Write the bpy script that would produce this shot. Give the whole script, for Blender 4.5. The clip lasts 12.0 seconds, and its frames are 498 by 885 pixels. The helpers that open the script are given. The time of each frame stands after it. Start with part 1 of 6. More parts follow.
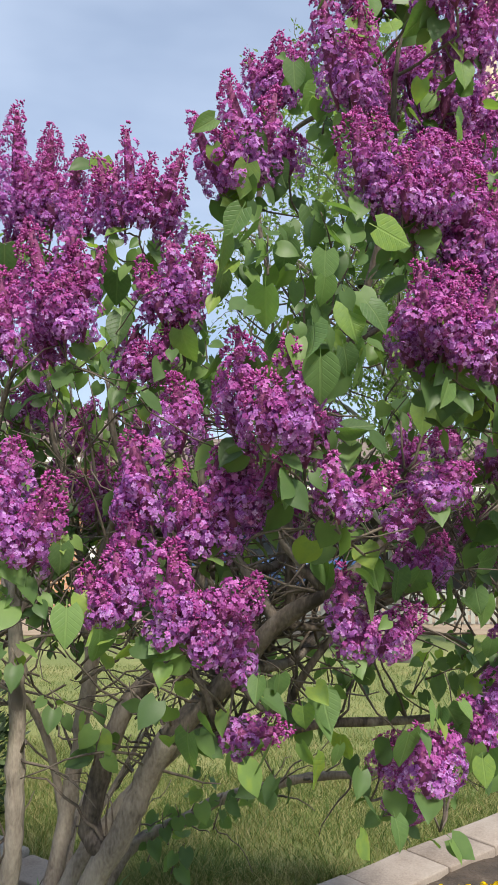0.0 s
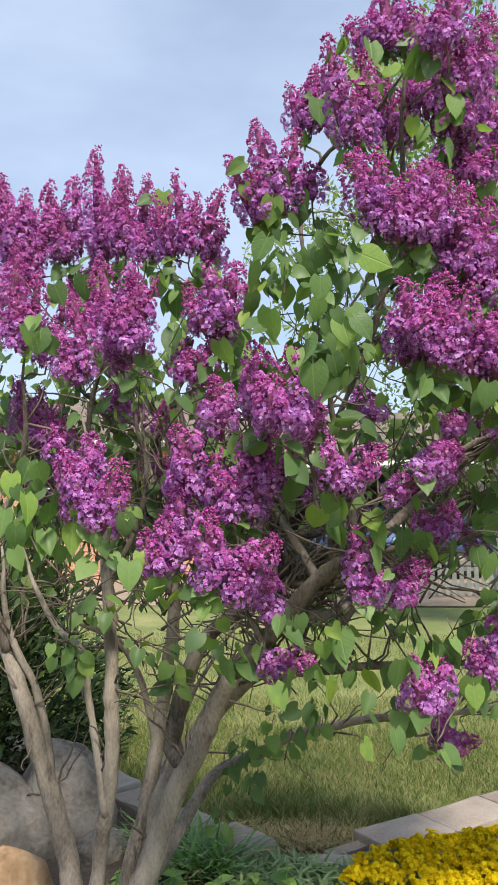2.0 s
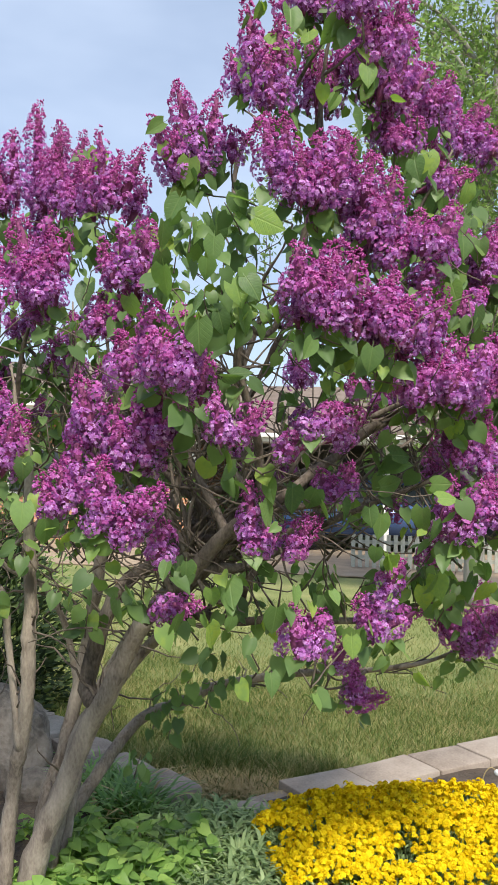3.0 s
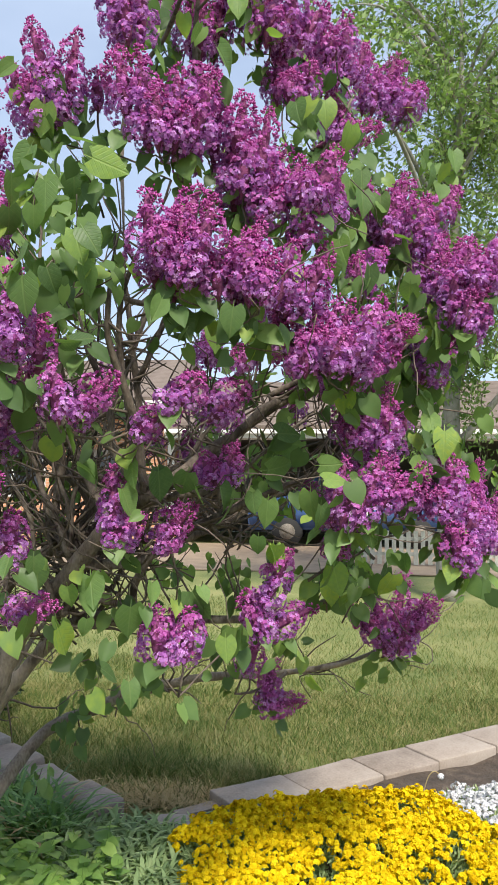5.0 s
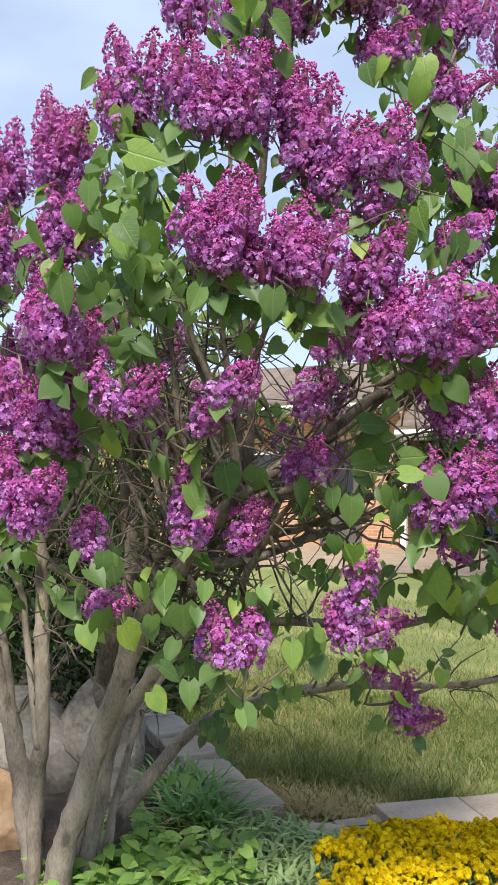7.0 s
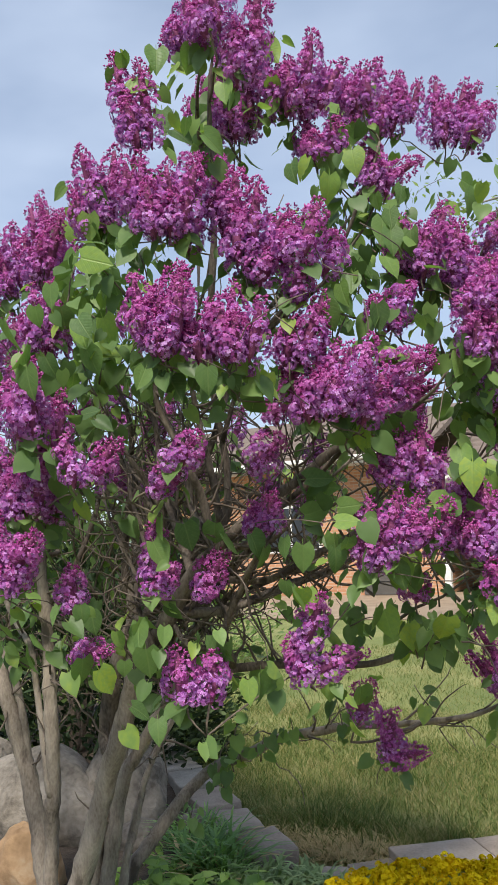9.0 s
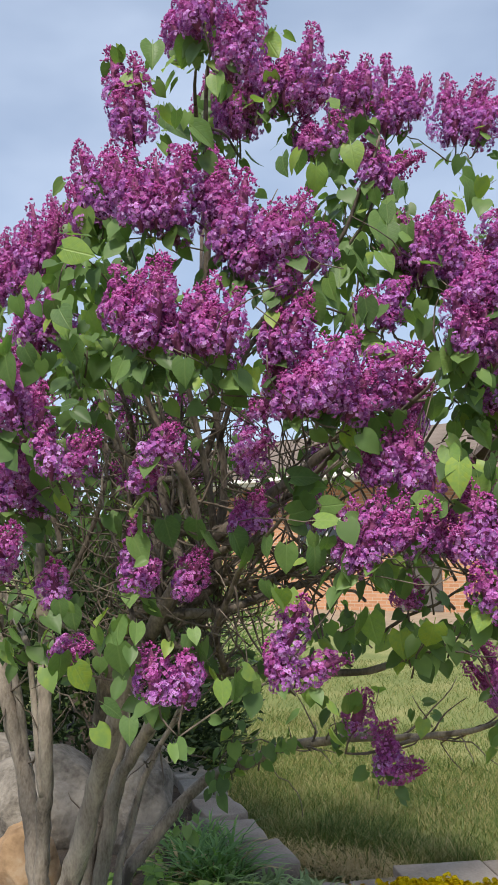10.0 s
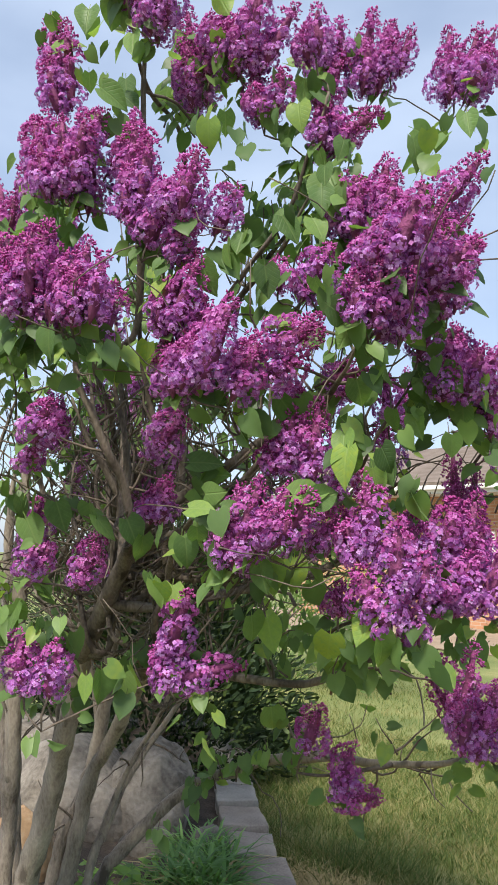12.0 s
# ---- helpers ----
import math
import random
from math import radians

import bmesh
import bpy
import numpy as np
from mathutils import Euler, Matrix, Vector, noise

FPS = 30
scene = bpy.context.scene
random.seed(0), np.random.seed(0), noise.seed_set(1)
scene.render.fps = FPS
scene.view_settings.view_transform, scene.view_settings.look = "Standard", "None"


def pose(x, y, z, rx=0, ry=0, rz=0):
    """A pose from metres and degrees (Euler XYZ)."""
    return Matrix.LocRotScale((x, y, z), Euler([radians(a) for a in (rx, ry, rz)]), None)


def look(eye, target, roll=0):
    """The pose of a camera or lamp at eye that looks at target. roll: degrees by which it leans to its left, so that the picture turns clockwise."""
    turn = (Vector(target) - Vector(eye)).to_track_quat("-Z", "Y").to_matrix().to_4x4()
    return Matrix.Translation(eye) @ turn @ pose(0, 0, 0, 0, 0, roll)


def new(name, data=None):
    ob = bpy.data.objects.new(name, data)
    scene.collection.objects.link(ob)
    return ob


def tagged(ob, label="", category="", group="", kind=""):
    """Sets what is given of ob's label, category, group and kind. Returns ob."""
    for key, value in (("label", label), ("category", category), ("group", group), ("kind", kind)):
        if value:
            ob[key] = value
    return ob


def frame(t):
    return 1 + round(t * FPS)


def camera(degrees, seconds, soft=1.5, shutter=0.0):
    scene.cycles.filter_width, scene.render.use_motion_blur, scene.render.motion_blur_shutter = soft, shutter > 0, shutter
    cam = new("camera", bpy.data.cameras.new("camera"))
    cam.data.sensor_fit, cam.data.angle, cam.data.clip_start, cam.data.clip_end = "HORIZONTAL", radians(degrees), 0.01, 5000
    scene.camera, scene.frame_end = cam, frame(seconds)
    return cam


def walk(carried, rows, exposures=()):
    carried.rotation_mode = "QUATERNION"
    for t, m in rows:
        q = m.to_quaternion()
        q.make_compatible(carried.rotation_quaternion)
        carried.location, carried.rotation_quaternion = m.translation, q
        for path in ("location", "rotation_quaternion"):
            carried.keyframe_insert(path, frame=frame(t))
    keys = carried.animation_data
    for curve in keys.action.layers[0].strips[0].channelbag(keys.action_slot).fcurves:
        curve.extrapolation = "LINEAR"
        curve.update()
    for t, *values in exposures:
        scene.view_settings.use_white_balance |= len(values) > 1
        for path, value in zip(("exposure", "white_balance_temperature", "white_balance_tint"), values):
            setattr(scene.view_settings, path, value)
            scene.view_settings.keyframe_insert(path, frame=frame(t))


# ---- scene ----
cam = camera(35.5, 12.0, soft=1.65)
PATH = [
    (0, (-0.009, 0.019, 1.378), (0.004, 2.003, 1.630), -0.01),
    (0.5, (-0.011, -0.082, 1.377), (-0.089, 1.901, 1.629), -0.35),
    (1, (0.013, -0.204, 1.362), (-0.157, 1.773, 1.609), -1.19),
    (1.5, (0.080, -0.289, 1.354), (-0.115, 1.687, 1.595), -1.47),
    (2, (0.198, -0.311, 1.362), (-0.090, 1.659, 1.554), -0.81),
    (2.5, (0.327, -0.338, 1.348), (0.027, 1.635, 1.490), 0.20),
    (3, (0.437, -0.343, 1.323), (0.153, 1.633, 1.438), 1.69),
    (3.5, (0.503, -0.337, 1.298), (0.265, 1.646, 1.401), 1.45),
    (3.7, (0.526, -0.317, 1.292), (0.312, 1.669, 1.383), 0.84),
    (5.3, (0.740, -0.025, 1.296), (0.447, 1.949, 1.418), 0.49),
    (5.5, (0.794, 0.027, 1.296), (0.326, 1.967, 1.420), 0.90),
    (6, (0.912, 0.113, 1.280), (0.182, 1.972, 1.400), 1.58),
    (6.5, (0.965, 0.119, 1.278), (0.176, 1.953, 1.391), 1.31),
    (7, (1.001, 0.092, 1.284), (0.141, 1.894, 1.398), 0.36),
    (7.5, (1.018, 0.061, 1.290), (0.189, 1.877, 1.404), -1.16),
    (7.7, (1.019, 0.046, 1.292), (0.237, 1.884, 1.404), -1.89),
    (9.3, (1.324, 0.014, 1.272), (0.304, 1.712, 1.551), -2.03),
    (9.5, (1.346, 0.016, 1.270), (0.296, 1.694, 1.554), -1.51),
    (10, (1.362, 0.117, 1.239), (0.313, 1.795, 1.530), -1.01),
    (10.5, (1.357, 0.287, 1.250), (0.295, 1.957, 1.542), -0.90),
    (11, (1.420, 0.392, 1.252), (0.293, 2.016, 1.553), -0.85),
    (11.5, (1.591, 0.512, 1.238), (0.274, 1.984, 1.548), 1.88),
    (12, (1.707, 0.574, 1.217), (0.342, 2.005, 1.520), 2.61),
]
EXPOSURES = [(0, 0.32), (1, 0.34), (2.5, 0.42), (3.5, 0.40), (5.5, 0.41), (6.5, 0.51), (7.5, 0.48), (9.5, 0.14), (10.5, 0.30), (12, 0.42)]
walk(cam, [(t, look(eye, target, roll)) for t, eye, target, roll in PATH], EXPOSURES)

# ---- light ----
world = bpy.data.worlds.new("sky")
scene.world = world
world.use_nodes = True
wn, wl = world.node_tree.nodes, world.node_tree.links
wn.clear()
SUN_ELEVATION, SUN_TURN = radians(51), radians(156)
sky = wn.new("ShaderNodeTexSky")
sky.sky_type, sky.sun_disc = "NISHITA", False
sky.sun_elevation, sky.sun_rotation = SUN_ELEVATION, SUN_TURN
sky.air_density, sky.dust_density, sky.ozone_density = 1.0, 1.5, 1.0
coord = wn.new("ShaderNodeTexCoord")
stretch = wn.new("ShaderNodeMapping")
stretch.inputs["Scale"].default_value = (1.0, 1.6, 3.2)
stretch.inputs["Rotation"].default_value = (0.0, radians(-18), radians(20))
cloud = wn.new("ShaderNodeTexNoise")
cloud.inputs["Scale"].default_value, cloud.inputs["Detail"].default_value, cloud.inputs["Roughness"].default_value = 2.2, 4.0, 0.5
cover = wn.new("ShaderNodeValToRGB")
cover.color_ramp.elements[0].position, cover.color_ramp.elements[0].color = 0.3, (0.32, 0.32, 0.32, 1)
cover.color_ramp.elements[1].position, cover.color_ramp.elements[1].color = 0.75, (0.85, 0.85, 0.85, 1)
veil = wn.new("ShaderNodeMix")
veil.data_type = "RGBA"
veil.inputs["B"].default_value = (3.95, 4.7, 6.0, 1)
back = wn.new("ShaderNodeBackground")
back.inputs["Strength"].default_value = 0.142
wout = wn.new("ShaderNodeOutputWorld")
wl.new(coord.outputs["Generated"], stretch.inputs["Vector"])
wl.new(stretch.outputs["Vector"], cloud.inputs["Vector"])
wl.new(cloud.outputs["Fac"], cover.inputs["Fac"])
wl.new(cover.outputs["Color"], veil.inputs["Factor"])
wl.new(sky.outputs["Color"], veil.inputs["A"])
wl.new(veil.outputs["Result"], back.inputs["Color"])
wl.new(back.outputs["Background"], wout.inputs["Surface"])

sun = new("sun", bpy.data.lights.new("sun", "SUN"))
sun.data.energy, sun.data.angle, sun.data.color = 4.7, radians(9), (1.0, 0.93, 0.81)
sun.matrix_world = look((3.83, -8.6, 11.6), (0, 0, 0))


# ---- materials ----
def material(name):
    m = bpy.data.materials.new(name)
    m.use_nodes = True
    t = m.node_tree
    t.nodes.clear()
    return m, t.nodes, t.links


def ramp(nodes, stops):
    r = nodes.new("ShaderNodeValToRGB")
    e = r.color_ramp.elements
    while len(e) < len(stops):
        e.new(0.5)
    for k, (p, c) in zip(e, stops):
        k.position, k.color = p, (*c, 1)
    return r


def surface(name, stops, scale=8.0, detail=6.0, rough=0.85, bump=0.3, fine=60.0, stretch=(1, 1, 1), metal=0.0, depth=0.01, spread=0.0, scars=0.0):
    """A rough surface: a coarse and a fine noise through a colour ramp, with relief.
    spread: how much whole pieces differ; scars: dark knots and cracks."""
    m, n, l = material(name)
    tc, mp = n.new("ShaderNodeTexCoord"), n.new("ShaderNodeMapping")
    mp.inputs["Scale"].default_value = stretch
    l.new(tc.outputs["Object"], mp.inputs["Vector"])
    a, b = n.new("ShaderNodeTexNoise"), n.new("ShaderNodeTexNoise")
    a.inputs["Scale"].default_value, a.inputs["Detail"].default_value = scale, detail
    b.inputs["Scale"].default_value, b.inputs["Detail"].default_value = fine, 4.0
    for t in (a, b):
        l.new(mp.outputs["Vector"], t.inputs["Vector"])
    mix = n.new("ShaderNodeMix")
    mix.inputs["Factor"].default_value = 0.35
    l.new(a.outputs["Fac"], mix.inputs["A"])
    l.new(b.outputs["Fac"], mix.inputs["B"])
    fac = mix.outputs["Result"]
    if spread:
        info, add = n.new("ShaderNodeObjectInfo"), n.new("ShaderNodeMath")
        add.operation = "MULTIPLY_ADD"
        l.new(info.outputs["Random"], add.inputs[0])
        add.inputs[1].default_value = spread
        l.new(fac, add.inputs[2])
        sub = n.new("ShaderNodeMath")
        sub.operation = "SUBTRACT"
        l.new(add.outputs[0], sub.inputs[0])
        sub.inputs[1].default_value = spread / 2
        fac = sub.outputs[0]
    if scars:
        knot, warp, dark = n.new("ShaderNodeTexVoronoi"), n.new("ShaderNodeVectorMath"), n.new("ShaderNodeMapRange")
        warp.operation = "MULTIPLY_ADD"
        l.new(a.outputs["Color"], warp.inputs[0])
        warp.inputs[1].default_value = (0.06, 0.06, 0.06)
        l.new(mp.outputs["Vector"], warp.inputs[2])
        l.new(warp.outputs["Vector"], knot.inputs["Vector"])
        knot.inputs["Scale"].default_value = 17.0
        dark.inputs["From Min"].default_value, dark.inputs["From Max"].default_value = 0.1, 0.3
        dark.inputs["To Min"].default_value, dark.inputs["To Max"].default_value = -0.3 * scars, 0.0
        l.new(knot.outputs["Distance"], dark.inputs["Value"])
        cut = n.new("ShaderNodeMath")
        cut.operation = "ADD"
        l.new(fac, cut.inputs[0])
        l.new(dark.outputs["Result"], cut.inputs[1])
        fac = cut.outputs[0]
    r = ramp(n, stops)
    l.new(fac, r.inputs["Fac"])
    p, o, bp = n.new("ShaderNodeBsdfPrincipled"), n.new("ShaderNodeOutputMaterial"), n.new("ShaderNodeBump")
    bp.inputs["Strength"].default_value, bp.inputs["Distance"].default_value = bump, depth
    l.new(fac, bp.inputs["Height"])
    l.new(bp.outputs["Normal"], p.inputs["Normal"])
    l.new(r.outputs["Color"], p.inputs["Base Color"])
    p.inputs["Roughness"].default_value, p.inputs["Metallic"].default_value = rough, metal
    l.new(p.outputs["BSDF"], o.inputs["Surface"])
    return m


def blade(name, stops, rough=0.5, through_light=0.35, glow=(1.2, 1.25, 0.7), veins=0.0, by_object=False, coat=0.3, grain=40.0, weight=0.4):
    """Leaf, blade or petal: colour picked piece by piece, some light passing through."""
    m, n, l = material(name)
    pick = n.new("ShaderNodeObjectInfo" if by_object else "ShaderNodeNewGeometry")
    key = pick.outputs["Random" if by_object else "Random Per Island"]
    tc, no = n.new("ShaderNodeTexCoord"), n.new("ShaderNodeTexNoise")
    no.inputs["Scale"].default_value, no.inputs["Detail"].default_value = (6.0 if by_object else grain), 3.0
    l.new(tc.outputs["Object"], no.inputs["Vector"])
    add = n.new("ShaderNodeMath")
    add.operation = "MULTIPLY_ADD"
    l.new(no.outputs["Fac"], add.inputs[0])
    add.inputs[1].default_value = weight
    sub = n.new("ShaderNodeMath")
    sub.operation = "SUBTRACT"
    l.new(key, sub.inputs[0])
    sub.inputs[1].default_value = weight / 2
    l.new(sub.outputs[0], add.inputs[2])
    r = ramp(n, stops)
    l.new(add.outputs[0], r.inputs["Fac"])
    p, tr, mx, o = (n.new("ShaderNode" + k) for k in ("BsdfPrincipled", "BsdfTranslucent", "MixShader", "OutputMaterial"))
    l.new(r.outputs["Color"], p.inputs["Base Color"])
    p.inputs["Roughness"].default_value = rough
    p.inputs["Specular IOR Level"].default_value = coat
    tint = n.new("ShaderNodeMix")
    tint.data_type, tint.blend_type = "RGBA", "MULTIPLY"
    tint.inputs["Factor"].default_value = 1.0
    tint.inputs["B"].default_value = (*glow, 1)
    l.new(r.outputs["Color"], tint.inputs["A"])
    l.new(tint.outputs["Result"], tr.inputs["Color"])
    mx.inputs["Fac"].default_value = through_light
    l.new(p.outputs["BSDF"], mx.inputs[1])
    l.new(tr.outputs["BSDF"], mx.inputs[2])
    l.new(mx.outputs["Shader"], o.inputs["Surface"])
    if veins:
        # a pale rib along the blade, and finer ones branching from it
        xyz = n.new("ShaderNodeSeparateXYZ")
        l.new(tc.outputs["Object"], xyz.inputs["Vector"])

        def maths(kind, first, second):
            k = n.new("ShaderNodeMath")
            k.operation = kind
            for i, value in enumerate((first, second)):
                if isinstance(value, (int, float)):
                    k.inputs[i].default_value = value
                else:
                    l.new(value, k.inputs[i])
            return k.outputs[0]

        def line(value, width, height):
            k = n.new("ShaderNodeMapRange")
            k.inputs["From Min"].default_value, k.inputs["From Max"].default_value = 0.3 * width, width
            k.inputs["To Min"].default_value, k.inputs["To Max"].default_value = height, 0.0
            l.new(value, k.inputs["Value"])
            return k.outputs["Result"]
        across = maths("ABSOLUTE", xyz.outputs["X"], 0.0)
        along = maths("PINGPONG", maths("SUBTRACT", xyz.outputs["Y"], maths("MULTIPLY", across, 0.85)), 0.075)
        rib = maths("MAXIMUM", line(across, 0.035, 1.0), line(along, 0.02, 0.35))
        pale, paler = n.new("ShaderNodeMix"), maths("MULTIPLY", rib, veins)
        pale.data_type, pale.blend_type = "RGBA", "MIX"
        pale.inputs["B"].default_value = (0.36, 0.46, 0.17, 1)
        l.new(paler, pale.inputs["Factor"])
        l.new(r.outputs["Color"], pale.inputs["A"])
        l.new(pale.outputs["Result"], p.inputs["Base Color"])
        bp = n.new("ShaderNodeBump")
        bp.invert = True
        bp.inputs["Strength"].default_value, bp.inputs["Distance"].default_value = 0.3, 0.015
        l.new(rib, bp.inputs["Height"])
        l.new(bp.outputs["Normal"], p.inputs["Normal"])
    return m


PETAL = blade("lilac_petal", [(0.0, (0.285, 0.082, 0.325)), (0.3, (0.435, 0.15, 0.485)), (0.65, (0.57, 0.248, 0.645)), (1.0, (0.73, 0.44, 0.825))], 0.8, 0.44, (1.05, 0.94, 1.0), coat=0.05, weight=0.7)
YOUNG = blade("young_petal", [(0.0, (0.31, 0.056, 0.25)), (0.5, (0.52, 0.138, 0.455)), (1.0, (0.68, 0.27, 0.64))], 0.8, 0.4, (1.04, 0.94, 1.0), coat=0.05, weight=0.6)
BUD = blade("lilac_bud", [(0.0, (0.29, 0.036, 0.195)), (0.5, (0.49, 0.09, 0.345)), (1.0, (0.64, 0.205, 0.53))], 0.65, 0.25, (1, 1, 1), coat=0.08)
# dark filling round a spike's stalk, its colour standing for shade between the tufts
SHADE_CORE = surface("stalk_shade_core", [(0.3, (0.13, 0.025, 0.085)), (0.7, (0.27, 0.065, 0.18))], 60, rough=0.85, bump=0.8, fine=220)
LEAF = blade("lilac_leaf", [(0.0, (0.08, 0.142, 0.055)), (0.35, (0.132, 0.225, 0.078)), (0.75, (0.19, 0.305, 0.095)), (0.93, (0.25, 0.375, 0.09)), (1.0, (0.31, 0.41, 0.075))], 0.45, 0.43, (1.28, 1.4, 0.6), veins=0.26, by_object=True, coat=0.32)
LEAVES = blade("inner_leaf", [(0.0, (0.076, 0.132, 0.052)), (0.5, (0.128, 0.213, 0.075)), (0.9, (0.195, 0.3, 0.09)), (1.0, (0.27, 0.365, 0.08))], 0.45, 0.43, (1.28, 1.4, 0.6), coat=0.32)
BARK = surface("lilac_bark", [(0.34, (0.108, 0.086, 0.069)), (0.45, (0.212, 0.176, 0.143)), (0.57, (0.3, 0.256, 0.21)), (0.72, (0.4, 0.35, 0.292))], 13, 12, 0.92, 0.9, 150, (1, 1, 0.4), depth=0.008, scars=0.6)
# young brown wood inside the crown, with the crown's shade put into its colour
SHADED_BARK = surface("shaded_limb_bark", [(0.36, (0.045, 0.034, 0.028)), (0.46, (0.1, 0.079, 0.064)), (0.55, (0.155, 0.126, 0.103)), (0.66, (0.24, 0.203, 0.168))], 15, 12, 0.92, 0.9, 150, (1, 1, 0.4), depth=0.008, scars=0.8)
TWIG = surface("twig_bark", [(0.3, (0.06, 0.046, 0.036)), (0.7, (0.185, 0.147, 0.118))], 30, 4, 0.9, 0.3, 120)
GRASS = blade("grass_blade", [(0.0, (0.062, 0.105, 0.027)), (0.35, (0.105, 0.152, 0.041)), (0.62, (0.19, 0.21, 0.07)), (1.0, (0.37, 0.32, 0.165))], 0.65, 0.28, (1.1, 1.15, 0.6), coat=0.12, grain=2.4, weight=0.95)
LAWN = surface("lawn", [(0.3, (0.095, 0.13, 0.034)), (0.5, (0.165, 0.19, 0.057)), (0.7, (0.30, 0.28, 0.12))], 1.3, 8, 0.95, 0.6, 70, depth=0.03)
SOIL = surface("soil", [(0.3, (0.03, 0.022, 0.016)), (0.55, (0.075, 0.055, 0.04)), (0.75, (0.16, 0.125, 0.09))], 12, 8, 0.95, 0.9, 90, depth=0.03)
STONE = surface("grey_stone", [(0.34, (0.07, 0.059, 0.047)), (0.47, (0.155, 0.135, 0.112)), (0.62, (0.24, 0.213, 0.18))], 6, 10, 0.9, 0.9, 45, depth=0.03, spread=0.05)
SLAB = surface("edging_stone", [(0.3, (0.18, 0.143, 0.115)), (0.5, (0.285, 0.235, 0.195)), (0.75, (0.38, 0.33, 0.28))], 6, 8, 0.92, 0.5, 110, depth=0.008, spread=0.16)
GREYSLAB = surface("grey_edging_stone", [(0.3, (0.155, 0.14, 0.122)), (0.5, (0.26, 0.24, 0.212)), (0.75, (0.37, 0.345, 0.31))], 6, 8, 0.92, 0.5, 110, depth=0.008, spread=0.14)
TAN = surface("tan_rock", [(0.3, (0.17, 0.10, 0.05)), (0.5, (0.31, 0.20, 0.11)), (0.75, (0.45, 0.35, 0.24))], 7, 8, 0.9, 0.8, 40, depth=0.02)
NEEDLE = blade("juniper_spray", [(0.0, (0.012, 0.025, 0.01)), (0.6, (0.03, 0.055, 0.02)), (1.0, (0.08, 0.12, 0.03))], 0.6, 0.1)
YELLOW = blade("yellow_flower", [(0.0, (0.64, 0.41, 0.004)), (0.4, (0.79, 0.59, 0.006)), (1.0, (0.89, 0.74, 0.02))], 0.7, 0.3, (1, 0.97, 0.6), coat=0.08)
WHITE = blade("white_flower", [(0.0, (0.55, 0.56, 0.58)), (1.0, (0.82, 0.82, 0.84))], 0.6, 0.2, (1, 1, 1))
STRAP = blade("grey_green_strap", [(0.0, (0.16, 0.24, 0.105)), (0.6, (0.29, 0.39, 0.18)), (1.0, (0.43, 0.52, 0.27))], 0.6, 0.32, (1.1, 1.2, 0.6))
HERB = blade("herb_leaf", [(0.0, (0.14, 0.25, 0.065)), (0.6, (0.235, 0.38, 0.095)), (1.0, (0.35, 0.49, 0.13))], 0.45, 0.4, (1.2, 1.35, 0.55))
LILY = blade("lily_blade", [(0.0, (0.1, 0.195, 0.065)), (0.6, (0.17, 0.305, 0.095)), (1.0, (0.27, 0.42, 0.13))], 0.45, 0.34, (1.15, 1.3, 0.6))
STRAW = blade("dry_blade", [(0.0, (0.30, 0.22, 0.10)), (1.0, (0.52, 0.42, 0.22))], 0.7, 0.2, (1, 1, 0.8))
TREELEAF = blade("tree_leaf", [(0.0, (0.11, 0.175, 0.065)), (0.5, (0.185, 0.27, 0.10)), (1.0, (0.29, 0.385, 0.14))], 0.55, 0.45, (1.15, 1.3, 0.65))
TREEBARK = surface("pale_bark", [(0.3, (0.13, 0.12, 0.105)), (0.5, (0.26, 0.245, 0.22)), (0.7, (0.38, 0.365, 0.34))], 4, 8, 0.85, 0.5, 30, (1, 1, 0.5))
POLE = surface("pole_wood", [(0.3, (0.33, 0.26, 0.18)), (0.6, (0.47, 0.39, 0.29)), (0.8, (0.55, 0.47, 0.37))], 6, 6, 0.85, 0.3, 40, (3, 3, 0.15))


# ---- mesh helpers ----
def mesh_np(name, v, f, mats, index=None, smooth=False):
    """A mesh from arrays: points (n, 3) and faces (m, 3 or 4)."""
    v, f = np.asarray(v, np.float32), np.asarray(f, np.int32)
    me = bpy.data.meshes.new(name)
    me.vertices.add(len(v))
    me.vertices.foreach_set("co", v.ravel())
    me.loops.add(f.size)
    me.loops.foreach_set("vertex_index", f.ravel())
    me.polygons.add(len(f))
    me.polygons.foreach_set("loop_start", np.arange(0, f.size, f.shape[1], dtype=np.int32))
    for m in mats:
        me.materials.append(m)
    if index is not None:
        me.polygons.foreach_set("material_index", np.asarray(index, np.int32))
    if smooth:
        me.polygons.foreach_set("use_smooth", np.ones(len(f), bool))
    me.update(calc_edges=True)
    me.validate()
    return me


def bm_mesh(name, bm, mat, smooth=False):
    me = bpy.data.meshes.new(name)
    bmesh.ops.recalc_face_normals(bm, faces=bm.faces)
    for f in bm.faces:
        f.smooth = smooth
    bm.to_mesh(me)
    bm.free()
    me.materials.append(mat)
    return me


def part(name, data, parent, m=None, label="", kind=""):
    ob = new(name, data)
    ob.parent = parent
    if m is not None:
        ob.matrix_basis = m
    return tagged(ob, label=label, kind=kind)


def thing(name, data, label, category, m=None, group="", kind=""):
    ob = new(name, data)
    if m is not None:
        ob.matrix_basis = m
    return tagged(ob, label, category, group, kind)


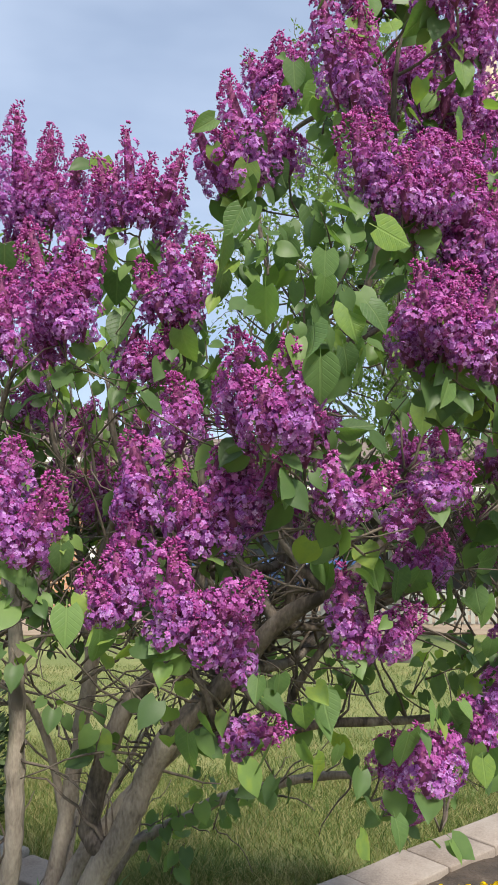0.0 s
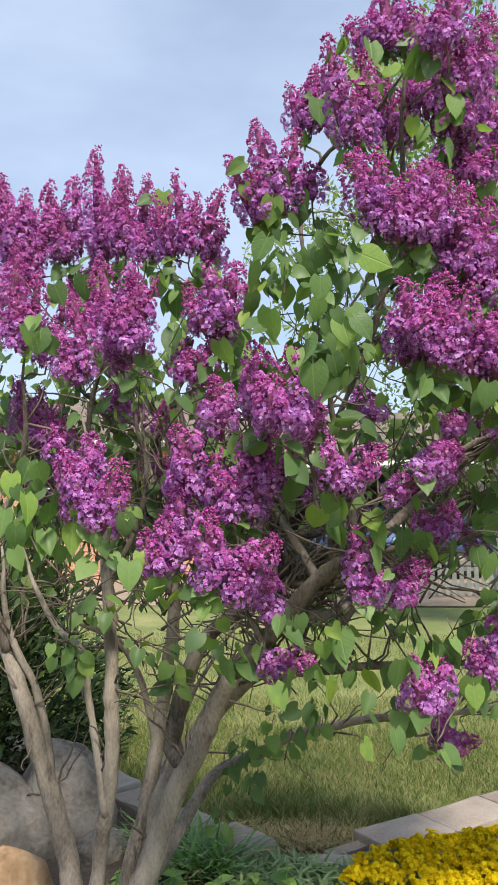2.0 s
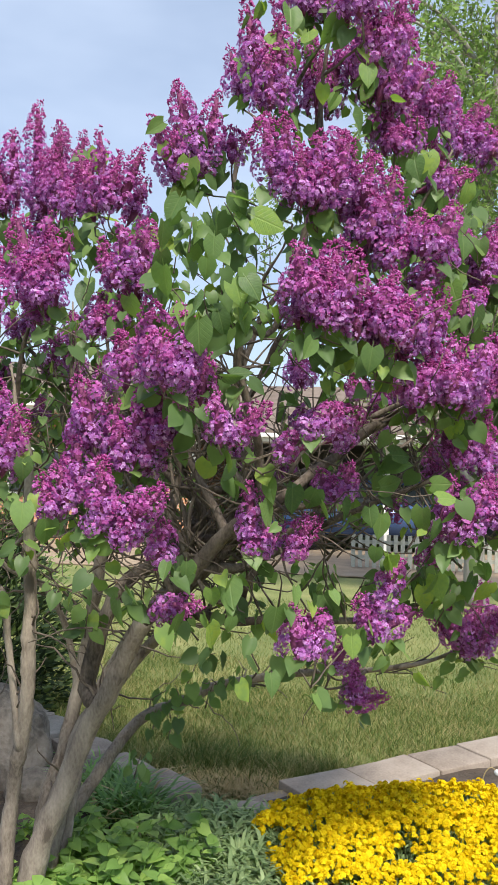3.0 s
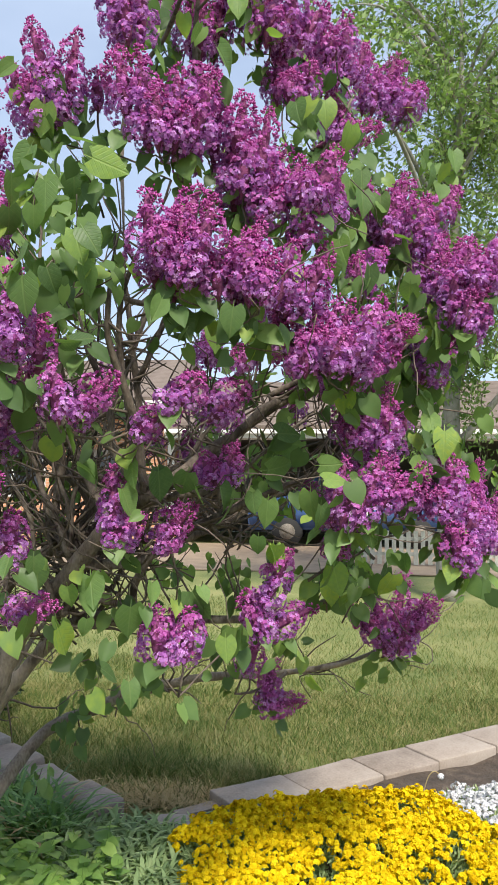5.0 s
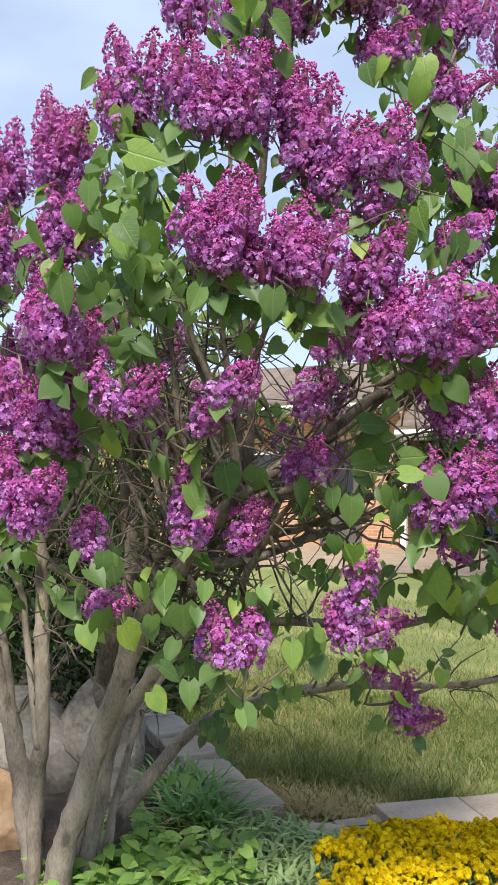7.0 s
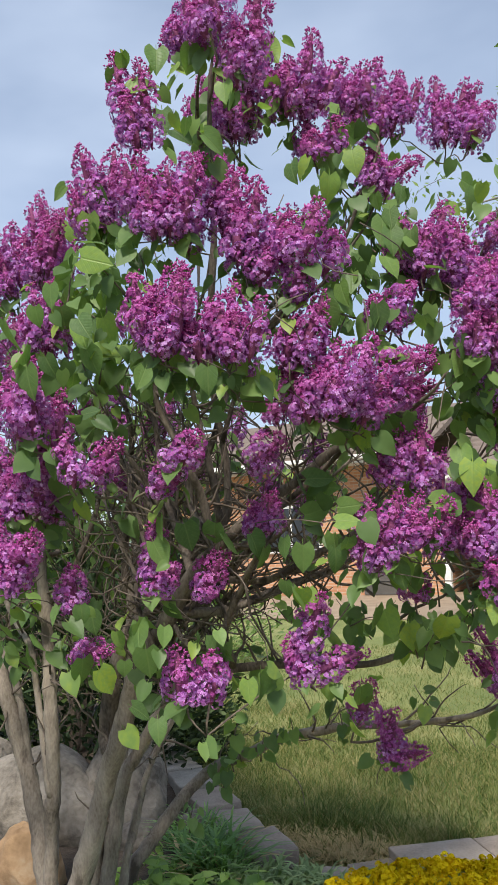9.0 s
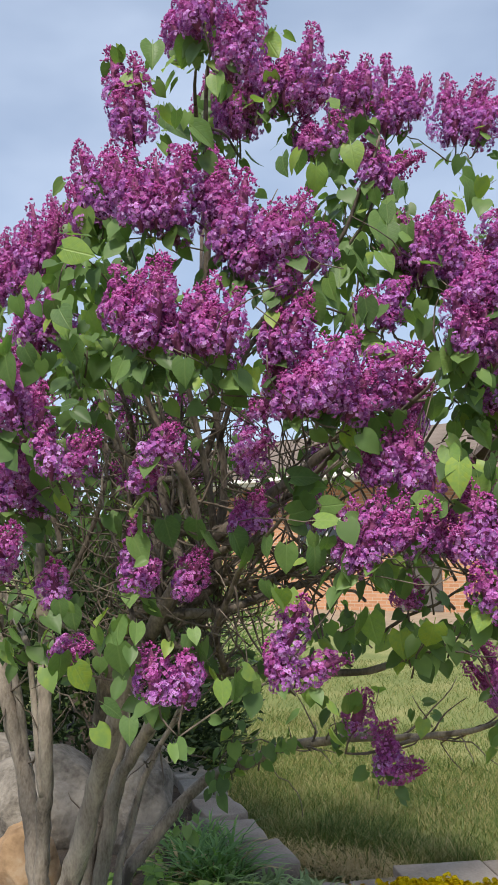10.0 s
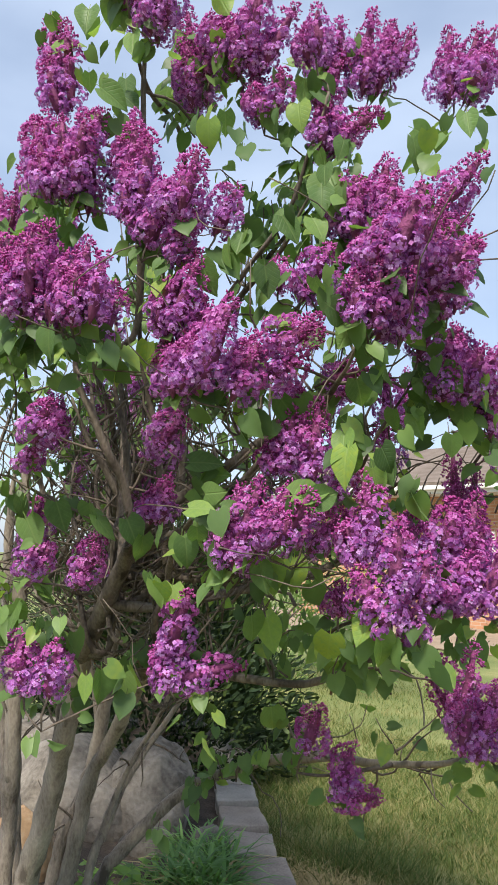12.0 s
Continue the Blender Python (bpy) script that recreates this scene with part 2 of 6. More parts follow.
def stamp(template, faces, where, x, y, z):
    """Copies of a small template at many places: where (n, 3), axes x, y, z (n, 3) with their lengths."""
    t = np.asarray(template, float)
    n, k = len(where), len(t)
    v = where[:, None, :] + t[None, :, 0:1] * x[:, None, :] + t[None, :, 1:2] * y[:, None, :] + t[None, :, 2:3] * z[:, None, :]
    f = np.asarray(faces)[None, :, :] + (np.arange(n) * k)[:, None, None]
    return v.reshape(-1, 3), f.reshape(-1, np.asarray(faces).shape[1])


def unit(a):
    return a / np.maximum(np.linalg.norm(a, axis=-1, keepdims=True), 1e-9)


def frames_for(normal, rng):
    """Random axes x, y square to each normal."""
    r = rng.normal(size=normal.shape)
    x = unit(np.cross(normal, r))
    return x, np.cross(normal, x)


def tube(points, radii, sides=8, rough=0.0, rng=None):
    """Points and faces of a tapering tube through the points, closed at its ends."""
    p, r = np.asarray(points, float), np.asarray(radii, float)
    d = unit(np.gradient(p, axis=0))
    x = unit(np.cross(d[0], (0.31, 0.9, 0.12)))
    rings = []
    for i in range(len(p)):
        x = unit(x - d[i] * (x @ d[i]))
        y = np.cross(d[i], x)
        a = np.linspace(0, 2 * np.pi, sides, endpoint=False)
        k = r[i] * (1 + (rng.normal(0, rough, sides) if rng is not None and rough else 0))
        rings.append(p[i] + (np.cos(a) * k)[:, None] * x + (np.sin(a) * k)[:, None] * y)
    v = np.concatenate(rings + [p[:1], p[-1:]])
    f = []
    for i in range(len(p) - 1):
        for j in range(sides):
            k = (j + 1) % sides
            a, b, c, e = i * sides + j, i * sides + k, (i + 1) * sides + k, (i + 1) * sides + j
            f += [(a, b, c), (a, c, e)]
    lo, hi, last = len(v) - 2, len(v) - 1, (len(p) - 1) * sides
    for j in range(sides):
        k = (j + 1) % sides
        f += [(lo, k, j), (hi, last + j, last + k)]
    return v, np.array(f)


def bend(points, step):
    """Smooth points (with any further columns) along a Catmull-Rom curve."""
    p = np.asarray(points, float)
    q = np.concatenate([2 * p[:1] - p[1:2], p, 2 * p[-1:] - p[-2:-1]])
    out = []
    for i in range(1, len(q) - 2):
        n = max(2, int(np.linalg.norm(q[i + 1, :3] - q[i, :3]) / step))
        for t in np.linspace(0, 1, n, endpoint=False):
            a, b, c, d = q[i - 1], q[i], q[i + 1], q[i + 2]
            out.append(0.5 * (2 * b + (c - a) * t + (2 * a - 5 * b + 4 * c - d) * t * t + (3 * b - a - 3 * c + d) * t ** 3))
    out.append(p[-1])
    return np.array(out)


def join(pieces):
    v, f, n = [], [], 0
    for a, b in pieces:
        v.append(a)
        f.append(b + n)
        n += len(a)
    return np.concatenate(v), np.concatenate(f)


def block(size, bevel=0.01, wear=0.0, seed=0, cuts=0):
    """A box of that size on its base, with bevelled and slightly uneven edges."""
    bm = bmesh.new()
    bmesh.ops.create_cube(bm, size=1)
    bmesh.ops.scale(bm, vec=size, verts=bm.verts)
    bmesh.ops.translate(bm, vec=(0, 0, size[2] / 2), verts=bm.verts)
    if bevel:
        bmesh.ops.bevel(bm, geom=list(bm.edges), offset=bevel, segments=2, affect="EDGES", profile=0.6)
    if cuts:
        bmesh.ops.subdivide_edges(bm, edges=list(bm.edges), cuts=cuts, use_grid_fill=True)
    if wear:
        for v in bm.verts:
            v.co += noise.noise_vector(v.co * 9 + Vector((seed * 7.3, 0, 0))) * wear
    return bm


# ---- the ground ----
EDGE = [(-6.0, 7.4), (-3.0, 5.15), (-1.7, 4.1), (-0.36, 2.9), (0.05, 2.93), (1.35, 4.05), (3.2, 5.6), (7.0, 8.6)]


def edge_y(x):
    """Where the bed ends and the lawn begins."""
    return np.interp(x, [p[0] for p in EDGE], [p[1] for p in EDGE])


def ground():
    steps = np.concatenate([-np.geomspace(600, 6, 18), np.linspace(-5, 5, 41), np.geomspace(6, 600, 18)])
    gx, gy = np.meshgrid(steps, steps + 4, indexing="ij")
    gz = np.array([[0.02 * noise.noise((a * 0.7, b * 0.7, 0)) if abs(a) < 12 and abs(b) < 14 else 0 for a, b in zip(r, s)] for r, s in zip(gx, gy)])
    n = len(steps)
    v = np.stack([gx, gy, gz - 0.02], -1).reshape(-1, 3)
    i = np.arange(n * n).reshape(n, n)
    f = np.stack([i[:-1, :-1], i[1:, :-1], i[1:, 1:], i[:-1, 1:]], -1).reshape(-1, 4)
    thing("ground", mesh_np("ground", v, f, [LAWN], smooth=True), "green and straw-coloured mown lawn", "lawn", kind="structure")
    xs = np.linspace(-3.6, 3.5, 121)
    ys = np.linspace(0, 1, 61)
    v = []
    for a in xs:
        for t in ys:
            c = 0.85 + 0.12 * noise.noise((a * 1.1, 0, 9))
            end = max(0.0, 1 - (max(abs(a + 0.05) - 2.5, 0) / 1.06) ** 2) ** 0.5
            b = float(edge_y(a)) - 0.04 - (float(edge_y(a)) - c - 0.04) * (1 - t) * end
            v.append((a, b, 0.03 + 0.035 * noise.noise((a * 2.1, b * 2.1, 3)) + 0.012 * noise.noise((a * 17, b * 17, 5))))
    i = np.arange(len(v)).reshape(len(xs), len(ys))
    f = np.stack([i[:-1, :-1], i[1:, :-1], i[1:, 1:], i[:-1, 1:]], -1).reshape(-1, 4)
    thing("garden_bed", mesh_np("garden_bed", v, f, [SOIL], smooth=True), "dark bare soil of a planted garden bed", "soil", kind="structure")


def grass():
    rng = np.random.default_rng(5)
    sets = []
    for count, x0, x1, y0, y1, h in ((85000, -2.6, 3.4, 2.9, 4.9, 0.045), (30000, -3.2, 4.2, 4.2, 5.8, 0.05), (46000, -4.5, 5.0, 4.9, 9.0, 0.05), (9000, -0.9, 0.9, 2.95, 3.45, 0.075)):
        x, y = rng.uniform(x0, x1, count), rng.uniform(y0, y1, count)
        keep = y > edge_y(x) + np.where(x > 0.05, 0.16, 0.13) + rng.normal(0, 0.02, count)
        bare = np.hypot((x + 0.12) / 0.3, (y - 3.12) / 0.16)
        keep &= (bare > 1) | (rng.random(count) < 0.35)
        x, y = x[keep], y[keep]
        n = len(x)
        clump = np.array([noise.noise((a * 2.3, b * 2.3, 0)) for a, b in zip(x, y)])
        hh = h * rng.uniform(0.55, 1.35, n) * (1 + 0.55 * clump) * np.where(y < 4.2, 1.3, 1.0)
        lean = rng.normal(0, 0.45, (n, 2))
        up = np.stack([lean[:, 0], lean[:, 1], np.ones(n)], 1) * hh[:, None]
        a = rng.uniform(0, np.pi, n)
        w = rng.uniform(0.0011, 0.0023, n)
        side = np.stack([np.cos(a), np.sin(a), np.zeros(n)], 1) * w[:, None]
        out = np.stack([lean[:, 0], lean[:, 1], -0.4 * np.ones(n)], 1) * hh[:, None] * 0.6
        sets.append(stamp([(-1, 0, 0), (1, 0, 0), (0.8, 0.55, 0.15), (-0.8, 0.55, 0.15), (0, 1, 0.7)], [(0, 1, 2), (0, 2, 3), (3, 2, 4)],
                          np.stack([x, y, np.full(n, -0.015)], 1), side, up, out))
    v, f = join(sets)
    thing("grass", mesh_np("grass", v, f, [GRASS]), "uneven green and straw-coloured lawn grass", "grass", kind="stuff")
    # matted dry grass at the corner of the edging
    n = 2600
    c = np.stack([-0.12 + rng.normal(0, 0.17, n), 3.12 + rng.normal(0, 0.07, n), 0.005 + rng.random(n) * 0.03], 1)
    a = rng.uniform(0, 2 * np.pi, n)
    d = np.stack([np.cos(a), np.sin(a), rng.normal(0.12, 0.25, n)], 1) * rng.uniform(0.03, 0.085, (n, 1))
    s = np.stack([-np.sin(a), np.cos(a), np.zeros(n)], 1) * 0.0016
    v, f = stamp([(-1, 0, 0), (1, 0, 0), (0.6, 0.6, 0.2), (-0.6, 0.6, 0.2), (0, 1, -0.1)], [(0, 1, 2), (0, 2, 3), (3, 2, 4)], c, s, d, np.tile((0, 0, 0.02), (n, 1)))
    thing("dry_grass", mesh_np("dry_grass", v, f, [STRAW]), "matted dead straw-coloured grass at the lawn's corner", "grass", kind="stuff")


ground()
grass()


# ---- stones ----
def edging():
    """Concrete slabs along the lawn, in a row, on a lower course at the end."""
    a, d = Vector((0.12, 3.08, 0)), Vector((1.24, 1.02, 0)).normalized()
    turn = math.degrees(math.atan2(d.y, d.x))
    side = Vector((d.y, -d.x, 0))
    s = 0.0
    for i in range(9):
        w = 0.36 + 0.03 * math.sin(i * 2.3)
        c = a + d * (s + w / 2) + side * 0.105
        me = bm_mesh("edging_slab", block((w - 0.008, 0.235, 0.085), 0.009, 0.004, i, 1), SLAB, True)
        thing("edging_slab", me, "weathered tan concrete edging slab beside the lawn", "paving slab",
              pose(c.x, c.y, -0.022 + 0.004 * math.sin(i * 5.1), 0.6 * math.sin(i), 0.5 * math.cos(i * 3), turn + 1.2 * math.sin(i * 1.7)), "edging slabs")
        s += w
    c = a + side * 0.13 + d * 0.03
    thing("edging_slab", bm_mesh("edging_slab", block((0.2, 0.25, 0.06), 0.009, 0.004, 21, 1), SLAB, True), "half-sunk concrete slab at the row's end", "paving slab",
          pose(c.x - 0.07, c.y - 0.07, -0.03, 0, 0, turn + 4), "edging slabs")
    for i, (x, y, l, w, t, h) in enumerate(((0.06, 2.8, 0.2, 0.17, 12, 0.045), (-0.34, 2.92, 0.26, 0.19, -38, 0.075), (-0.58, 3.1, 0.28, 0.19, -44, 0.07), (-0.84, 3.31, 0.31, 0.2, -41, 0.08),
                                            (-1.09, 3.53, 0.31, 0.2, -42, 0.085), (-1.34, 3.75, 0.31, 0.2, -42, 0.085), (-1.58, 3.98, 0.31, 0.21, -43, 0.085), (-1.83, 4.21, 0.31, 0.21, -42, 0.08))):
        me = bm_mesh("edging_stone", block((l, w, h), 0.014, 0.012, 30 + i, 2), SLAB if i < 4 else GREYSLAB, True)
        thing("edging_stone", me, "tan edging stone sunk beside the lawn" if i < 4 else "grey flat edging stone beside the lawn", "stone",
              pose(x, y, 0.005, 2 * math.sin(i * 2), 2 * math.cos(i), t), "edging stones")


def boulder(x, y, size, mat, label, seed, turn=0.0, flat=0.0):
    bm = bmesh.new()
    bmesh.ops.create_icosphere(bm, subdivisions=5, radius=1)
    for v in bm.verts:
        c = v.co.copy()
        k = 1 + 0.2 * noise.noise(c * 1.1 + Vector((seed * 3.1, 0, 0))) + 0.09 * noise.noise(c * 3 + Vector((0, seed, 0))) + 0.035 * noise.noise(c * 8) + 0.012 * noise.noise(c * 22)
        q = c * k
        for j in range(5):
            axis = Vector((math.sin(seed * 2.1 + j * 2.4), math.cos(seed * 1.3 + j * 1.9), math.sin(seed + j * 1.1) * 0.7 + 0.3)).normalized()
            over = q.dot(axis) - 0.82
            if over > 0:
                q -= axis * over * (0.75 + flat)
        v.co = q
    bmesh.ops.scale(bm, vec=size, verts=bm.verts)
    return thing("boulder", bm_mesh("boulder", bm, mat, True), label, "rock", pose(x, y, size[2] * 0.42, 0, 0, turn), "rocks in the bed")


edging()
boulder(-1.43, 2.8, (0.36, 0.28, 0.27), STONE, "large grey boulder behind the lilac's stems", 1, 20)
boulder(-1.12, 3.0, (0.25, 0.2, 0.29), STONE, "rounded grey boulder beside the edging stones", 2, -30)
boulder(-2.15, 3.0, (0.3, 0.25, 0.25), STONE, "grey boulder in front of the juniper", 4, 60)
boulder(-1.02, 2.3, (0.15, 0.13, 0.19), TAN, "tan sandstone rock in front of the boulder", 6, 15, 0.25)
boulder(-1.28, 2.32, (0.09, 0.07, 0.07), STONE, "small pale stone on the soil", 7, 0)
boulder(-1.22, 2.12, (0.11, 0.08, 0.07), STONE, "small pale stone on the soil", 8, 40)
boulder(-0.86, 2.8, (0.13, 0.1, 0.1), STONE, "small grey stone against the boulder", 9, 40)
boulder(-0.72, 3.0, (0.1, 0.08, 0.09), STONE, "small grey stone against the edging", 11, 10)


# ---- the lilac ----
bush = thing("lilac_bush", None, "old multi-stemmed lilac bush in full purple bloom", "lilac", pose(-0.55, 2.12, 0))
SHIFT = np.array((-0.55, 2.12, 0.0))
nodes_p, nodes_r = [], []
rng_bush = np.random.default_rng(11)


def bough(name, points, cut=False):
    """A trunk, stem or limb through the points; it grows out of the nearest wood below it and ends in a point, or cut where another takes over."""
    points = [tuple(q) for q in points]
    # limbs that start above ground get the bark with shade in its colour
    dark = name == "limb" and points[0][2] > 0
    if points[0][2] > 0.1 and nodes_p:
        d = np.array(nodes_p) - np.array(points[0][:3])
        far = np.linalg.norm(d, axis=1) * (1 + 1.5 * (d[:, 2] > 0))
        k = int(far.argmin())
        if 0.01 < far[k] < 0.4:
            points.insert(0, (*nodes_p[k], min(nodes_r[k] * 0.9, points[0][3] * 1.1)))
    if points[-1][3] > 0.004 and not cut:
        a, b = np.array(points[-2]), np.array(points[-1])
        g = unit(b[:3] - a[:3])
        points.append((*(b[:3] + g * 0.05 + (0.01, 0, 0.01)), b[3] * 0.6))
        points.append((*(b[:3] + g * 0.1 + (0.01, 0, 0.03)), 0.003))
    p = bend(points, 0.03)
    k = rng_bush.normal(0, 1, p[:, :3].shape)
    k = (k + np.roll(k, 1, 0) + np.roll(k, 2, 0)) / 3
    p[1:-1, :3] += k[1:-1] * np.minimum(0.0025, p[1:-1, 3:4] * 0.16)
    r = np.maximum(p[:, 3], 0.003) * (1 + 0.025 * rng_bush.normal(size=len(p)) + 0.16 * (rng_bush.random(len(p)) < 0.05))
    v, f = tube(p[:, :3] - SHIFT, r, 10, 0.06, rng_bush)
    part(name, mesh_np(name, v, f, [SHADED_BARK if dark else BARK], smooth=True), bush, label=("shade-darkened brown" if dark else "grey-brown") + " barked " + name)
    for q, s in zip(p, r):
        nodes_p.append(q[:3])
        nodes_r.append(s)


FLORET, FACES = [(0, 0, -0.14)], []
for i in range(4):
    c, s = math.cos(i * math.pi / 2), math.sin(i * math.pi / 2)
    k = len(FLORET)
    for a, b, z in ((-0.27, 0.33, 0.06), (0.0, 0.62, -0.03), (0.27, 0.33, 0.06)):
        FLORET.append((a * c - b * s, a * s + b * c, z))
    FACES.append((0, k + 2, k + 1, k))
BUDS = [(0, 0, 0), (0.5, 0, 0.55), (-0.25, 0.43, 0.55), (-0.25, -0.43, 0.55), (0, 0, 1.15)]
BUD_FACES = [(0, 2, 1), (0, 3, 2), (0, 1, 3), (1, 2, 4), (2, 3, 4), (3, 1, 4)]
clusters = []
spikes = 0


def panicle(base, tip, width, fill=False, one=False):
    """A cone of short side branches, each a tuft of four-petalled florets, with closed buds towards its tip.
    A wide one is three slender spikes from one shoot."""
    global spikes
    seed, spikes = spikes, spikes + 1
    rng = np.random.default_rng(100 + seed)
    b, t = np.array(base), np.array(tip)
    length = float(np.linalg.norm(t - b))
    if not one:
        clusters.append((b, unit(t - b), width))
    if width > 0.082 and not one:
        g = t - b
        lat = unit(np.cross(g, (0.3, 1.0, 0.0))) * rng.choice((-1, 1))
        for o, dip, y, high, w in ((-0.24, 0.0, 0.0, 1.0, 0.66), (0.3, -0.04, 0.08, rng.uniform(0.7, 0.88), 0.58), (0.04, -0.07, -0.22, rng.uniform(0.42, 0.58), 0.6)):
            q = lat * o * width + np.array((0, y * width, 0))
            panicle(b + q + g * dip, b + g * high + q * rng.uniform(1.3, 1.7), width * w, False, True)
    if fill:
        # lilac shoots end in pairs: a smaller spike behind
        q = np.array((rng.choice((-1, 1)) * 0.35 * width, rng.uniform(0.6, 0.9) * width, -0.12 * length))
        panicle(b + q, t + q * 1.2 - (t - b) * 0.25, width * 0.72, False)
    if width > 0.082 and not one:
        return
    axis = Vector(t - b).normalized()
    lift = Vector((0, 0, 1)).rotation_difference(axis).to_matrix().to_4x4()
    m = Matrix.Translation(Vector(b) - Vector(SHIFT)) @ lift
    open_to = rng.uniform(0.5, 0.88)

    def form(u):
        return np.where(u < 0.2, 0.66 + 0.34 * np.sin(u / 0.2 * np.pi / 2), 1 - 0.68 * (np.clip(u - 0.2, 0, 1) / 0.8) ** (1.7 if one else 2.3))
    # the side branches, spiralling up the axis
    width *= 1.12 if one else 1.08
    k = max(22, int(42 * width * length / 0.02))
    u = (np.arange(k) + rng.uniform(0.2, 0.8, k)) / k
    a = np.arange(k) * 2.39996 + rng.normal(0, 0.35, k)
    ball = width * (0.1 + 0.16 * form(u)) * rng.uniform(0.8, 1.2, k)
    r = np.maximum(width / 2 * form(u) * rng.uniform(0.82, 1.12, k) - ball * 0.55, 0) * np.clip((1.02 - u) / 0.14, 0, 1)
    sway = np.array([noise.noise((seed, w * 2.2, 0)) for w in u]) * width * 0.2
    hub = np.stack([np.cos(a) * r + sway, np.sin(a) * r + sway * 0.6, u * length * 0.95 + ball * 0.4], 1)
    # florets on the outer side of each
    per = np.maximum(7, (2 * np.pi * ball ** 2 * 1.0 / 0.000057).astype(int))
    i = np.repeat(np.arange(k), per)
    n = len(i)
    away = np.stack([np.cos(a), np.sin(a), 0.35 + 0.8 * u], 1)[i]
    nrm = unit(unit(rng.normal(0, 1, (n, 3))) + unit(away) * 0.75)
    where = hub[i] + nrm * (ball[i] * rng.uniform(0.8, 1.1, n))[:, None]
    # none grow inside a neighbouring tuft, and fewer on the shaded side
    near = np.linalg.norm(where[:, None, :] - hub[None], axis=2) < ball[None] * 0.8
    near[np.arange(n), i] = False
    away_y = nrm @ np.array(lift.to_3x3()).T[:, 1]
    keep = ~near.any(1) & ((away_y < 0.35) | (rng.random(n) < 0.45))
    where, nrm, i = where[keep], nrm[keep], i[keep]
    n = len(i)
    nrm = unit(nrm + rng.normal(0, 0.2, (n, 3)))
    age = u[i] + rng.normal(0, 0.07, n) + rng.normal(0, 0.08, k)[i]
    shut = age > open_to
    o = ~shut
    where[shut] -= (where - hub[i])[shut] * 0.3
    x, y = frames_for(nrm[o], rng)
    size = rng.uniform(0.007, 0.0099, o.sum())[:, None]
    v, f = stamp(FLORET, FACES, where[o], x * size, y * size, nrm[o] * size)
    late = np.repeat((age[o] > open_to - 0.28) | (rng.random(o.sum()) < 0.12), len(FACES)).astype(int)
    # thickened dark core along the stalk, added so gaps between tufts look shadowed
    z = np.linspace(-0.02, 0.92, 7) * length
    core = width / 2 * np.array([0.05, 0.26, 0.4, 0.4, 0.34, 0.25, 0.13])
    cv, cf = tube(np.stack([np.zeros(7), np.zeros(7), z], 1), core, 7)
    ob = part("flower_spike", mesh_np("stalk", cv, cf, [SHADE_CORE]), bush, m)
    part("bloom", mesh_np("bloom", v, f, [PETAL, YOUNG], late), ob, label="open purple four-petalled florets", kind="stuff")
    extra, more = (rng.random(n) < 0.08) & o, shut & (rng.random(n) < 0.5)
    q = np.concatenate([where[shut], where[more] + rng.normal(0, 0.0035, (more.sum(), 3)), where[extra] - nrm[extra] * 0.003])
    kn = unit(np.concatenate([nrm[shut], nrm[more], nrm[extra]]) + rng.normal(0, 0.25, (len(q), 3)) + (0, 0, 0.2))
    x, y = frames_for(kn, rng)
    size = rng.uniform(0.0042, 0.006, len(q))[:, None]
    v, f = stamp(BUDS, BUD_FACES, q, x * size, y * size, kn * size * 1.25)
    part("bud_tip", mesh_np("bud_tip", v, f, [BUD]), ob, label="closed dark magenta buds", kind="stuff")


def leaf_mesh(seed, fold=0.25, curl=0.18, stations=9):
    """A heart-shaped blade from (0, 0, 0) to (0, 1, 0), folded along its rib, with its stalk behind."""
    rng = np.random.default_rng(seed)
    v, f = [], []
    ss = np.linspace(0, 1, stations)
    half = np.interp(ss, (0, 0.08, 0.2, 0.35, 0.55, 0.75, 0.9, 1), (0.24, 0.37, 0.43, 0.425, 0.35, 0.205, 0.075, 0.0)) * rng.uniform(0.85, 1.08)
    wave = rng.normal(0, 0.014, (stations, 2))
    for i, s in enumerate(ss):
        back = -0.1 * (1 - s) ** 6
        sag = -curl * s * s
        for k, q in ((-1, 0), (-0.55, 0), (0, 0), (0.55, 0), (1, 0)):
            x = half[i] * k
            v.append((x, s + back * abs(k) * 1.6, sag + fold * abs(x) - 0.28 * x * x + (wave[i, int(k > 0)] if abs(k) == 1 else 0)))
    for i in range(stations - 1):
        for j in range(4):
            a = i * 5 + j
            f.append((a, a + 1, a + 6, a + 5))
    n = len(v)
    for s, w in ((0.0, 0.014), (-0.12, 0.012), (-0.24, 0.012)):
        v += [(-w, s, 0.1 * s * s), (w, s, 0.1 * s * s)]
    f += [(n, n + 1, n + 3, n + 2), (n + 2, n + 3, n + 5, n + 4)]
    return np.array(v), np.array(f)


LEAF_FORMS = [leaf_mesh(k, 0.12 + 0.14 * (k % 4), 0.05 + 0.13 * (k % 3)) for k in range(8)]
LEAF_DATA = [mesh_np("leaf", v, f, [LEAF], smooth=True) for v, f in LEAF_FORMS]
leaf_count = 0
leaf_spots = []


def leaf(base, tip, face):
    global leaf_count
    b, t = Vector(base), Vector(tip)
    y = t - b
    size = min(max(y.length * (0.78, 1.0, 0.88, 0.94, 0.7)[leaf_count % 5], 0.036), 0.072)
    y.normalize()
    x = y.cross(Vector(face)).normalized()
    z = x.cross(y)
    m = Matrix((x, y, z)).transposed().to_4x4()
    leaf_count += 1
    leaf_spots.append(np.array(base))
    part("leaf", LEAF_DATA[leaf_count % 8], bush, Matrix.Translation(b - Vector(SHIFT)) @ m @ Matrix.Scale(size, 4))


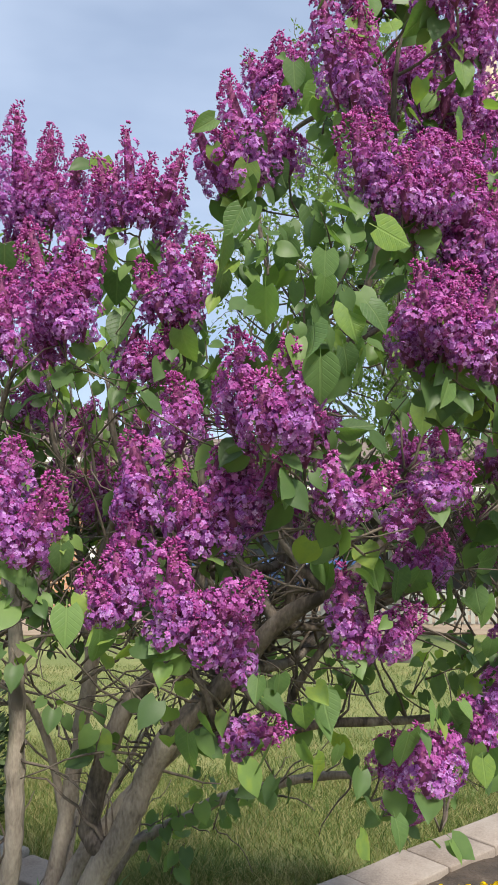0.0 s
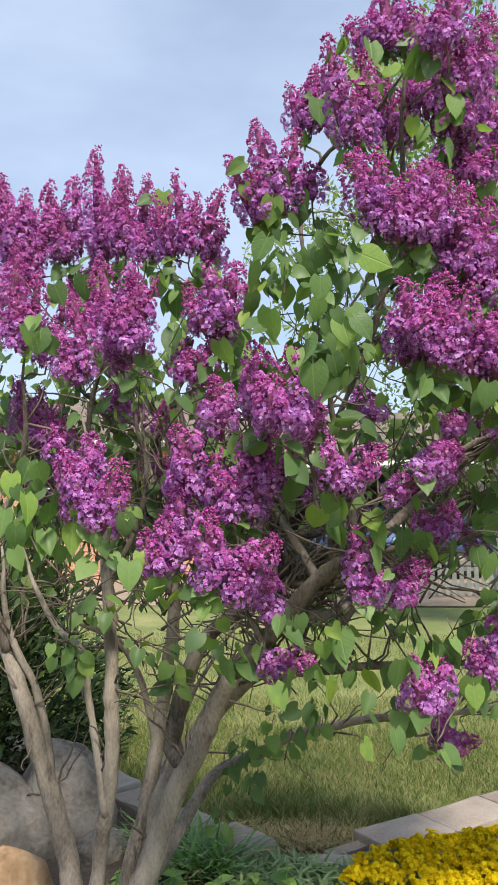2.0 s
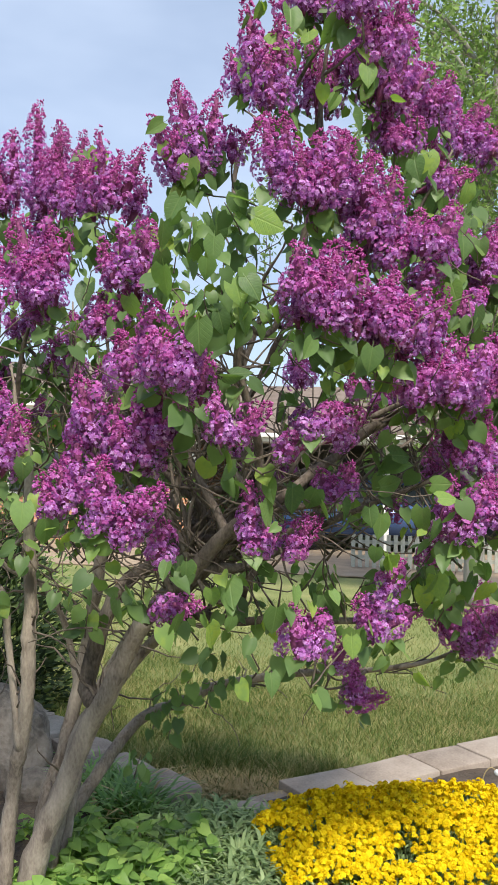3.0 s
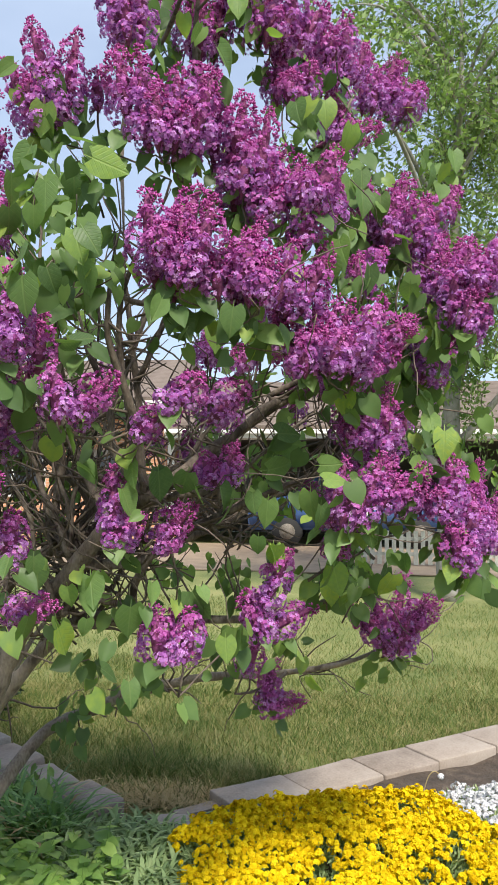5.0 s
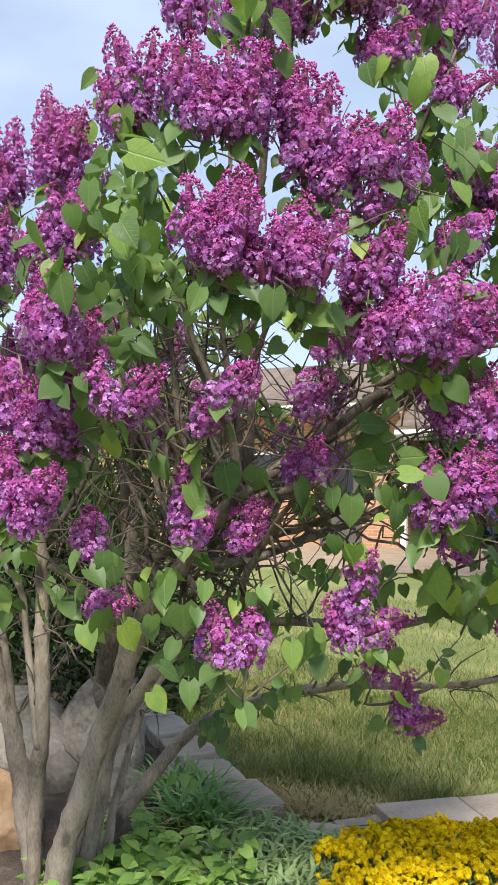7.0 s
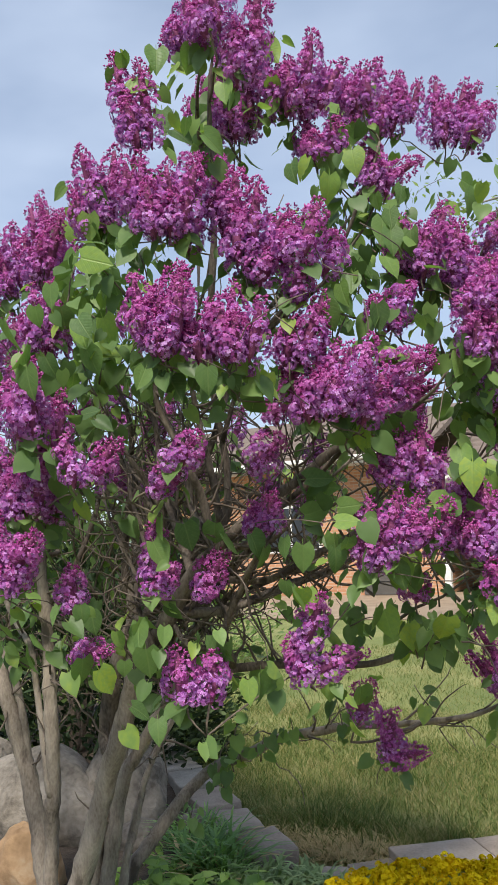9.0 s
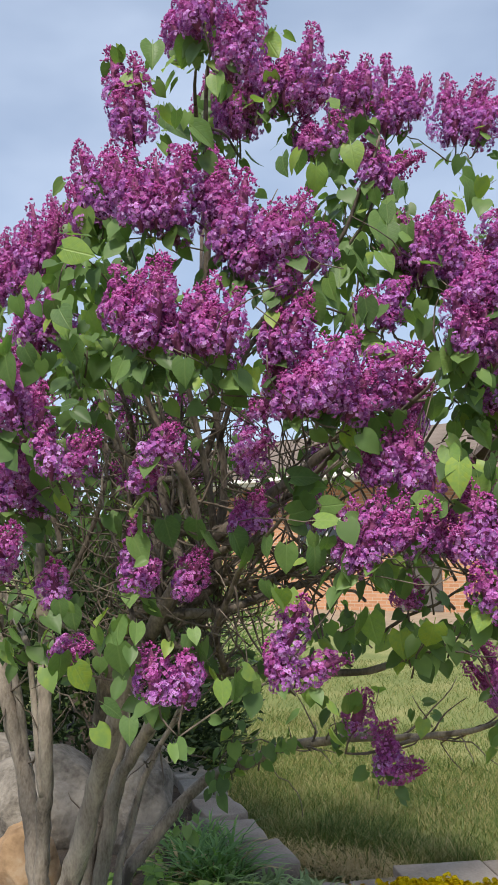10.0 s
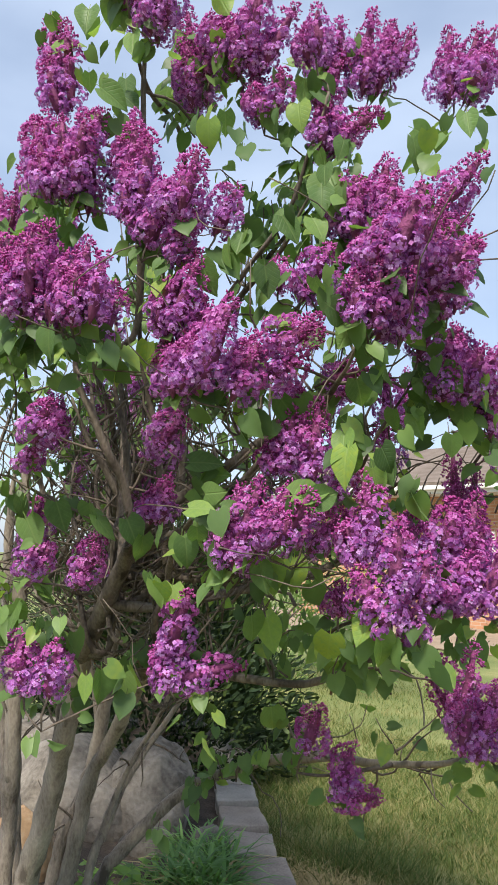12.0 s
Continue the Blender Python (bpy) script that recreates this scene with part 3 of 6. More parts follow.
# trunks and limbs: points along each, with the radius there
bough("trunk", [(-0.66, 2.07, -0.03, 0.036), (-0.71, 2.06, 0.267, 0.033), (-0.758, 2.065, 0.443, 0.031), (-0.805, 2.06, 0.598, 0.0285), (-0.862, 2.035, 0.806, 0.0265), (-0.94, 2.07, 0.963, 0.025), (-1.06, 2.16, 1.104, 0.021), (-1.08, 2.16, 1.28, 0.018), (-1.05, 2.14, 1.45, 0.012)])
bough("trunk", [(-0.62, 2.0, -0.03, 0.025), (-0.605, 1.98, 0.3, 0.0225), (-0.57, 1.96, 0.511, 0.0225), (-0.545, 1.93, 0.699, 0.0215), (-0.545, 1.92, 0.909, 0.0205), (-0.545, 1.91, 1.103, 0.019), (-0.552, 1.9, 1.232, 0.016), (-0.57, 1.92, 1.4, 0.012), (-0.61, 1.9, 1.55, 0.008)])
bough("trunk", [(-0.58, 2.12, -0.03, 0.028), (-0.557, 2.15, 0.274, 0.025), (-0.516, 2.2, 0.462, 0.0235), (-0.475, 2.224, 0.721, 0.0225), (-0.435, 2.21, 0.96, 0.021), (-0.42, 2.2, 1.158, 0.019), (-0.445, 2.26, 1.275, 0.017), (-0.519, 2.3, 1.47, 0.012), (-0.56, 2.32, 1.62, 0.009)])
bough("trunk", [(-0.56, 2.03, -0.03, 0.046), (-0.52, 2.0, 0.18, 0.039), (-0.444, 1.99, 0.367, 0.0345), (-0.374, 1.985, 0.557, 0.0325), (-0.292, 1.95, 0.705, 0.031), (-0.24, 1.94, 0.822, 0.03), (-0.175, 1.905, 0.935, 0.028)], True)
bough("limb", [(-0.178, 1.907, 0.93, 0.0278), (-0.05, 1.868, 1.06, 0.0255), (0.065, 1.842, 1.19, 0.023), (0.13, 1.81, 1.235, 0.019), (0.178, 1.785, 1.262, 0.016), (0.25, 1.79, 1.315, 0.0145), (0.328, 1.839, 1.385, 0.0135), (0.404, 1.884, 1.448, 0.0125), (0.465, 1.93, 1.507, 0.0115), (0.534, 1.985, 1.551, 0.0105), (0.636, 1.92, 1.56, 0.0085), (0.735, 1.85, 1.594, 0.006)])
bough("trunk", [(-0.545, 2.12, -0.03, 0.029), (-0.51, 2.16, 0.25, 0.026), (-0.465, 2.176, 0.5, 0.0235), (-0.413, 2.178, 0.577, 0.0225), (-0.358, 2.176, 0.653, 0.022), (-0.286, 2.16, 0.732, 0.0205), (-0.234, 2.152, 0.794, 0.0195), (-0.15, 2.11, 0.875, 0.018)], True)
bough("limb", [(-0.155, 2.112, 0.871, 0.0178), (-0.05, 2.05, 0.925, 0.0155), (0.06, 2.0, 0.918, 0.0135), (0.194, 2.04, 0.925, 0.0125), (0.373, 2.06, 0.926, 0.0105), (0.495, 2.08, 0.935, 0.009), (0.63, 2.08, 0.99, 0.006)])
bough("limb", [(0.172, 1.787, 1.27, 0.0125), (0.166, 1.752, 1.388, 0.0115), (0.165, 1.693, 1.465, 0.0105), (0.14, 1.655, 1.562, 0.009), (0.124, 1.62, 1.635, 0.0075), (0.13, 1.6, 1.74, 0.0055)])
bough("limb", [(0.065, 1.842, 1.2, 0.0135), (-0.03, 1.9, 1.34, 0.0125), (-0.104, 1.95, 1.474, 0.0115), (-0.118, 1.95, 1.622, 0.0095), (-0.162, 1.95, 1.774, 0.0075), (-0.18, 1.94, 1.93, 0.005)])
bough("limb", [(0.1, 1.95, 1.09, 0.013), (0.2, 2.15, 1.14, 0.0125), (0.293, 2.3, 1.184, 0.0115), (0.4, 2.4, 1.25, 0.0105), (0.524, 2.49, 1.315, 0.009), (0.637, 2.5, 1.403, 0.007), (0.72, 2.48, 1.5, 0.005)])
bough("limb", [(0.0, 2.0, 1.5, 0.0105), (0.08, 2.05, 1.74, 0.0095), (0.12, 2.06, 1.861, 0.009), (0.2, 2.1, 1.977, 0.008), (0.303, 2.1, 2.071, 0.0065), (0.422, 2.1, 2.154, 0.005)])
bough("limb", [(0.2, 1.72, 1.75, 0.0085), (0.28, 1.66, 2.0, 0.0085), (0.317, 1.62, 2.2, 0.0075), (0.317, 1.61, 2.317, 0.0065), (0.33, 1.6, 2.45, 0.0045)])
bough("stem", [(-0.51, 2.2, -0.03, 0.015), (-0.498, 2.232, 0.237, 0.0135), (-0.497, 2.262, 0.29, 0.013), (-0.508, 2.349, 0.436, 0.012), (-0.51, 2.442, 0.545, 0.011), (-0.473, 2.5, 0.646, 0.0095), (-0.42, 2.55, 0.76, 0.008), (-0.33, 2.6, 0.9, 0.005)])
bough("stem", [(-0.57, 1.94, 0.53, 0.012), (-0.595, 1.94, 0.707, 0.0115), (-0.62, 1.94, 0.851, 0.011), (-0.625, 1.92, 0.972, 0.01), (-0.727, 1.96, 1.043, 0.009), (-0.8, 1.95, 1.18, 0.007)])
bough("stem", [(-0.54, 2.18, -0.03, 0.013), (-0.492, 2.29, 0.383, 0.011), (-0.458, 2.35, 0.541, 0.0095), (-0.38, 2.38, 0.68, 0.008), (-0.3, 2.38, 0.82, 0.006)])
bough("limb", [(-0.62, 2.28, -0.03, 0.026), (-0.541, 2.325, 0.167, 0.024), (-0.51, 2.34, 0.212, 0.0235), (-0.43, 2.44, 0.35, 0.0225), (-0.35, 2.55, 0.452, 0.021), (-0.171, 2.575, 0.528, 0.0195), (-0.098, 2.59, 0.569, 0.0185), (0.06, 2.6, 0.604, 0.0165), (0.173, 2.6, 0.632, 0.0145), (0.36, 2.55, 0.66, 0.0115), (0.53, 2.48, 0.7, 0.009), (0.67, 2.45, 0.735, 0.0075), (0.8, 2.4, 0.805, 0.005)])
bough("stem", [(-0.776, 2.070, 0.531, 0.0131), (-0.801, 2.060, 0.719, 0.0132), (-0.836, 2.050, 0.857, 0.0132), (-0.869, 2.040, 0.919, 0.0119), (-0.913, 2.030, 1.033, 0.0106), (-0.919, 2.000, 1.157, 0.0092)])
bough("stem", [(-0.492, 2.220, 0.640, 0.0115), (-0.535, 2.200, 0.842, 0.0112), (-0.602, 2.150, 0.975, 0.0105), (-0.702, 2.110, 1.034, 0.0095)])
bough("limb", [(-0.615, 2.050, 1.283, 0.0096), (-0.637, 2.020, 1.420, 0.0096), (-0.642, 1.980, 1.554, 0.0084), (-0.606, 1.920, 1.715, 0.0072), (-0.542, 1.850, 1.833, 0.0050)])
bough("limb", [(-0.603, 2.080, 1.179, 0.0097), (-0.518, 2.100, 1.348, 0.0087), (-0.501, 2.150, 1.526, 0.0078), (-0.550, 2.200, 1.680, 0.0069), (-0.581, 2.250, 1.841, 0.0047)])
bough("limb", [(-0.438, 2.180, 1.133, 0.0133), (-0.404, 2.150, 1.310, 0.0121), (-0.338, 2.100, 1.483, 0.0098), (-0.257, 2.000, 1.662, 0.0084), (-0.224, 1.900, 1.779, 0.0050)])
bough("limb", [(-0.438, 2.180, 1.133, 0.0111), (-0.499, 2.250, 1.309, 0.0104), (-0.606, 2.300, 1.501, 0.0095), (-0.658, 2.350, 1.682, 0.0086), (-0.801, 2.350, 1.828, 0.0062)])
bough("limb", [(-0.924, 2.040, 0.969, 0.0169), (-0.962, 2.000, 1.158, 0.0137), (-0.925, 1.950, 1.326, 0.0114), (-0.836, 1.900, 1.456, 0.0102), (-0.783, 1.850, 1.614, 0.0080), (-0.773, 1.800, 1.768, 0.0049)])
bough("limb", [(-0.962, 2.000, 1.158, 0.0116), (-1.080, 2.050, 1.362, 0.0098), (-1.128, 2.100, 1.580, 0.0079), (-1.037, 2.100, 1.760, 0.0057)])
bough("limb", [(0.077, 1.980, 1.324, 0.0125), (0.098, 2.000, 1.442, 0.0106), (0.086, 2.000, 1.580, 0.0096), (0.077, 1.980, 1.683, 0.0085), (0.060, 1.950, 1.857, 0.0064)])
bough("limb", [(-0.082, 1.950, 1.155, 0.0130), (0.098, 1.970, 1.171, 0.0111), (0.228, 2.000, 1.172, 0.0102), (0.376, 2.020, 1.241, 0.0093), (0.496, 2.020, 1.294, 0.0083), (0.617, 2.000, 1.346, 0.0064)])
bough("limb", [(0.103, 1.950, 1.246, 0.0119), (0.101, 1.920, 1.422, 0.0100), (0.074, 1.900, 1.597, 0.0091), (0.078, 1.850, 1.734, 0.0071), (0.118, 1.800, 1.835, 0.0061), (0.182, 1.750, 1.929, 0.0042)])
bough("limb", [(-0.130, 1.950, 1.169, 0.0140), (-0.103, 1.950, 1.349, 0.0112), (-0.115, 1.900, 1.451, 0.0092), (-0.157, 1.850, 1.549, 0.0072)])
bough("limb", [(0.031, 2.000, 2.301, 0.0077), (0.114, 1.900, 2.419, 0.0063), (0.227, 1.700, 2.392, 0.0056), (0.291, 1.600, 2.430, 0.0045)])
bough("limb", [(0.109, 1.980, 1.610, 0.0082), (0.220, 1.950, 1.824, 0.0070), (0.387, 1.920, 1.949, 0.0067), (0.537, 1.900, 2.053, 0.0055), (0.615, 1.880, 2.180, 0.0045)])
bough("limb", [(0.174, 2.000, 1.839, 0.0087), (0.338, 1.980, 1.929, 0.0074), (0.479, 1.950, 1.992, 0.0061), (0.556, 1.920, 2.049, 0.0042)])
bough("limb", [(0.466, 1.950, 1.536, 0.0085), (0.602, 1.950, 1.604, 0.0073), (0.761, 1.900, 1.687, 0.0060), (0.903, 1.850, 1.733, 0.0042)])
bough("limb", [(-0.383, 2.000, 0.691, 0.0256), (-0.303, 1.980, 0.968, 0.0232), (-0.152, 1.980, 1.110, 0.0193), (-0.035, 2.000, 1.236, 0.0149), (-0.196, 2.020, 1.394, 0.0127), (-0.319, 2.020, 1.577, 0.0100), (-0.350, 2.000, 1.686, 0.0079)])
bough("limb", [(-0.152, 1.980, 1.110, 0.0163), (0.018, 2.000, 1.198, 0.0137), (0.149, 2.000, 1.308, 0.0113), (0.331, 1.980, 1.406, 0.0089), (0.503, 1.950, 1.519, 0.0067)])
bough("limb", [(-0.05, 1.868, 1.06, 0.0135), (-0.007, 1.92, 1.093, 0.013), (0.048, 1.97, 1.135, 0.012), (0.118, 2.02, 1.228, 0.0105), (0.184, 2.05, 1.311, 0.009), (0.26, 2.1, 1.44, 0.006)])
bough("limb", [(0.15, 1.795, 1.29, 0.0105), (0.075, 1.83, 1.385, 0.01), (0.069, 1.83, 1.453, 0.0095), (0.049, 1.83, 1.542, 0.008), (-0.003, 1.83, 1.651, 0.006)])
bough("limb", [(0.08, 1.84, 1.2, 0.011), (0.151, 1.86, 1.246, 0.0105), (0.25, 1.83, 1.27, 0.0095), (0.331, 1.8, 1.279, 0.0085)], True)

# flower clusters: base point, tip point, width
panicle((0.190, 1.500, 1.190), (0.172, 1.515, 1.335), 0.063)
panicle((0.165, 1.497, 1.165), (0.240, 1.512, 1.228), 0.069)
panicle((0.250, 1.580, 1.155), (0.338, 1.570, 1.255), 0.069)
panicle((0.150, 1.325, 1.415), (0.238, 1.305, 1.505), 0.065)
panicle((0.310, 1.410, 1.435), (0.388, 1.385, 1.510), 0.067)
panicle((0.235, 1.425, 1.400), (0.310, 1.420, 1.435), 0.056)
panicle((0.475, 1.650, 1.020), (0.548, 1.640, 1.155), 0.065)
panicle((0.475, 1.655, 0.970), (0.598, 1.755, 1.015), 0.058)
panicle((0.500, 1.650, 0.950), (0.450, 1.640, 1.030), 0.056)
panicle((0.308, 1.430, 0.938), (0.292, 1.420, 1.060), 0.068)
panicle((0.345, 1.465, 0.933), (0.358, 1.475, 1.046), 0.068)
panicle((0.420, 2.330, 0.615), (0.445, 2.342, 0.755), 0.080)
panicle((0.400, 2.328, 0.612), (0.545, 2.336, 0.645), 0.068)
panicle((0.362, 2.250, 0.730), (0.412, 2.250, 0.855), 0.081)
panicle((-0.060, 1.492, 1.023), (0.075, 1.470, 1.043), 0.063)
panicle((-0.100, 1.318, 1.215), (0.020, 1.298, 1.315), 0.074)
panicle((-0.820, 1.864, 2.156), (-0.833, 1.833, 2.398), 0.101, True)
panicle((-0.832, 1.874, 2.057), (-0.772, 1.849, 2.313), 0.113)
panicle((-0.768, 1.765, 1.858), (-0.734, 1.735, 2.139), 0.115, True)
panicle((-0.665, 1.916, 2.165), (-0.690, 1.884, 2.403), 0.115)
panicle((-0.587, 2.006, 2.192), (-0.577, 1.964, 2.551), 0.115)
panicle((-0.494, 1.906, 2.169), (-0.462, 1.877, 2.433), 0.115)
panicle((-0.394, 1.769, 2.090), (-0.376, 1.753, 2.238), 0.085)
panicle((-0.353, 1.480, 1.767), (-0.384, 1.449, 2.000), 0.115, True)
panicle((-0.365, 1.475, 1.800), (-0.305, 1.458, 1.984), 0.090)
panicle((-0.458, 1.425, 1.693), (-0.490, 1.399, 1.881), 0.096)
panicle((-0.263, 1.601, 2.046), (-0.291, 1.573, 2.254), 0.084, True)
panicle((-0.222, 1.578, 2.035), (-0.162, 1.562, 2.210), 0.088, True)
panicle((-0.165, 1.496, 1.809), (-0.182, 1.475, 1.969), 0.088, True)
panicle((-0.126, 1.506, 1.796), (-0.089, 1.487, 1.974), 0.078)
panicle((-0.227, 1.527, 1.695), (-0.168, 1.516, 1.828), 0.091)
panicle((-0.001, 1.295, 1.579), (-0.021, 1.275, 1.723), 0.072, True)
panicle((0.064, 1.239, 1.518), (0.066, 1.217, 1.694), 0.080, True)
panicle((0.028, 1.235, 1.519), (0.022, 1.220, 1.640), 0.082)
panicle((-0.128, 1.468, 1.543), (-0.135, 1.450, 1.684), 0.081)
panicle((-0.015, 1.365, 1.425), (0.032, 1.352, 1.567), 0.083)
panicle((-0.169, 1.380, 1.406), (-0.208, 1.357, 1.565), 0.076, True)
panicle((-0.089, 1.361, 1.362), (-0.082, 1.340, 1.540), 0.088, True)
panicle((-0.047, 1.365, 1.361), (-0.012, 1.351, 1.508), 0.072, True)
panicle((-0.519, 1.475, 1.491), (-0.522, 1.462, 1.600), 0.059)
panicle((-0.418, 1.387, 1.389), (-0.409, 1.367, 1.561), 0.072)
panicle((-0.390, 1.323, 1.346), (-0.443, 1.297, 1.509), 0.080)
panicle((-0.367, 1.325, 1.330), (-0.322, 1.310, 1.489), 0.074)
panicle((-0.207, 1.369, 1.275), (-0.201, 1.351, 1.424), 0.073)
panicle((-0.221, 1.313, 1.250), (-0.242, 1.297, 1.366), 0.083)
panicle((-0.124, 1.325, 1.202), (-0.126, 1.303, 1.382), 0.075)
panicle((-0.089, 1.314, 1.187), (-0.051, 1.306, 1.287), 0.077)
panicle((-0.028, 1.456, 1.123), (-0.013, 1.443, 1.237), 0.067)
panicle((-0.014, 1.577, 2.110), (-0.086, 1.543, 2.336), 0.114)
panicle((0.000, 1.585, 2.127), (0.022, 1.561, 2.335), 0.098)
panicle((0.090, 1.614, 2.163), (0.086, 1.603, 2.251), 0.071)
panicle((0.069, 1.995, 2.548), (0.129, 1.976, 2.747), 0.115)
panicle((0.069, 1.994, 2.553), (0.050, 1.970, 2.736), 0.115)
panicle((0.203, 1.473, 2.241), (0.176, 1.438, 2.507), 0.104)
panicle((0.273, 1.601, 2.545), (0.235, 1.578, 2.699), 0.115)
panicle((0.294, 1.601, 2.543), (0.370, 1.594, 2.663), 0.091)
panicle((0.417, 1.470, 2.448), (0.393, 1.449, 2.601), 0.110)
panicle((0.459, 1.541, 2.358), (0.492, 1.519, 2.571), 0.115)
panicle((0.220, 1.423, 2.039), (0.201, 1.403, 2.188), 0.074, True)
panicle((0.287, 1.416, 1.979), (0.282, 1.390, 2.189), 0.101, True)
panicle((0.328, 1.428, 1.981), (0.372, 1.413, 2.137), 0.094)
panicle((0.328, 1.317, 1.704), (0.322, 1.298, 1.857), 0.100, True)
panicle((0.362, 1.324, 1.674), (0.391, 1.306, 1.841), 0.093, True)
panicle((0.143, 1.280, 1.406), (0.133, 1.266, 1.515), 0.058)
panicle((-0.950, 2.263, 1.625), (-0.959, 2.232, 1.874), 0.115)
panicle((-0.582, 2.370, 1.842), (-0.587, 2.355, 1.962), 0.089)
panicle((-0.603, 2.386, 1.694), (-0.607, 2.373, 1.794), 0.080)
panicle((0.375, 1.556, 1.995), (0.380, 1.544, 2.207), 0.077)
panicle((0.452, 1.513, 1.912), (0.477, 1.507, 2.099), 0.095, True)
panicle((0.457, 1.587, 1.940), (0.558, 1.604, 2.042), 0.083, True)
panicle((0.482, 1.525, 1.850), (0.521, 1.528, 1.941), 0.076)
panicle((0.346, 1.351, 1.730), (0.383, 1.351, 1.871), 0.076, True)
panicle((0.421, 1.374, 1.659), (0.406, 1.361, 1.807), 0.086, True)
panicle((0.507, 1.366, 1.648), (0.531, 1.362, 1.809), 0.097, True)
panicle((0.483, 1.361, 1.637), (0.478, 1.351, 1.778), 0.079)
panicle((0.545, 1.543, 1.662), (0.602, 1.547, 1.821), 0.095, True)
panicle((0.691, 1.781, 1.764), (0.756, 1.790, 1.873), 0.071)
panicle((0.642, 1.532, 1.539), (0.706, 1.537, 1.705), 0.105, True)
panicle((0.605, 1.564, 1.557), (0.649, 1.563, 1.737), 0.095, True)
panicle((0.577, 1.559, 1.534), (0.561, 1.545, 1.691), 0.101)
panicle((0.699, 1.663, 1.619), (0.820, 1.688, 1.674), 0.079)
panicle((0.699, 1.666, 1.571), (0.779, 1.683, 1.608), 0.072)
panicle((0.627, 1.938, 2.240), (0.631, 1.932, 2.343), 0.067)
panicle((0.583, 1.930, 2.197), (0.755, 1.967, 2.266), 0.076)
panicle((0.736, 2.334, 2.473), (0.764, 2.326, 2.705), 0.115)
panicle((0.781, 2.343, 2.499), (0.879, 2.357, 2.639), 0.098)
panicle((0.748, 1.917, 1.936), (0.779, 1.913, 2.110), 0.115, True)
panicle((0.717, 1.908, 1.956), (0.684, 1.892, 2.078), 0.092)
panicle((0.893, 1.887, 1.763), (0.908, 1.876, 1.993), 0.115, True)
panicle((0.835, 1.865, 1.893), (0.861, 1.863, 2.025), 0.074)
panicle((0.749, 1.764, 1.369), (0.764, 1.756, 1.541), 0.069, True)
panicle((0.683, 1.746, 1.398), (0.695, 1.741, 1.522), 0.091)
panicle((0.664, 1.622, 1.214), (0.719, 1.625, 1.380), 0.096, True)
panicle((0.752, 1.641, 1.255), (0.824, 1.652, 1.361), 0.091, True)
panicle((0.896, 1.751, 1.232), (0.866, 1.734, 1.374), 0.103, True)
panicle((0.647, 2.002, 1.103), (0.647, 1.998, 1.174), 0.069)
panicle((0.486, 1.688, 0.971), (0.439, 1.671, 1.055), 0.062)
panicle((0.806, 2.266, 0.884), (0.945, 2.294, 0.961), 0.080)
panicle((0.821, 2.251, 0.827), (0.873, 2.249, 1.051), 0.090)
panicle((0.790, 2.369, 0.824), (0.679, 2.331, 1.001), 0.095)
panicle((0.349, 1.676, 1.443), (0.438, 1.692, 1.526), 0.081)
panicle((0.428, 1.688, 1.556), (0.422, 1.683, 1.618), 0.061)
panicle((0.374, 1.692, 1.295), (0.380, 1.687, 1.394), 0.092)
panicle((0.473, 1.782, 2.391), (0.514, 1.770, 2.605), 0.115)
panicle((0.506, 1.804, 2.383), (0.585, 1.826, 2.539), 0.092)
panicle((0.417, 1.784, 2.443), (0.436, 1.772, 2.581), 0.094)
panicle((0.399, 1.770, 2.459), (0.388, 1.748, 2.548), 0.077)
panicle((0.514, 1.829, 2.266), (0.526, 1.814, 2.397), 0.115)
panicle((0.525, 2.073, 2.513), (0.509, 2.036, 2.668), 0.114)
panicle((0.592, 2.141, 2.462), (0.642, 2.131, 2.702), 0.115)
panicle((0.658, 2.153, 2.491), (0.687, 2.143, 2.652), 0.092)
panicle((0.836, 2.230, 2.417), (0.889, 2.246, 2.512), 0.071, True)
panicle((0.331, 1.442, 2.058), (0.385, 1.458, 2.163), 0.072, True)
panicle((0.431, 1.512, 1.984), (0.450, 1.498, 2.130), 0.074, True)
panicle((0.575, 1.513, 1.884), (0.616, 1.515, 2.018), 0.100, True)
panicle((0.562, 1.520, 1.800), (0.607, 1.531, 1.895), 0.061, True)
panicle((0.687, 1.712, 1.763), (0.693, 1.705, 1.827), 0.059, True)
panicle((0.640, 1.889, 2.177), (0.657, 1.884, 2.278), 0.061, True)
panicle((0.765, 1.861, 1.902), (0.786, 1.851, 2.044), 0.068, True)
panicle((0.950, 1.682, 1.740), (1.009, 1.704, 1.904), 0.101, True)
panicle((0.942, 1.748, 1.740), (1.008, 1.774, 1.914), 0.094, True)
panicle((0.888, 2.004, 1.997), (0.967, 2.053, 2.121), 0.072, True)
panicle((0.981, 1.783, 1.753), (1.066, 1.849, 1.822), 0.061, True)
panicle((0.863, 2.001, 1.899), (0.932, 2.048, 1.988), 0.067, True)
panicle((0.921, 1.674, 1.644), (0.940, 1.659, 1.798), 0.091, True)
panicle((0.929, 1.680, 1.649), (0.987, 1.716, 1.742), 0.071, True)
panicle((0.862, 2.093, 1.594), (0.906, 2.100, 1.757), 0.115, True)
panicle((0.891, 2.156, 1.622), (0.938, 2.174, 1.750), 0.084, True)
panicle((0.818, 2.034, 1.671), (0.854, 2.042, 1.796), 0.070, True)
panicle((0.660, 1.896, 1.612), (0.745, 1.968, 1.655), 0.067, True)
panicle((0.947, 1.759, 1.165), (0.960, 1.743, 1.297), 0.071, True)
panicle((0.937, 1.758, 1.102), (0.905, 1.705, 1.211), 0.075, True)
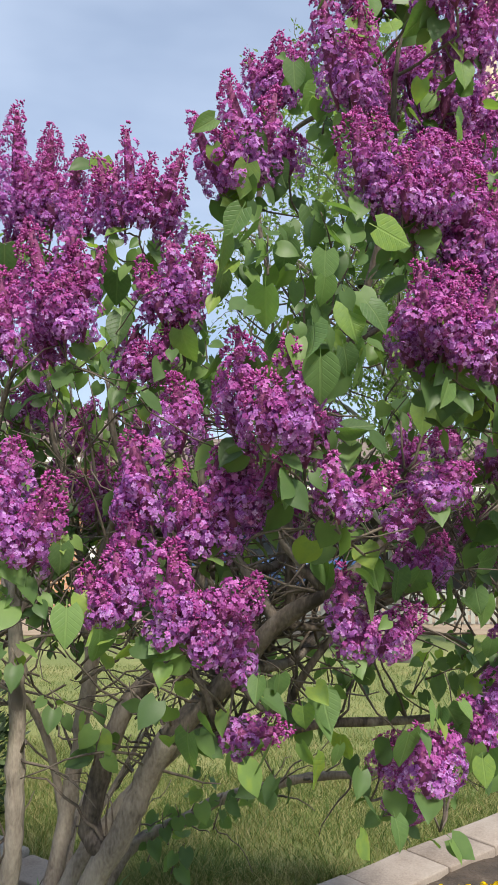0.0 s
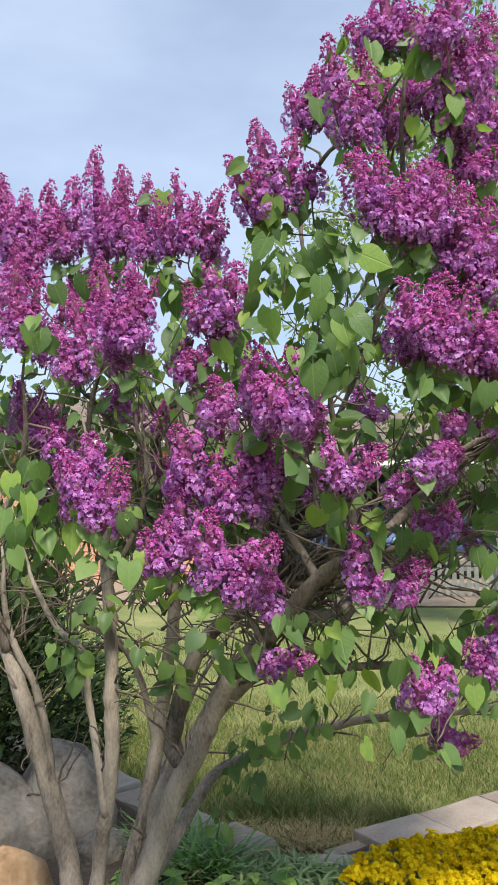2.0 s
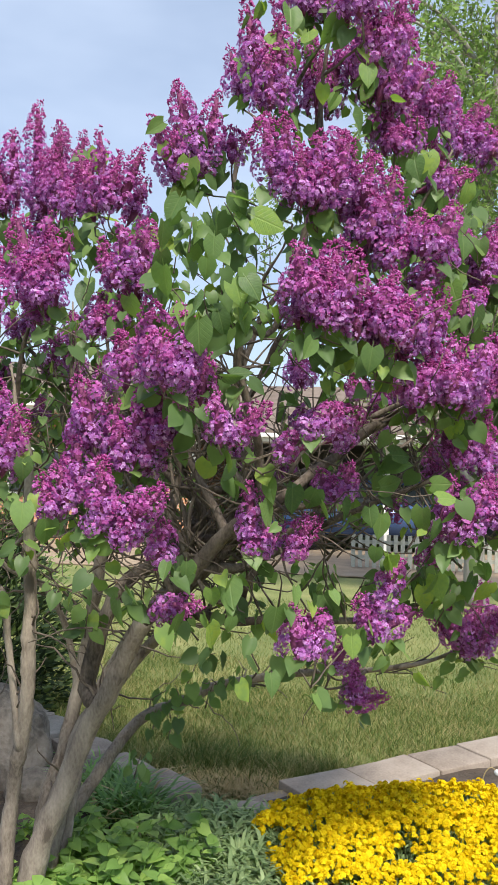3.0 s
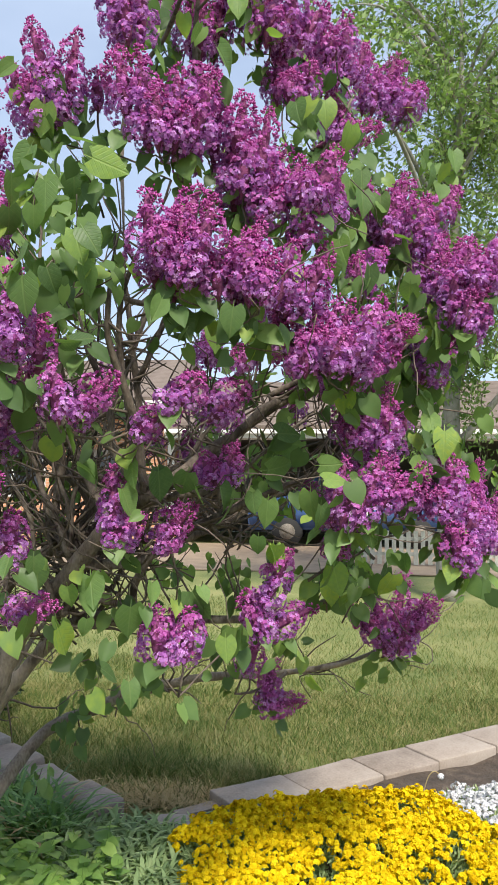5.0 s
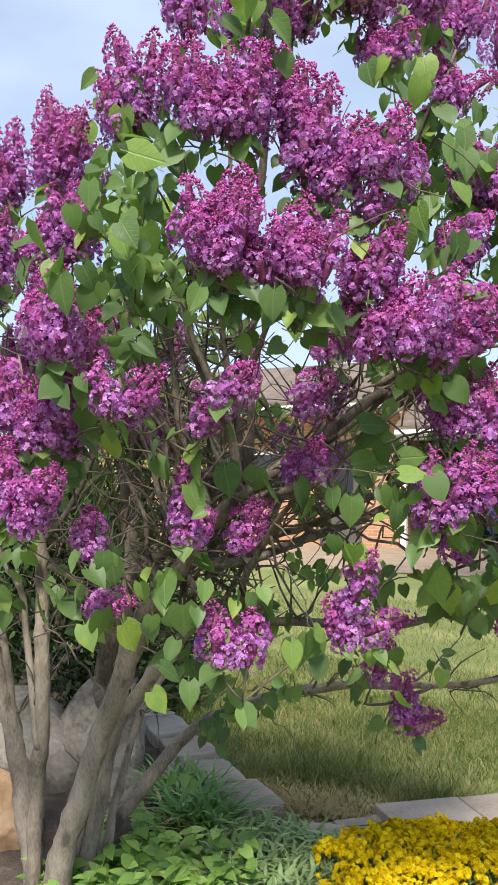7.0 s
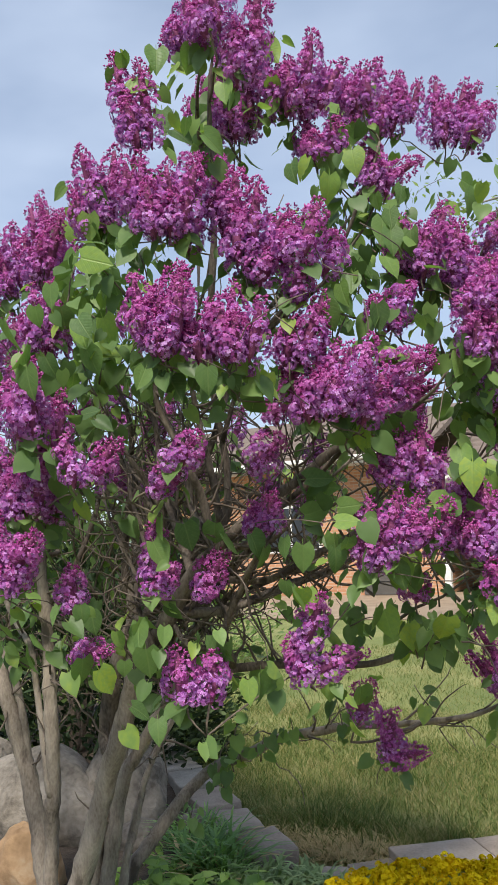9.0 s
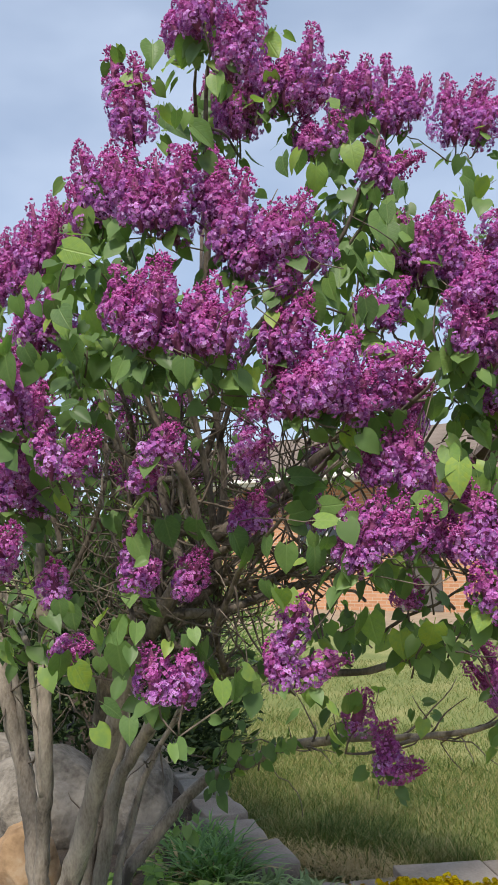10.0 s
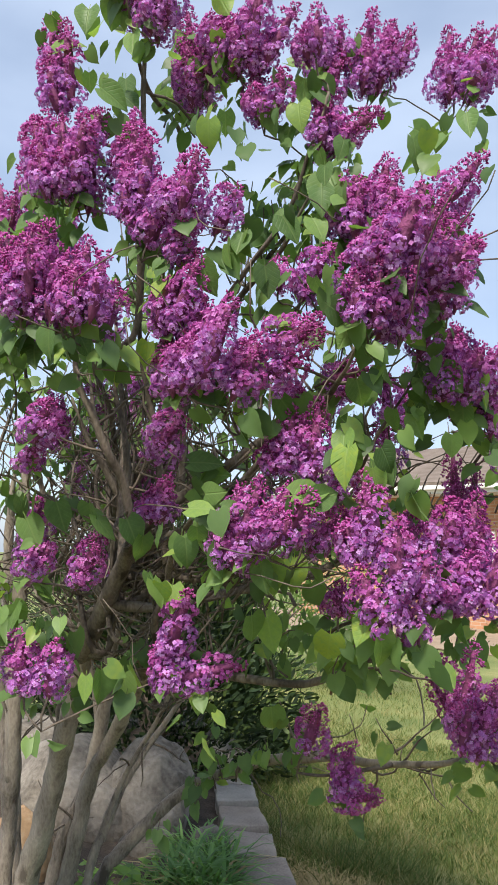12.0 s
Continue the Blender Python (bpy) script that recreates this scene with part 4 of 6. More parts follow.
panicle((0.920, 1.819, 1.168), (1.015, 1.904, 1.194), 0.068, True)
panicle((0.781, 2.370, 0.777), (0.828, 2.391, 0.889), 0.081, True)
panicle((0.994, 1.933, 1.157), (1.041, 1.936, 1.357), 0.105, True)
panicle((0.954, 1.920, 1.239), (0.970, 1.912, 1.346), 0.075, True)
panicle((0.294, 1.805, 2.384), (0.308, 1.760, 2.659), 0.115)
panicle((0.633, 1.860, 2.391), (0.634, 1.839, 2.496), 0.089)
panicle((0.497, 2.065, 2.423), (0.528, 2.067, 2.558), 0.101)
panicle((-0.874, 1.916, 2.168), (-0.852, 1.884, 2.438), 0.115)
panicle((-0.789, 1.913, 2.151), (-0.764, 1.887, 2.402), 0.115)
panicle((-0.627, 1.913, 1.937), (-0.630, 1.887, 2.084), 0.115)
panicle((-0.690, 2.116, 2.007), (-0.674, 2.084, 2.261), 0.115)
panicle((0.572, 1.869, 1.540), (0.604, 1.886, 1.605), 0.069, True)

# leaves: where the blade hangs from, its tip, the way it faces
leaf((-0.603, 1.381, 1.469), (-0.602, 1.366, 1.394), (0.08, -0.99, 0.15))
leaf((-0.527, 1.288, 1.416), (-0.506, 1.279, 1.353), (0.92, -0.38, 0.06))
leaf((-0.572, 1.285, 1.385), (-0.578, 1.273, 1.317), (0.26, -0.92, 0.28))
leaf((-0.465, 1.280, 1.400), (-0.485, 1.326, 1.342), (0.85, -0.52, 0.04))
leaf((-0.545, 1.308, 1.361), (-0.535, 1.320, 1.291), (0.16, -0.77, 0.61))
leaf((-0.073, 1.375, 1.087), (-0.055, 1.406, 1.033), (-0.54, -0.60, 0.59))
leaf((-0.697, 1.891, 2.209), (-0.701, 1.933, 2.122), (0.58, -0.67, 0.46))
leaf((-0.666, 1.773, 2.038), (-0.643, 1.801, 1.969), (0.49, -0.82, -0.29))
leaf((-0.525, 1.633, 2.012), (-0.533, 1.667, 1.931), (0.29, -0.96, 0.03))
leaf((-0.258, 1.440, 1.938), (-0.257, 1.471, 1.885), (-0.31, -0.67, 0.68))
leaf((-0.249, 1.505, 1.816), (-0.257, 1.477, 1.727), (-0.08, -0.96, -0.25))
leaf((-0.570, 1.359, 1.808), (-0.565, 1.393, 1.739), (-0.61, -0.74, 0.28))
leaf((-0.538, 1.384, 1.807), (-0.531, 1.365, 1.737), (0.64, -0.49, 0.59))
leaf((0.025, 1.203, 1.775), (0.025, 1.247, 1.711), (-0.45, -0.36, -0.82))
leaf((0.122, 1.501, 2.040), (0.147, 1.513, 1.950), (0.14, -0.86, -0.48))
leaf((0.124, 1.235, 1.846), (0.121, 1.240, 1.777), (0.07, -0.98, 0.16))
leaf((0.163, 1.283, 1.771), (0.181, 1.274, 1.706), (0.00, -0.95, 0.32))
leaf((0.146, 1.195, 1.675), (0.162, 1.215, 1.621), (0.33, -0.94, -0.02))
leaf((0.147, 1.268, 1.556), (0.195, 1.253, 1.553), (0.61, -0.54, -0.57))
leaf((0.149, 1.478, 1.336), (0.153, 1.507, 1.262), (0.74, 0.07, 0.67))
leaf((0.330, 1.771, 2.473), (0.321, 1.772, 2.382), (0.35, -0.27, -0.90))
leaf((0.354, 1.563, 2.549), (0.326, 1.602, 2.474), (0.19, -0.90, -0.39))
leaf((0.426, 1.732, 2.593), (0.453, 1.768, 2.524), (0.17, 0.76, -0.63))
leaf((0.210, 1.238, 1.888), (0.276, 1.269, 1.867), (0.27, -0.96, -0.01))
leaf((0.065, 1.572, 2.168), (0.078, 1.552, 2.088), (-0.55, -0.84, -0.01))
leaf((-0.001, 1.525, 2.114), (-0.003, 1.559, 2.053), (-0.21, -0.87, -0.44))
leaf((-0.069, 1.504, 2.229), (-0.117, 1.509, 2.203), (0.43, -0.89, 0.14))
leaf((0.062, 1.313, 1.482), (0.066, 1.304, 1.424), (0.69, -0.60, 0.42))
leaf((-0.309, 1.306, 1.371), (-0.307, 1.311, 1.317), (0.32, -0.63, 0.71))
leaf((-0.543, 1.381, 1.491), (-0.537, 1.431, 1.419), (0.14, -0.80, 0.59))
leaf((-0.574, 1.412, 1.500), (-0.588, 1.389, 1.426), (0.62, -0.67, 0.41))
leaf((-0.428, 1.314, 1.354), (-0.430, 1.309, 1.282), (-0.23, -0.70, 0.68))
leaf((-0.288, 1.270, 1.273), (-0.283, 1.250, 1.204), (0.37, -0.89, 0.26))
leaf((-0.234, 1.266, 1.240), (-0.239, 1.309, 1.158), (0.35, -0.66, 0.66))
leaf((0.015, 1.366, 1.149), (0.007, 1.341, 1.092), (-0.20, -0.90, 0.40))
leaf((0.097, 1.467, 1.083), (0.104, 1.476, 1.025), (-0.05, -0.98, 0.19))
leaf((-0.104, 1.389, 1.055), (-0.108, 1.402, 0.983), (-0.65, -0.68, 0.34))
leaf((0.203, 1.783, 0.959), (0.235, 1.825, 0.864), (-0.62, -0.72, 0.30))
leaf((0.464, 1.651, 1.657), (0.487, 1.644, 1.589), (-0.51, -0.85, 0.09))
leaf((0.357, 1.355, 1.672), (0.427, 1.355, 1.621), (-0.46, -0.88, 0.07))
leaf((0.375, 1.652, 1.670), (0.364, 1.631, 1.555), (0.07, -0.60, 0.80))
leaf((0.077, 1.502, 1.969), (0.068, 1.529, 1.895), (0.17, -0.85, 0.49))
leaf((-0.034, 1.511, 1.928), (-0.077, 1.485, 1.859), (-0.27, -0.94, 0.22))
leaf((0.167, 1.806, 2.486), (0.131, 1.805, 2.394), (0.72, -0.67, -0.16))
leaf((0.181, 1.429, 2.475), (0.162, 1.472, 2.426), (0.81, -0.53, -0.26))
leaf((0.329, 1.577, 2.578), (0.377, 1.554, 2.498), (-0.25, -0.92, -0.30))
leaf((0.201, 1.439, 2.375), (0.270, 1.478, 2.397), (0.34, -0.86, 0.37))
leaf((0.461, 1.763, 2.467), (0.508, 1.764, 2.408), (-0.56, -0.69, 0.45))
leaf((0.446, 1.720, 2.474), (0.428, 1.762, 2.438), (0.22, -0.54, -0.81))
leaf((-0.543, 1.279, 1.350), (-0.551, 1.291, 1.269), (0.38, -0.86, -0.34))
leaf((-0.521, 1.335, 1.336), (-0.493, 1.312, 1.256), (0.89, -0.20, 0.41))
leaf((-0.614, 2.113, 1.882), (-0.617, 2.151, 1.797), (0.41, -0.89, 0.21))
leaf((-0.128, 1.464, 1.777), (-0.108, 1.495, 1.706), (-0.47, -0.83, -0.30))
leaf((0.212, 1.462, 1.286), (0.233, 1.493, 1.211), (0.93, -0.36, 0.04))
leaf((0.118, 1.196, 1.788), (0.112, 1.217, 1.726), (0.26, -0.66, -0.71))
leaf((0.047, 1.209, 1.643), (0.039, 1.230, 1.568), (-0.16, -0.85, 0.50))
leaf((0.108, 1.180, 1.656), (0.110, 1.190, 1.581), (0.04, -0.98, 0.19))
leaf((0.098, 1.191, 1.709), (0.103, 1.163, 1.637), (0.81, 0.55, -0.18))
leaf((-0.013, 1.475, 2.024), (-0.049, 1.478, 1.952), (0.20, -0.82, 0.53))
leaf((0.151, 1.363, 1.942), (0.194, 1.404, 1.891), (-0.80, -0.29, -0.53))
leaf((0.193, 1.245, 1.761), (0.236, 1.234, 1.704), (0.31, -0.93, 0.22))
leaf((0.178, 1.286, 1.704), (0.187, 1.317, 1.649), (0.89, -0.46, 0.00))
leaf((0.336, 1.371, 1.629), (0.383, 1.347, 1.569), (0.27, -0.68, 0.68))
leaf((0.158, 1.290, 1.564), (0.211, 1.292, 1.570), (-0.52, -0.71, 0.48))
leaf((0.480, 1.586, 1.186), (0.474, 1.608, 1.125), (-0.03, -1.00, -0.06))
leaf((0.591, 1.612, 1.283), (0.587, 1.630, 1.193), (-0.33, -0.66, 0.67))
leaf((0.697, 1.779, 1.228), (0.697, 1.778, 1.154), (0.64, -0.42, 0.64))
leaf((0.612, 1.606, 1.343), (0.671, 1.608, 1.345), (0.49, -0.85, -0.17))
leaf((0.717, 2.171, 1.079), (0.761, 2.199, 0.979), (-0.66, -0.42, 0.62))
leaf((0.856, 1.721, 1.460), (0.868, 1.699, 1.381), (0.19, -0.97, 0.14))
leaf((0.052, 1.396, 1.150), (0.051, 1.409, 1.091), (0.38, -0.58, 0.72))
leaf((0.135, 1.502, 1.101), (0.150, 1.477, 1.034), (-0.12, -0.91, 0.39))
leaf((0.228, 1.471, 1.340), (0.235, 1.452, 1.278), (-0.21, -0.66, -0.72))
leaf((0.577, 2.105, 2.549), (0.607, 2.133, 2.477), (0.31, -0.83, -0.46))
leaf((0.654, 1.868, 2.156), (0.655, 1.902, 2.098), (0.09, -0.65, -0.75))
leaf((0.727, 1.863, 2.155), (0.724, 1.849, 2.089), (0.87, -0.45, -0.19))
leaf((-0.050, 1.457, 1.884), (-0.058, 1.497, 1.807), (0.84, -0.44, -0.32))
leaf((-0.046, 1.457, 1.959), (-0.058, 1.490, 1.887), (0.90, -0.44, -0.01))
leaf((-0.021, 1.571, 2.118), (-0.019, 1.587, 2.026), (-0.11, -0.44, -0.89))
leaf((0.552, 1.797, 2.282), (0.510, 1.824, 2.217), (0.53, -0.33, -0.78))
leaf((0.651, 1.593, 1.838), (0.668, 1.580, 1.765), (-0.43, -0.90, -0.03))
leaf((0.783, 1.836, 1.918), (0.835, 1.825, 1.914), (0.90, -0.27, 0.33))
leaf((0.802, 1.843, 1.901), (0.824, 1.816, 1.838), (-0.77, -0.64, 0.06))
leaf((0.627, 1.780, 1.972), (0.664, 1.805, 1.909), (0.89, -0.39, 0.24))
leaf((0.128, 1.474, 2.024), (0.179, 1.514, 2.006), (0.45, -0.89, 0.03))
leaf((0.331, 1.288, 1.638), (0.310, 1.276, 1.582), (0.32, -0.72, -0.62))
leaf((0.458, 1.329, 1.630), (0.451, 1.333, 1.572), (0.18, -0.95, -0.26))
leaf((0.467, 1.393, 1.630), (0.493, 1.402, 1.579), (0.35, -0.84, -0.42))
leaf((0.515, 1.651, 1.415), (0.574, 1.700, 1.421), (0.06, -0.89, 0.44))
leaf((0.020, 1.527, 1.983), (0.031, 1.512, 1.901), (0.53, -0.42, -0.74))
leaf((0.802, 2.061, 1.658), (0.862, 2.072, 1.597), (0.01, -1.00, 0.07))
leaf((0.875, 2.041, 1.649), (0.926, 2.046, 1.582), (-0.15, -0.91, 0.40))
leaf((0.698, 1.671, 1.682), (0.768, 1.660, 1.685), (-0.32, -0.70, 0.64))
leaf((0.914, 1.733, 1.136), (0.895, 1.712, 1.075), (0.12, -0.84, 0.53))
leaf((0.833, 2.206, 1.106), (0.837, 2.235, 1.013), (-0.36, -0.68, 0.64))
leaf((0.265, 1.353, 1.064), (0.250, 1.391, 0.976), (0.36, -0.65, 0.67))
leaf((0.200, 1.386, 0.939), (0.229, 1.420, 0.909), (0.12, -0.55, 0.83))
leaf((0.249, 1.408, 0.910), (0.264, 1.390, 0.855), (0.47, -0.69, 0.55))
leaf((0.108, 1.390, 1.011), (0.114, 1.433, 0.944), (0.87, -0.50, 0.03))
leaf((0.157, 1.419, 1.027), (0.147, 1.426, 0.972), (0.70, -0.70, 0.10))
leaf((-0.001, 1.531, 2.212), (0.050, 1.534, 2.148), (-0.06, -1.00, -0.03))
leaf((-0.003, 1.517, 2.139), (-0.017, 1.536, 2.069), (0.41, -0.88, 0.25))
leaf((0.395, 1.589, 1.293), (0.408, 1.625, 1.225), (0.97, -0.24, -0.07))
leaf((0.344, 1.545, 1.300), (0.359, 1.593, 1.241), (-0.84, -0.54, 0.01))
leaf((0.584, 2.084, 2.593), (0.576, 2.080, 2.496), (-0.04, -1.00, 0.05))
leaf((0.566, 1.862, 2.245), (0.563, 1.840, 2.164), (0.18, -0.86, 0.47))
leaf((0.697, 1.723, 1.542), (0.717, 1.769, 1.476), (0.16, -0.98, -0.13))
leaf((0.877, 2.021, 1.774), (0.894, 1.999, 1.701), (-0.27, -0.75, -0.60))
leaf((0.507, 1.716, 1.396), (0.572, 1.695, 1.395), (-0.21, -0.97, 0.16))
leaf((0.281, 1.588, 2.538), (0.273, 1.613, 2.474), (0.79, -0.49, -0.36))
leaf((0.242, 1.492, 2.497), (0.256, 1.472, 2.401), (0.36, -0.40, 0.85))
leaf((0.106, 1.708, 2.487), (0.113, 1.713, 2.403), (0.35, -0.68, -0.64))
leaf((0.179, 1.652, 2.380), (0.244, 1.662, 2.325), (0.92, -0.34, -0.20))
leaf((-0.108, 1.881, 1.768), (-0.099, 1.899, 1.678), (0.41, -0.91, 0.01))
leaf((-0.129, 1.829, 1.767), (-0.158, 1.864, 1.691), (-0.08, -0.74, 0.67))
leaf((-0.330, 1.863, 1.896), (-0.316, 1.877, 1.808), (0.90, -0.43, -0.00))
leaf((-0.062, 1.516, 1.740), (-0.085, 1.546, 1.681), (0.57, -0.45, 0.69))
leaf((0.280, 1.489, 1.323), (0.279, 1.523, 1.251), (0.67, -0.67, -0.32))
leaf((0.033, 1.455, 1.130), (0.039, 1.461, 1.069), (0.32, -0.74, 0.60))
leaf((0.521, 1.584, 1.168), (0.502, 1.619, 1.106), (0.47, -0.85, -0.24))
leaf((0.715, 1.660, 1.213), (0.736, 1.660, 1.143), (0.26, -0.85, 0.47))
leaf((0.887, 1.690, 1.423), (0.885, 1.667, 1.346), (0.09, -0.72, 0.69))
leaf((0.812, 1.632, 1.337), (0.855, 1.699, 1.349), (0.21, -0.95, 0.22))
leaf((0.586, 1.888, 2.376), (0.593, 1.873, 2.284), (0.51, -0.85, -0.11))
leaf((0.810, 1.673, 1.755), (0.804, 1.727, 1.696), (-0.33, -0.81, -0.49))
leaf((0.922, 1.894, 1.748), (0.913, 1.867, 1.661), (0.76, -0.59, 0.29))
leaf((0.799, 1.931, 1.663), (0.787, 1.965, 1.597), (-0.42, -0.63, 0.65))
leaf((0.675, 2.004, 1.057), (0.663, 2.007, 0.957), (0.10, -0.99, -0.13))
leaf((0.626, 1.984, 1.050), (0.633, 1.982, 0.970), (0.18, -0.98, 0.09))
leaf((0.402, 1.500, 1.636), (0.420, 1.532, 1.579), (0.76, -0.56, 0.34))
leaf((0.482, 1.546, 1.652), (0.443, 1.570, 1.589), (0.55, -0.83, 0.11))
leaf((-0.362, 1.849, 2.322), (-0.360, 1.870, 2.203), (0.58, -0.82, 0.02))
leaf((-0.296, 1.722, 1.978), (-0.302, 1.750, 1.879), (0.19, -0.98, 0.11))
leaf((0.161, 1.364, 1.795), (0.154, 1.414, 1.735), (0.89, -0.16, -0.43))
leaf((0.496, 1.956, 0.894), (0.473, 2.003, 0.802), (0.59, -0.64, 0.50))
leaf((0.520, 1.704, 0.956), (0.517, 1.707, 0.888), (0.43, -0.84, 0.33))
leaf((0.778, 2.072, 1.079), (0.752, 2.101, 0.980), (0.49, -0.15, 0.86))
leaf((0.616, 1.557, 1.255), (0.615, 1.571, 1.187), (0.78, -0.62, -0.12))
leaf((0.683, 1.585, 1.246), (0.673, 1.600, 1.171), (-0.16, -0.23, 0.96))
leaf((0.463, 1.624, 1.281), (0.467, 1.600, 1.212), (-0.42, -0.86, 0.28))
leaf((0.413, 1.621, 1.260), (0.390, 1.638, 1.184), (0.96, -0.07, 0.27))
leaf((0.503, 2.025, 2.499), (0.559, 2.098, 2.529), (-0.17, -0.45, -0.88))
leaf((0.606, 1.890, 2.168), (0.612, 1.889, 2.080), (-0.31, -0.95, -0.03))
leaf((0.674, 1.854, 2.078), (0.665, 1.839, 1.987), (0.64, -0.47, 0.61))
leaf((0.557, 1.656, 2.189), (0.530, 1.696, 2.128), (0.80, -0.56, 0.23))
leaf((0.676, 1.502, 2.050), (0.662, 1.521, 1.974), (0.43, -0.45, -0.78))
leaf((0.550, 1.810, 2.277), (0.546, 1.838, 2.198), (0.08, -0.93, -0.37))
leaf((0.147, 1.833, 2.569), (0.134, 1.866, 2.491), (-0.01, -0.92, 0.39))
leaf((0.272, 1.760, 2.574), (0.279, 1.775, 2.479), (0.80, -0.59, 0.12))
leaf((0.346, 1.442, 1.972), (0.393, 1.466, 1.931), (0.82, -0.39, 0.42))
leaf((0.673, 1.637, 1.510), (0.647, 1.672, 1.437), (-0.43, -0.86, -0.29))
leaf((0.790, 2.046, 1.590), (0.844, 2.089, 1.566), (0.18, -0.97, 0.16))
leaf((-0.135, 1.733, 1.887), (-0.117, 1.795, 1.822), (0.99, -0.16, 0.04))
leaf((-0.025, 1.540, 2.133), (0.050, 1.585, 2.083), (-0.60, -0.68, -0.42))
leaf((0.822, 1.620, 1.324), (0.805, 1.637, 1.269), (-0.30, -0.94, -0.15))
leaf((0.623, 1.556, 1.311), (0.688, 1.580, 1.314), (0.37, -0.61, 0.70))
leaf((0.491, 1.682, 1.334), (0.554, 1.708, 1.347), (0.91, -0.38, -0.16))
leaf((0.718, 1.633, 1.788), (0.715, 1.655, 1.718), (0.77, -0.49, -0.41))
leaf((0.624, 1.555, 1.789), (0.638, 1.582, 1.723), (0.29, -0.96, -0.02))
leaf((0.668, 1.618, 1.865), (0.674, 1.589, 1.791), (0.27, -0.87, -0.40))
leaf((0.686, 1.813, 1.962), (0.729, 1.816, 1.890), (0.78, -0.60, 0.16))
leaf((0.750, 1.833, 2.022), (0.745, 1.823, 1.934), (-0.23, -0.78, 0.58))
leaf((0.860, 1.953, 1.533), (0.886, 1.948, 1.469), (0.03, -0.95, 0.30))
leaf((0.434, 1.578, 0.986), (0.427, 1.596, 0.917), (0.19, -0.78, 0.59))
leaf((0.555, 1.575, 2.144), (0.564, 1.551, 2.068), (-0.27, -0.90, -0.34))
leaf((0.301, 1.369, 1.108), (0.306, 1.358, 1.053), (0.86, -0.45, 0.24))
leaf((0.360, 1.473, 1.080), (0.394, 1.478, 1.019), (-0.48, -0.74, 0.47))
leaf((0.034, 1.422, 1.027), (0.005, 1.443, 0.948), (0.96, -0.29, 0.02))
leaf((0.885, 1.860, 1.742), (0.897, 1.839, 1.660), (0.48, -0.80, 0.37))
leaf((0.866, 1.718, 1.426), (0.854, 1.771, 1.355), (0.56, -0.78, -0.29))
leaf((0.910, 1.735, 1.393), (0.911, 1.764, 1.324), (0.51, -0.79, 0.32))
leaf((0.711, 1.684, 1.221), (0.715, 1.704, 1.138), (0.54, -0.70, -0.46))
leaf((0.779, 1.796, 1.087), (0.742, 1.831, 0.992), (0.55, -0.76, 0.35))
leaf((0.511, 1.626, 1.163), (0.522, 1.617, 1.102), (0.75, -0.61, 0.24))
leaf((0.332, 1.537, 1.323), (0.300, 1.577, 1.247), (0.17, -0.92, -0.36))
leaf((0.702, 1.829, 2.087), (0.706, 1.827, 2.019), (0.05, -0.98, 0.17))
leaf((0.570, 1.805, 2.355), (0.574, 1.829, 2.290), (0.99, 0.06, -0.09))
leaf((0.826, 2.035, 1.631), (0.861, 2.033, 1.566), (0.28, -0.88, 0.39))
leaf((-0.053, 1.537, 1.715), (-0.093, 1.564, 1.644), (0.90, 0.16, 0.41))
leaf((-0.713, 2.217, 1.973), (-0.698, 2.232, 1.866), (0.44, -0.90, 0.05))
leaf((0.556, 2.139, 0.985), (0.564, 2.152, 0.895), (0.68, -0.45, 0.58))
leaf((0.947, 1.815, 1.115), (0.967, 1.801, 1.060), (0.76, -0.51, 0.41))
leaf((0.446, 1.513, 0.998), (0.438, 1.528, 0.916), (0.88, -0.05, 0.47))
leaf((0.426, 1.493, 0.985), (0.431, 1.488, 0.930), (0.02, -0.73, 0.69))
leaf((0.380, 1.455, 1.092), (0.408, 1.436, 1.052), (0.57, -0.70, 0.44))
leaf((0.338, 1.433, 1.087), (0.344, 1.439, 1.037), (0.93, 0.37, 0.02))
leaf((0.835, 1.652, 1.328), (0.852, 1.715, 1.350), (0.38, -0.91, -0.15))
leaf((0.938, 1.721, 1.427), (0.940, 1.769, 1.378), (0.94, -0.34, -0.02))
leaf((0.608, 1.841, 2.278), (0.626, 1.831, 2.179), (0.39, -0.88, -0.28))
leaf((1.006, 1.846, 1.464), (0.990, 1.875, 1.405), (0.48, -0.82, 0.30))
leaf((0.933, 2.094, 1.606), (0.949, 2.124, 1.546), (0.73, -0.13, 0.67))
leaf((0.640, 1.770, 1.106), (0.658, 1.774, 1.031), (0.02, -0.83, 0.55))
leaf((0.637, 1.726, 1.112), (0.615, 1.768, 1.043), (0.92, -0.32, 0.23))
leaf((0.940, 1.728, 1.103), (0.933, 1.756, 1.035), (0.82, -0.38, 0.44))
leaf((0.798, 1.972, 1.554), (0.778, 2.018, 1.489), (0.08, -0.97, 0.24))
leaf((0.877, 1.702, 1.662), (0.877, 1.667, 1.594), (0.78, -0.56, -0.28))
leaf((0.785, 1.853, 1.599), (0.778, 1.900, 1.539), (0.57, -0.76, 0.30))
leaf((0.901, 2.083, 1.576), (0.880, 2.126, 1.509), (0.09, -0.99, -0.10))
leaf((0.703, 1.820, 2.028), (0.712, 1.812, 1.957), (0.47, -0.65, -0.60))
leaf((0.720, 1.834, 1.991), (0.725, 1.885, 1.938), (0.89, -0.37, 0.28))
leaf((0.861, 1.936, 2.165), (0.894, 2.010, 2.154), (0.95, -0.11, -0.30))
leaf((0.878, 1.907, 2.122), (0.884, 1.935, 2.057), (0.86, -0.47, 0.18))
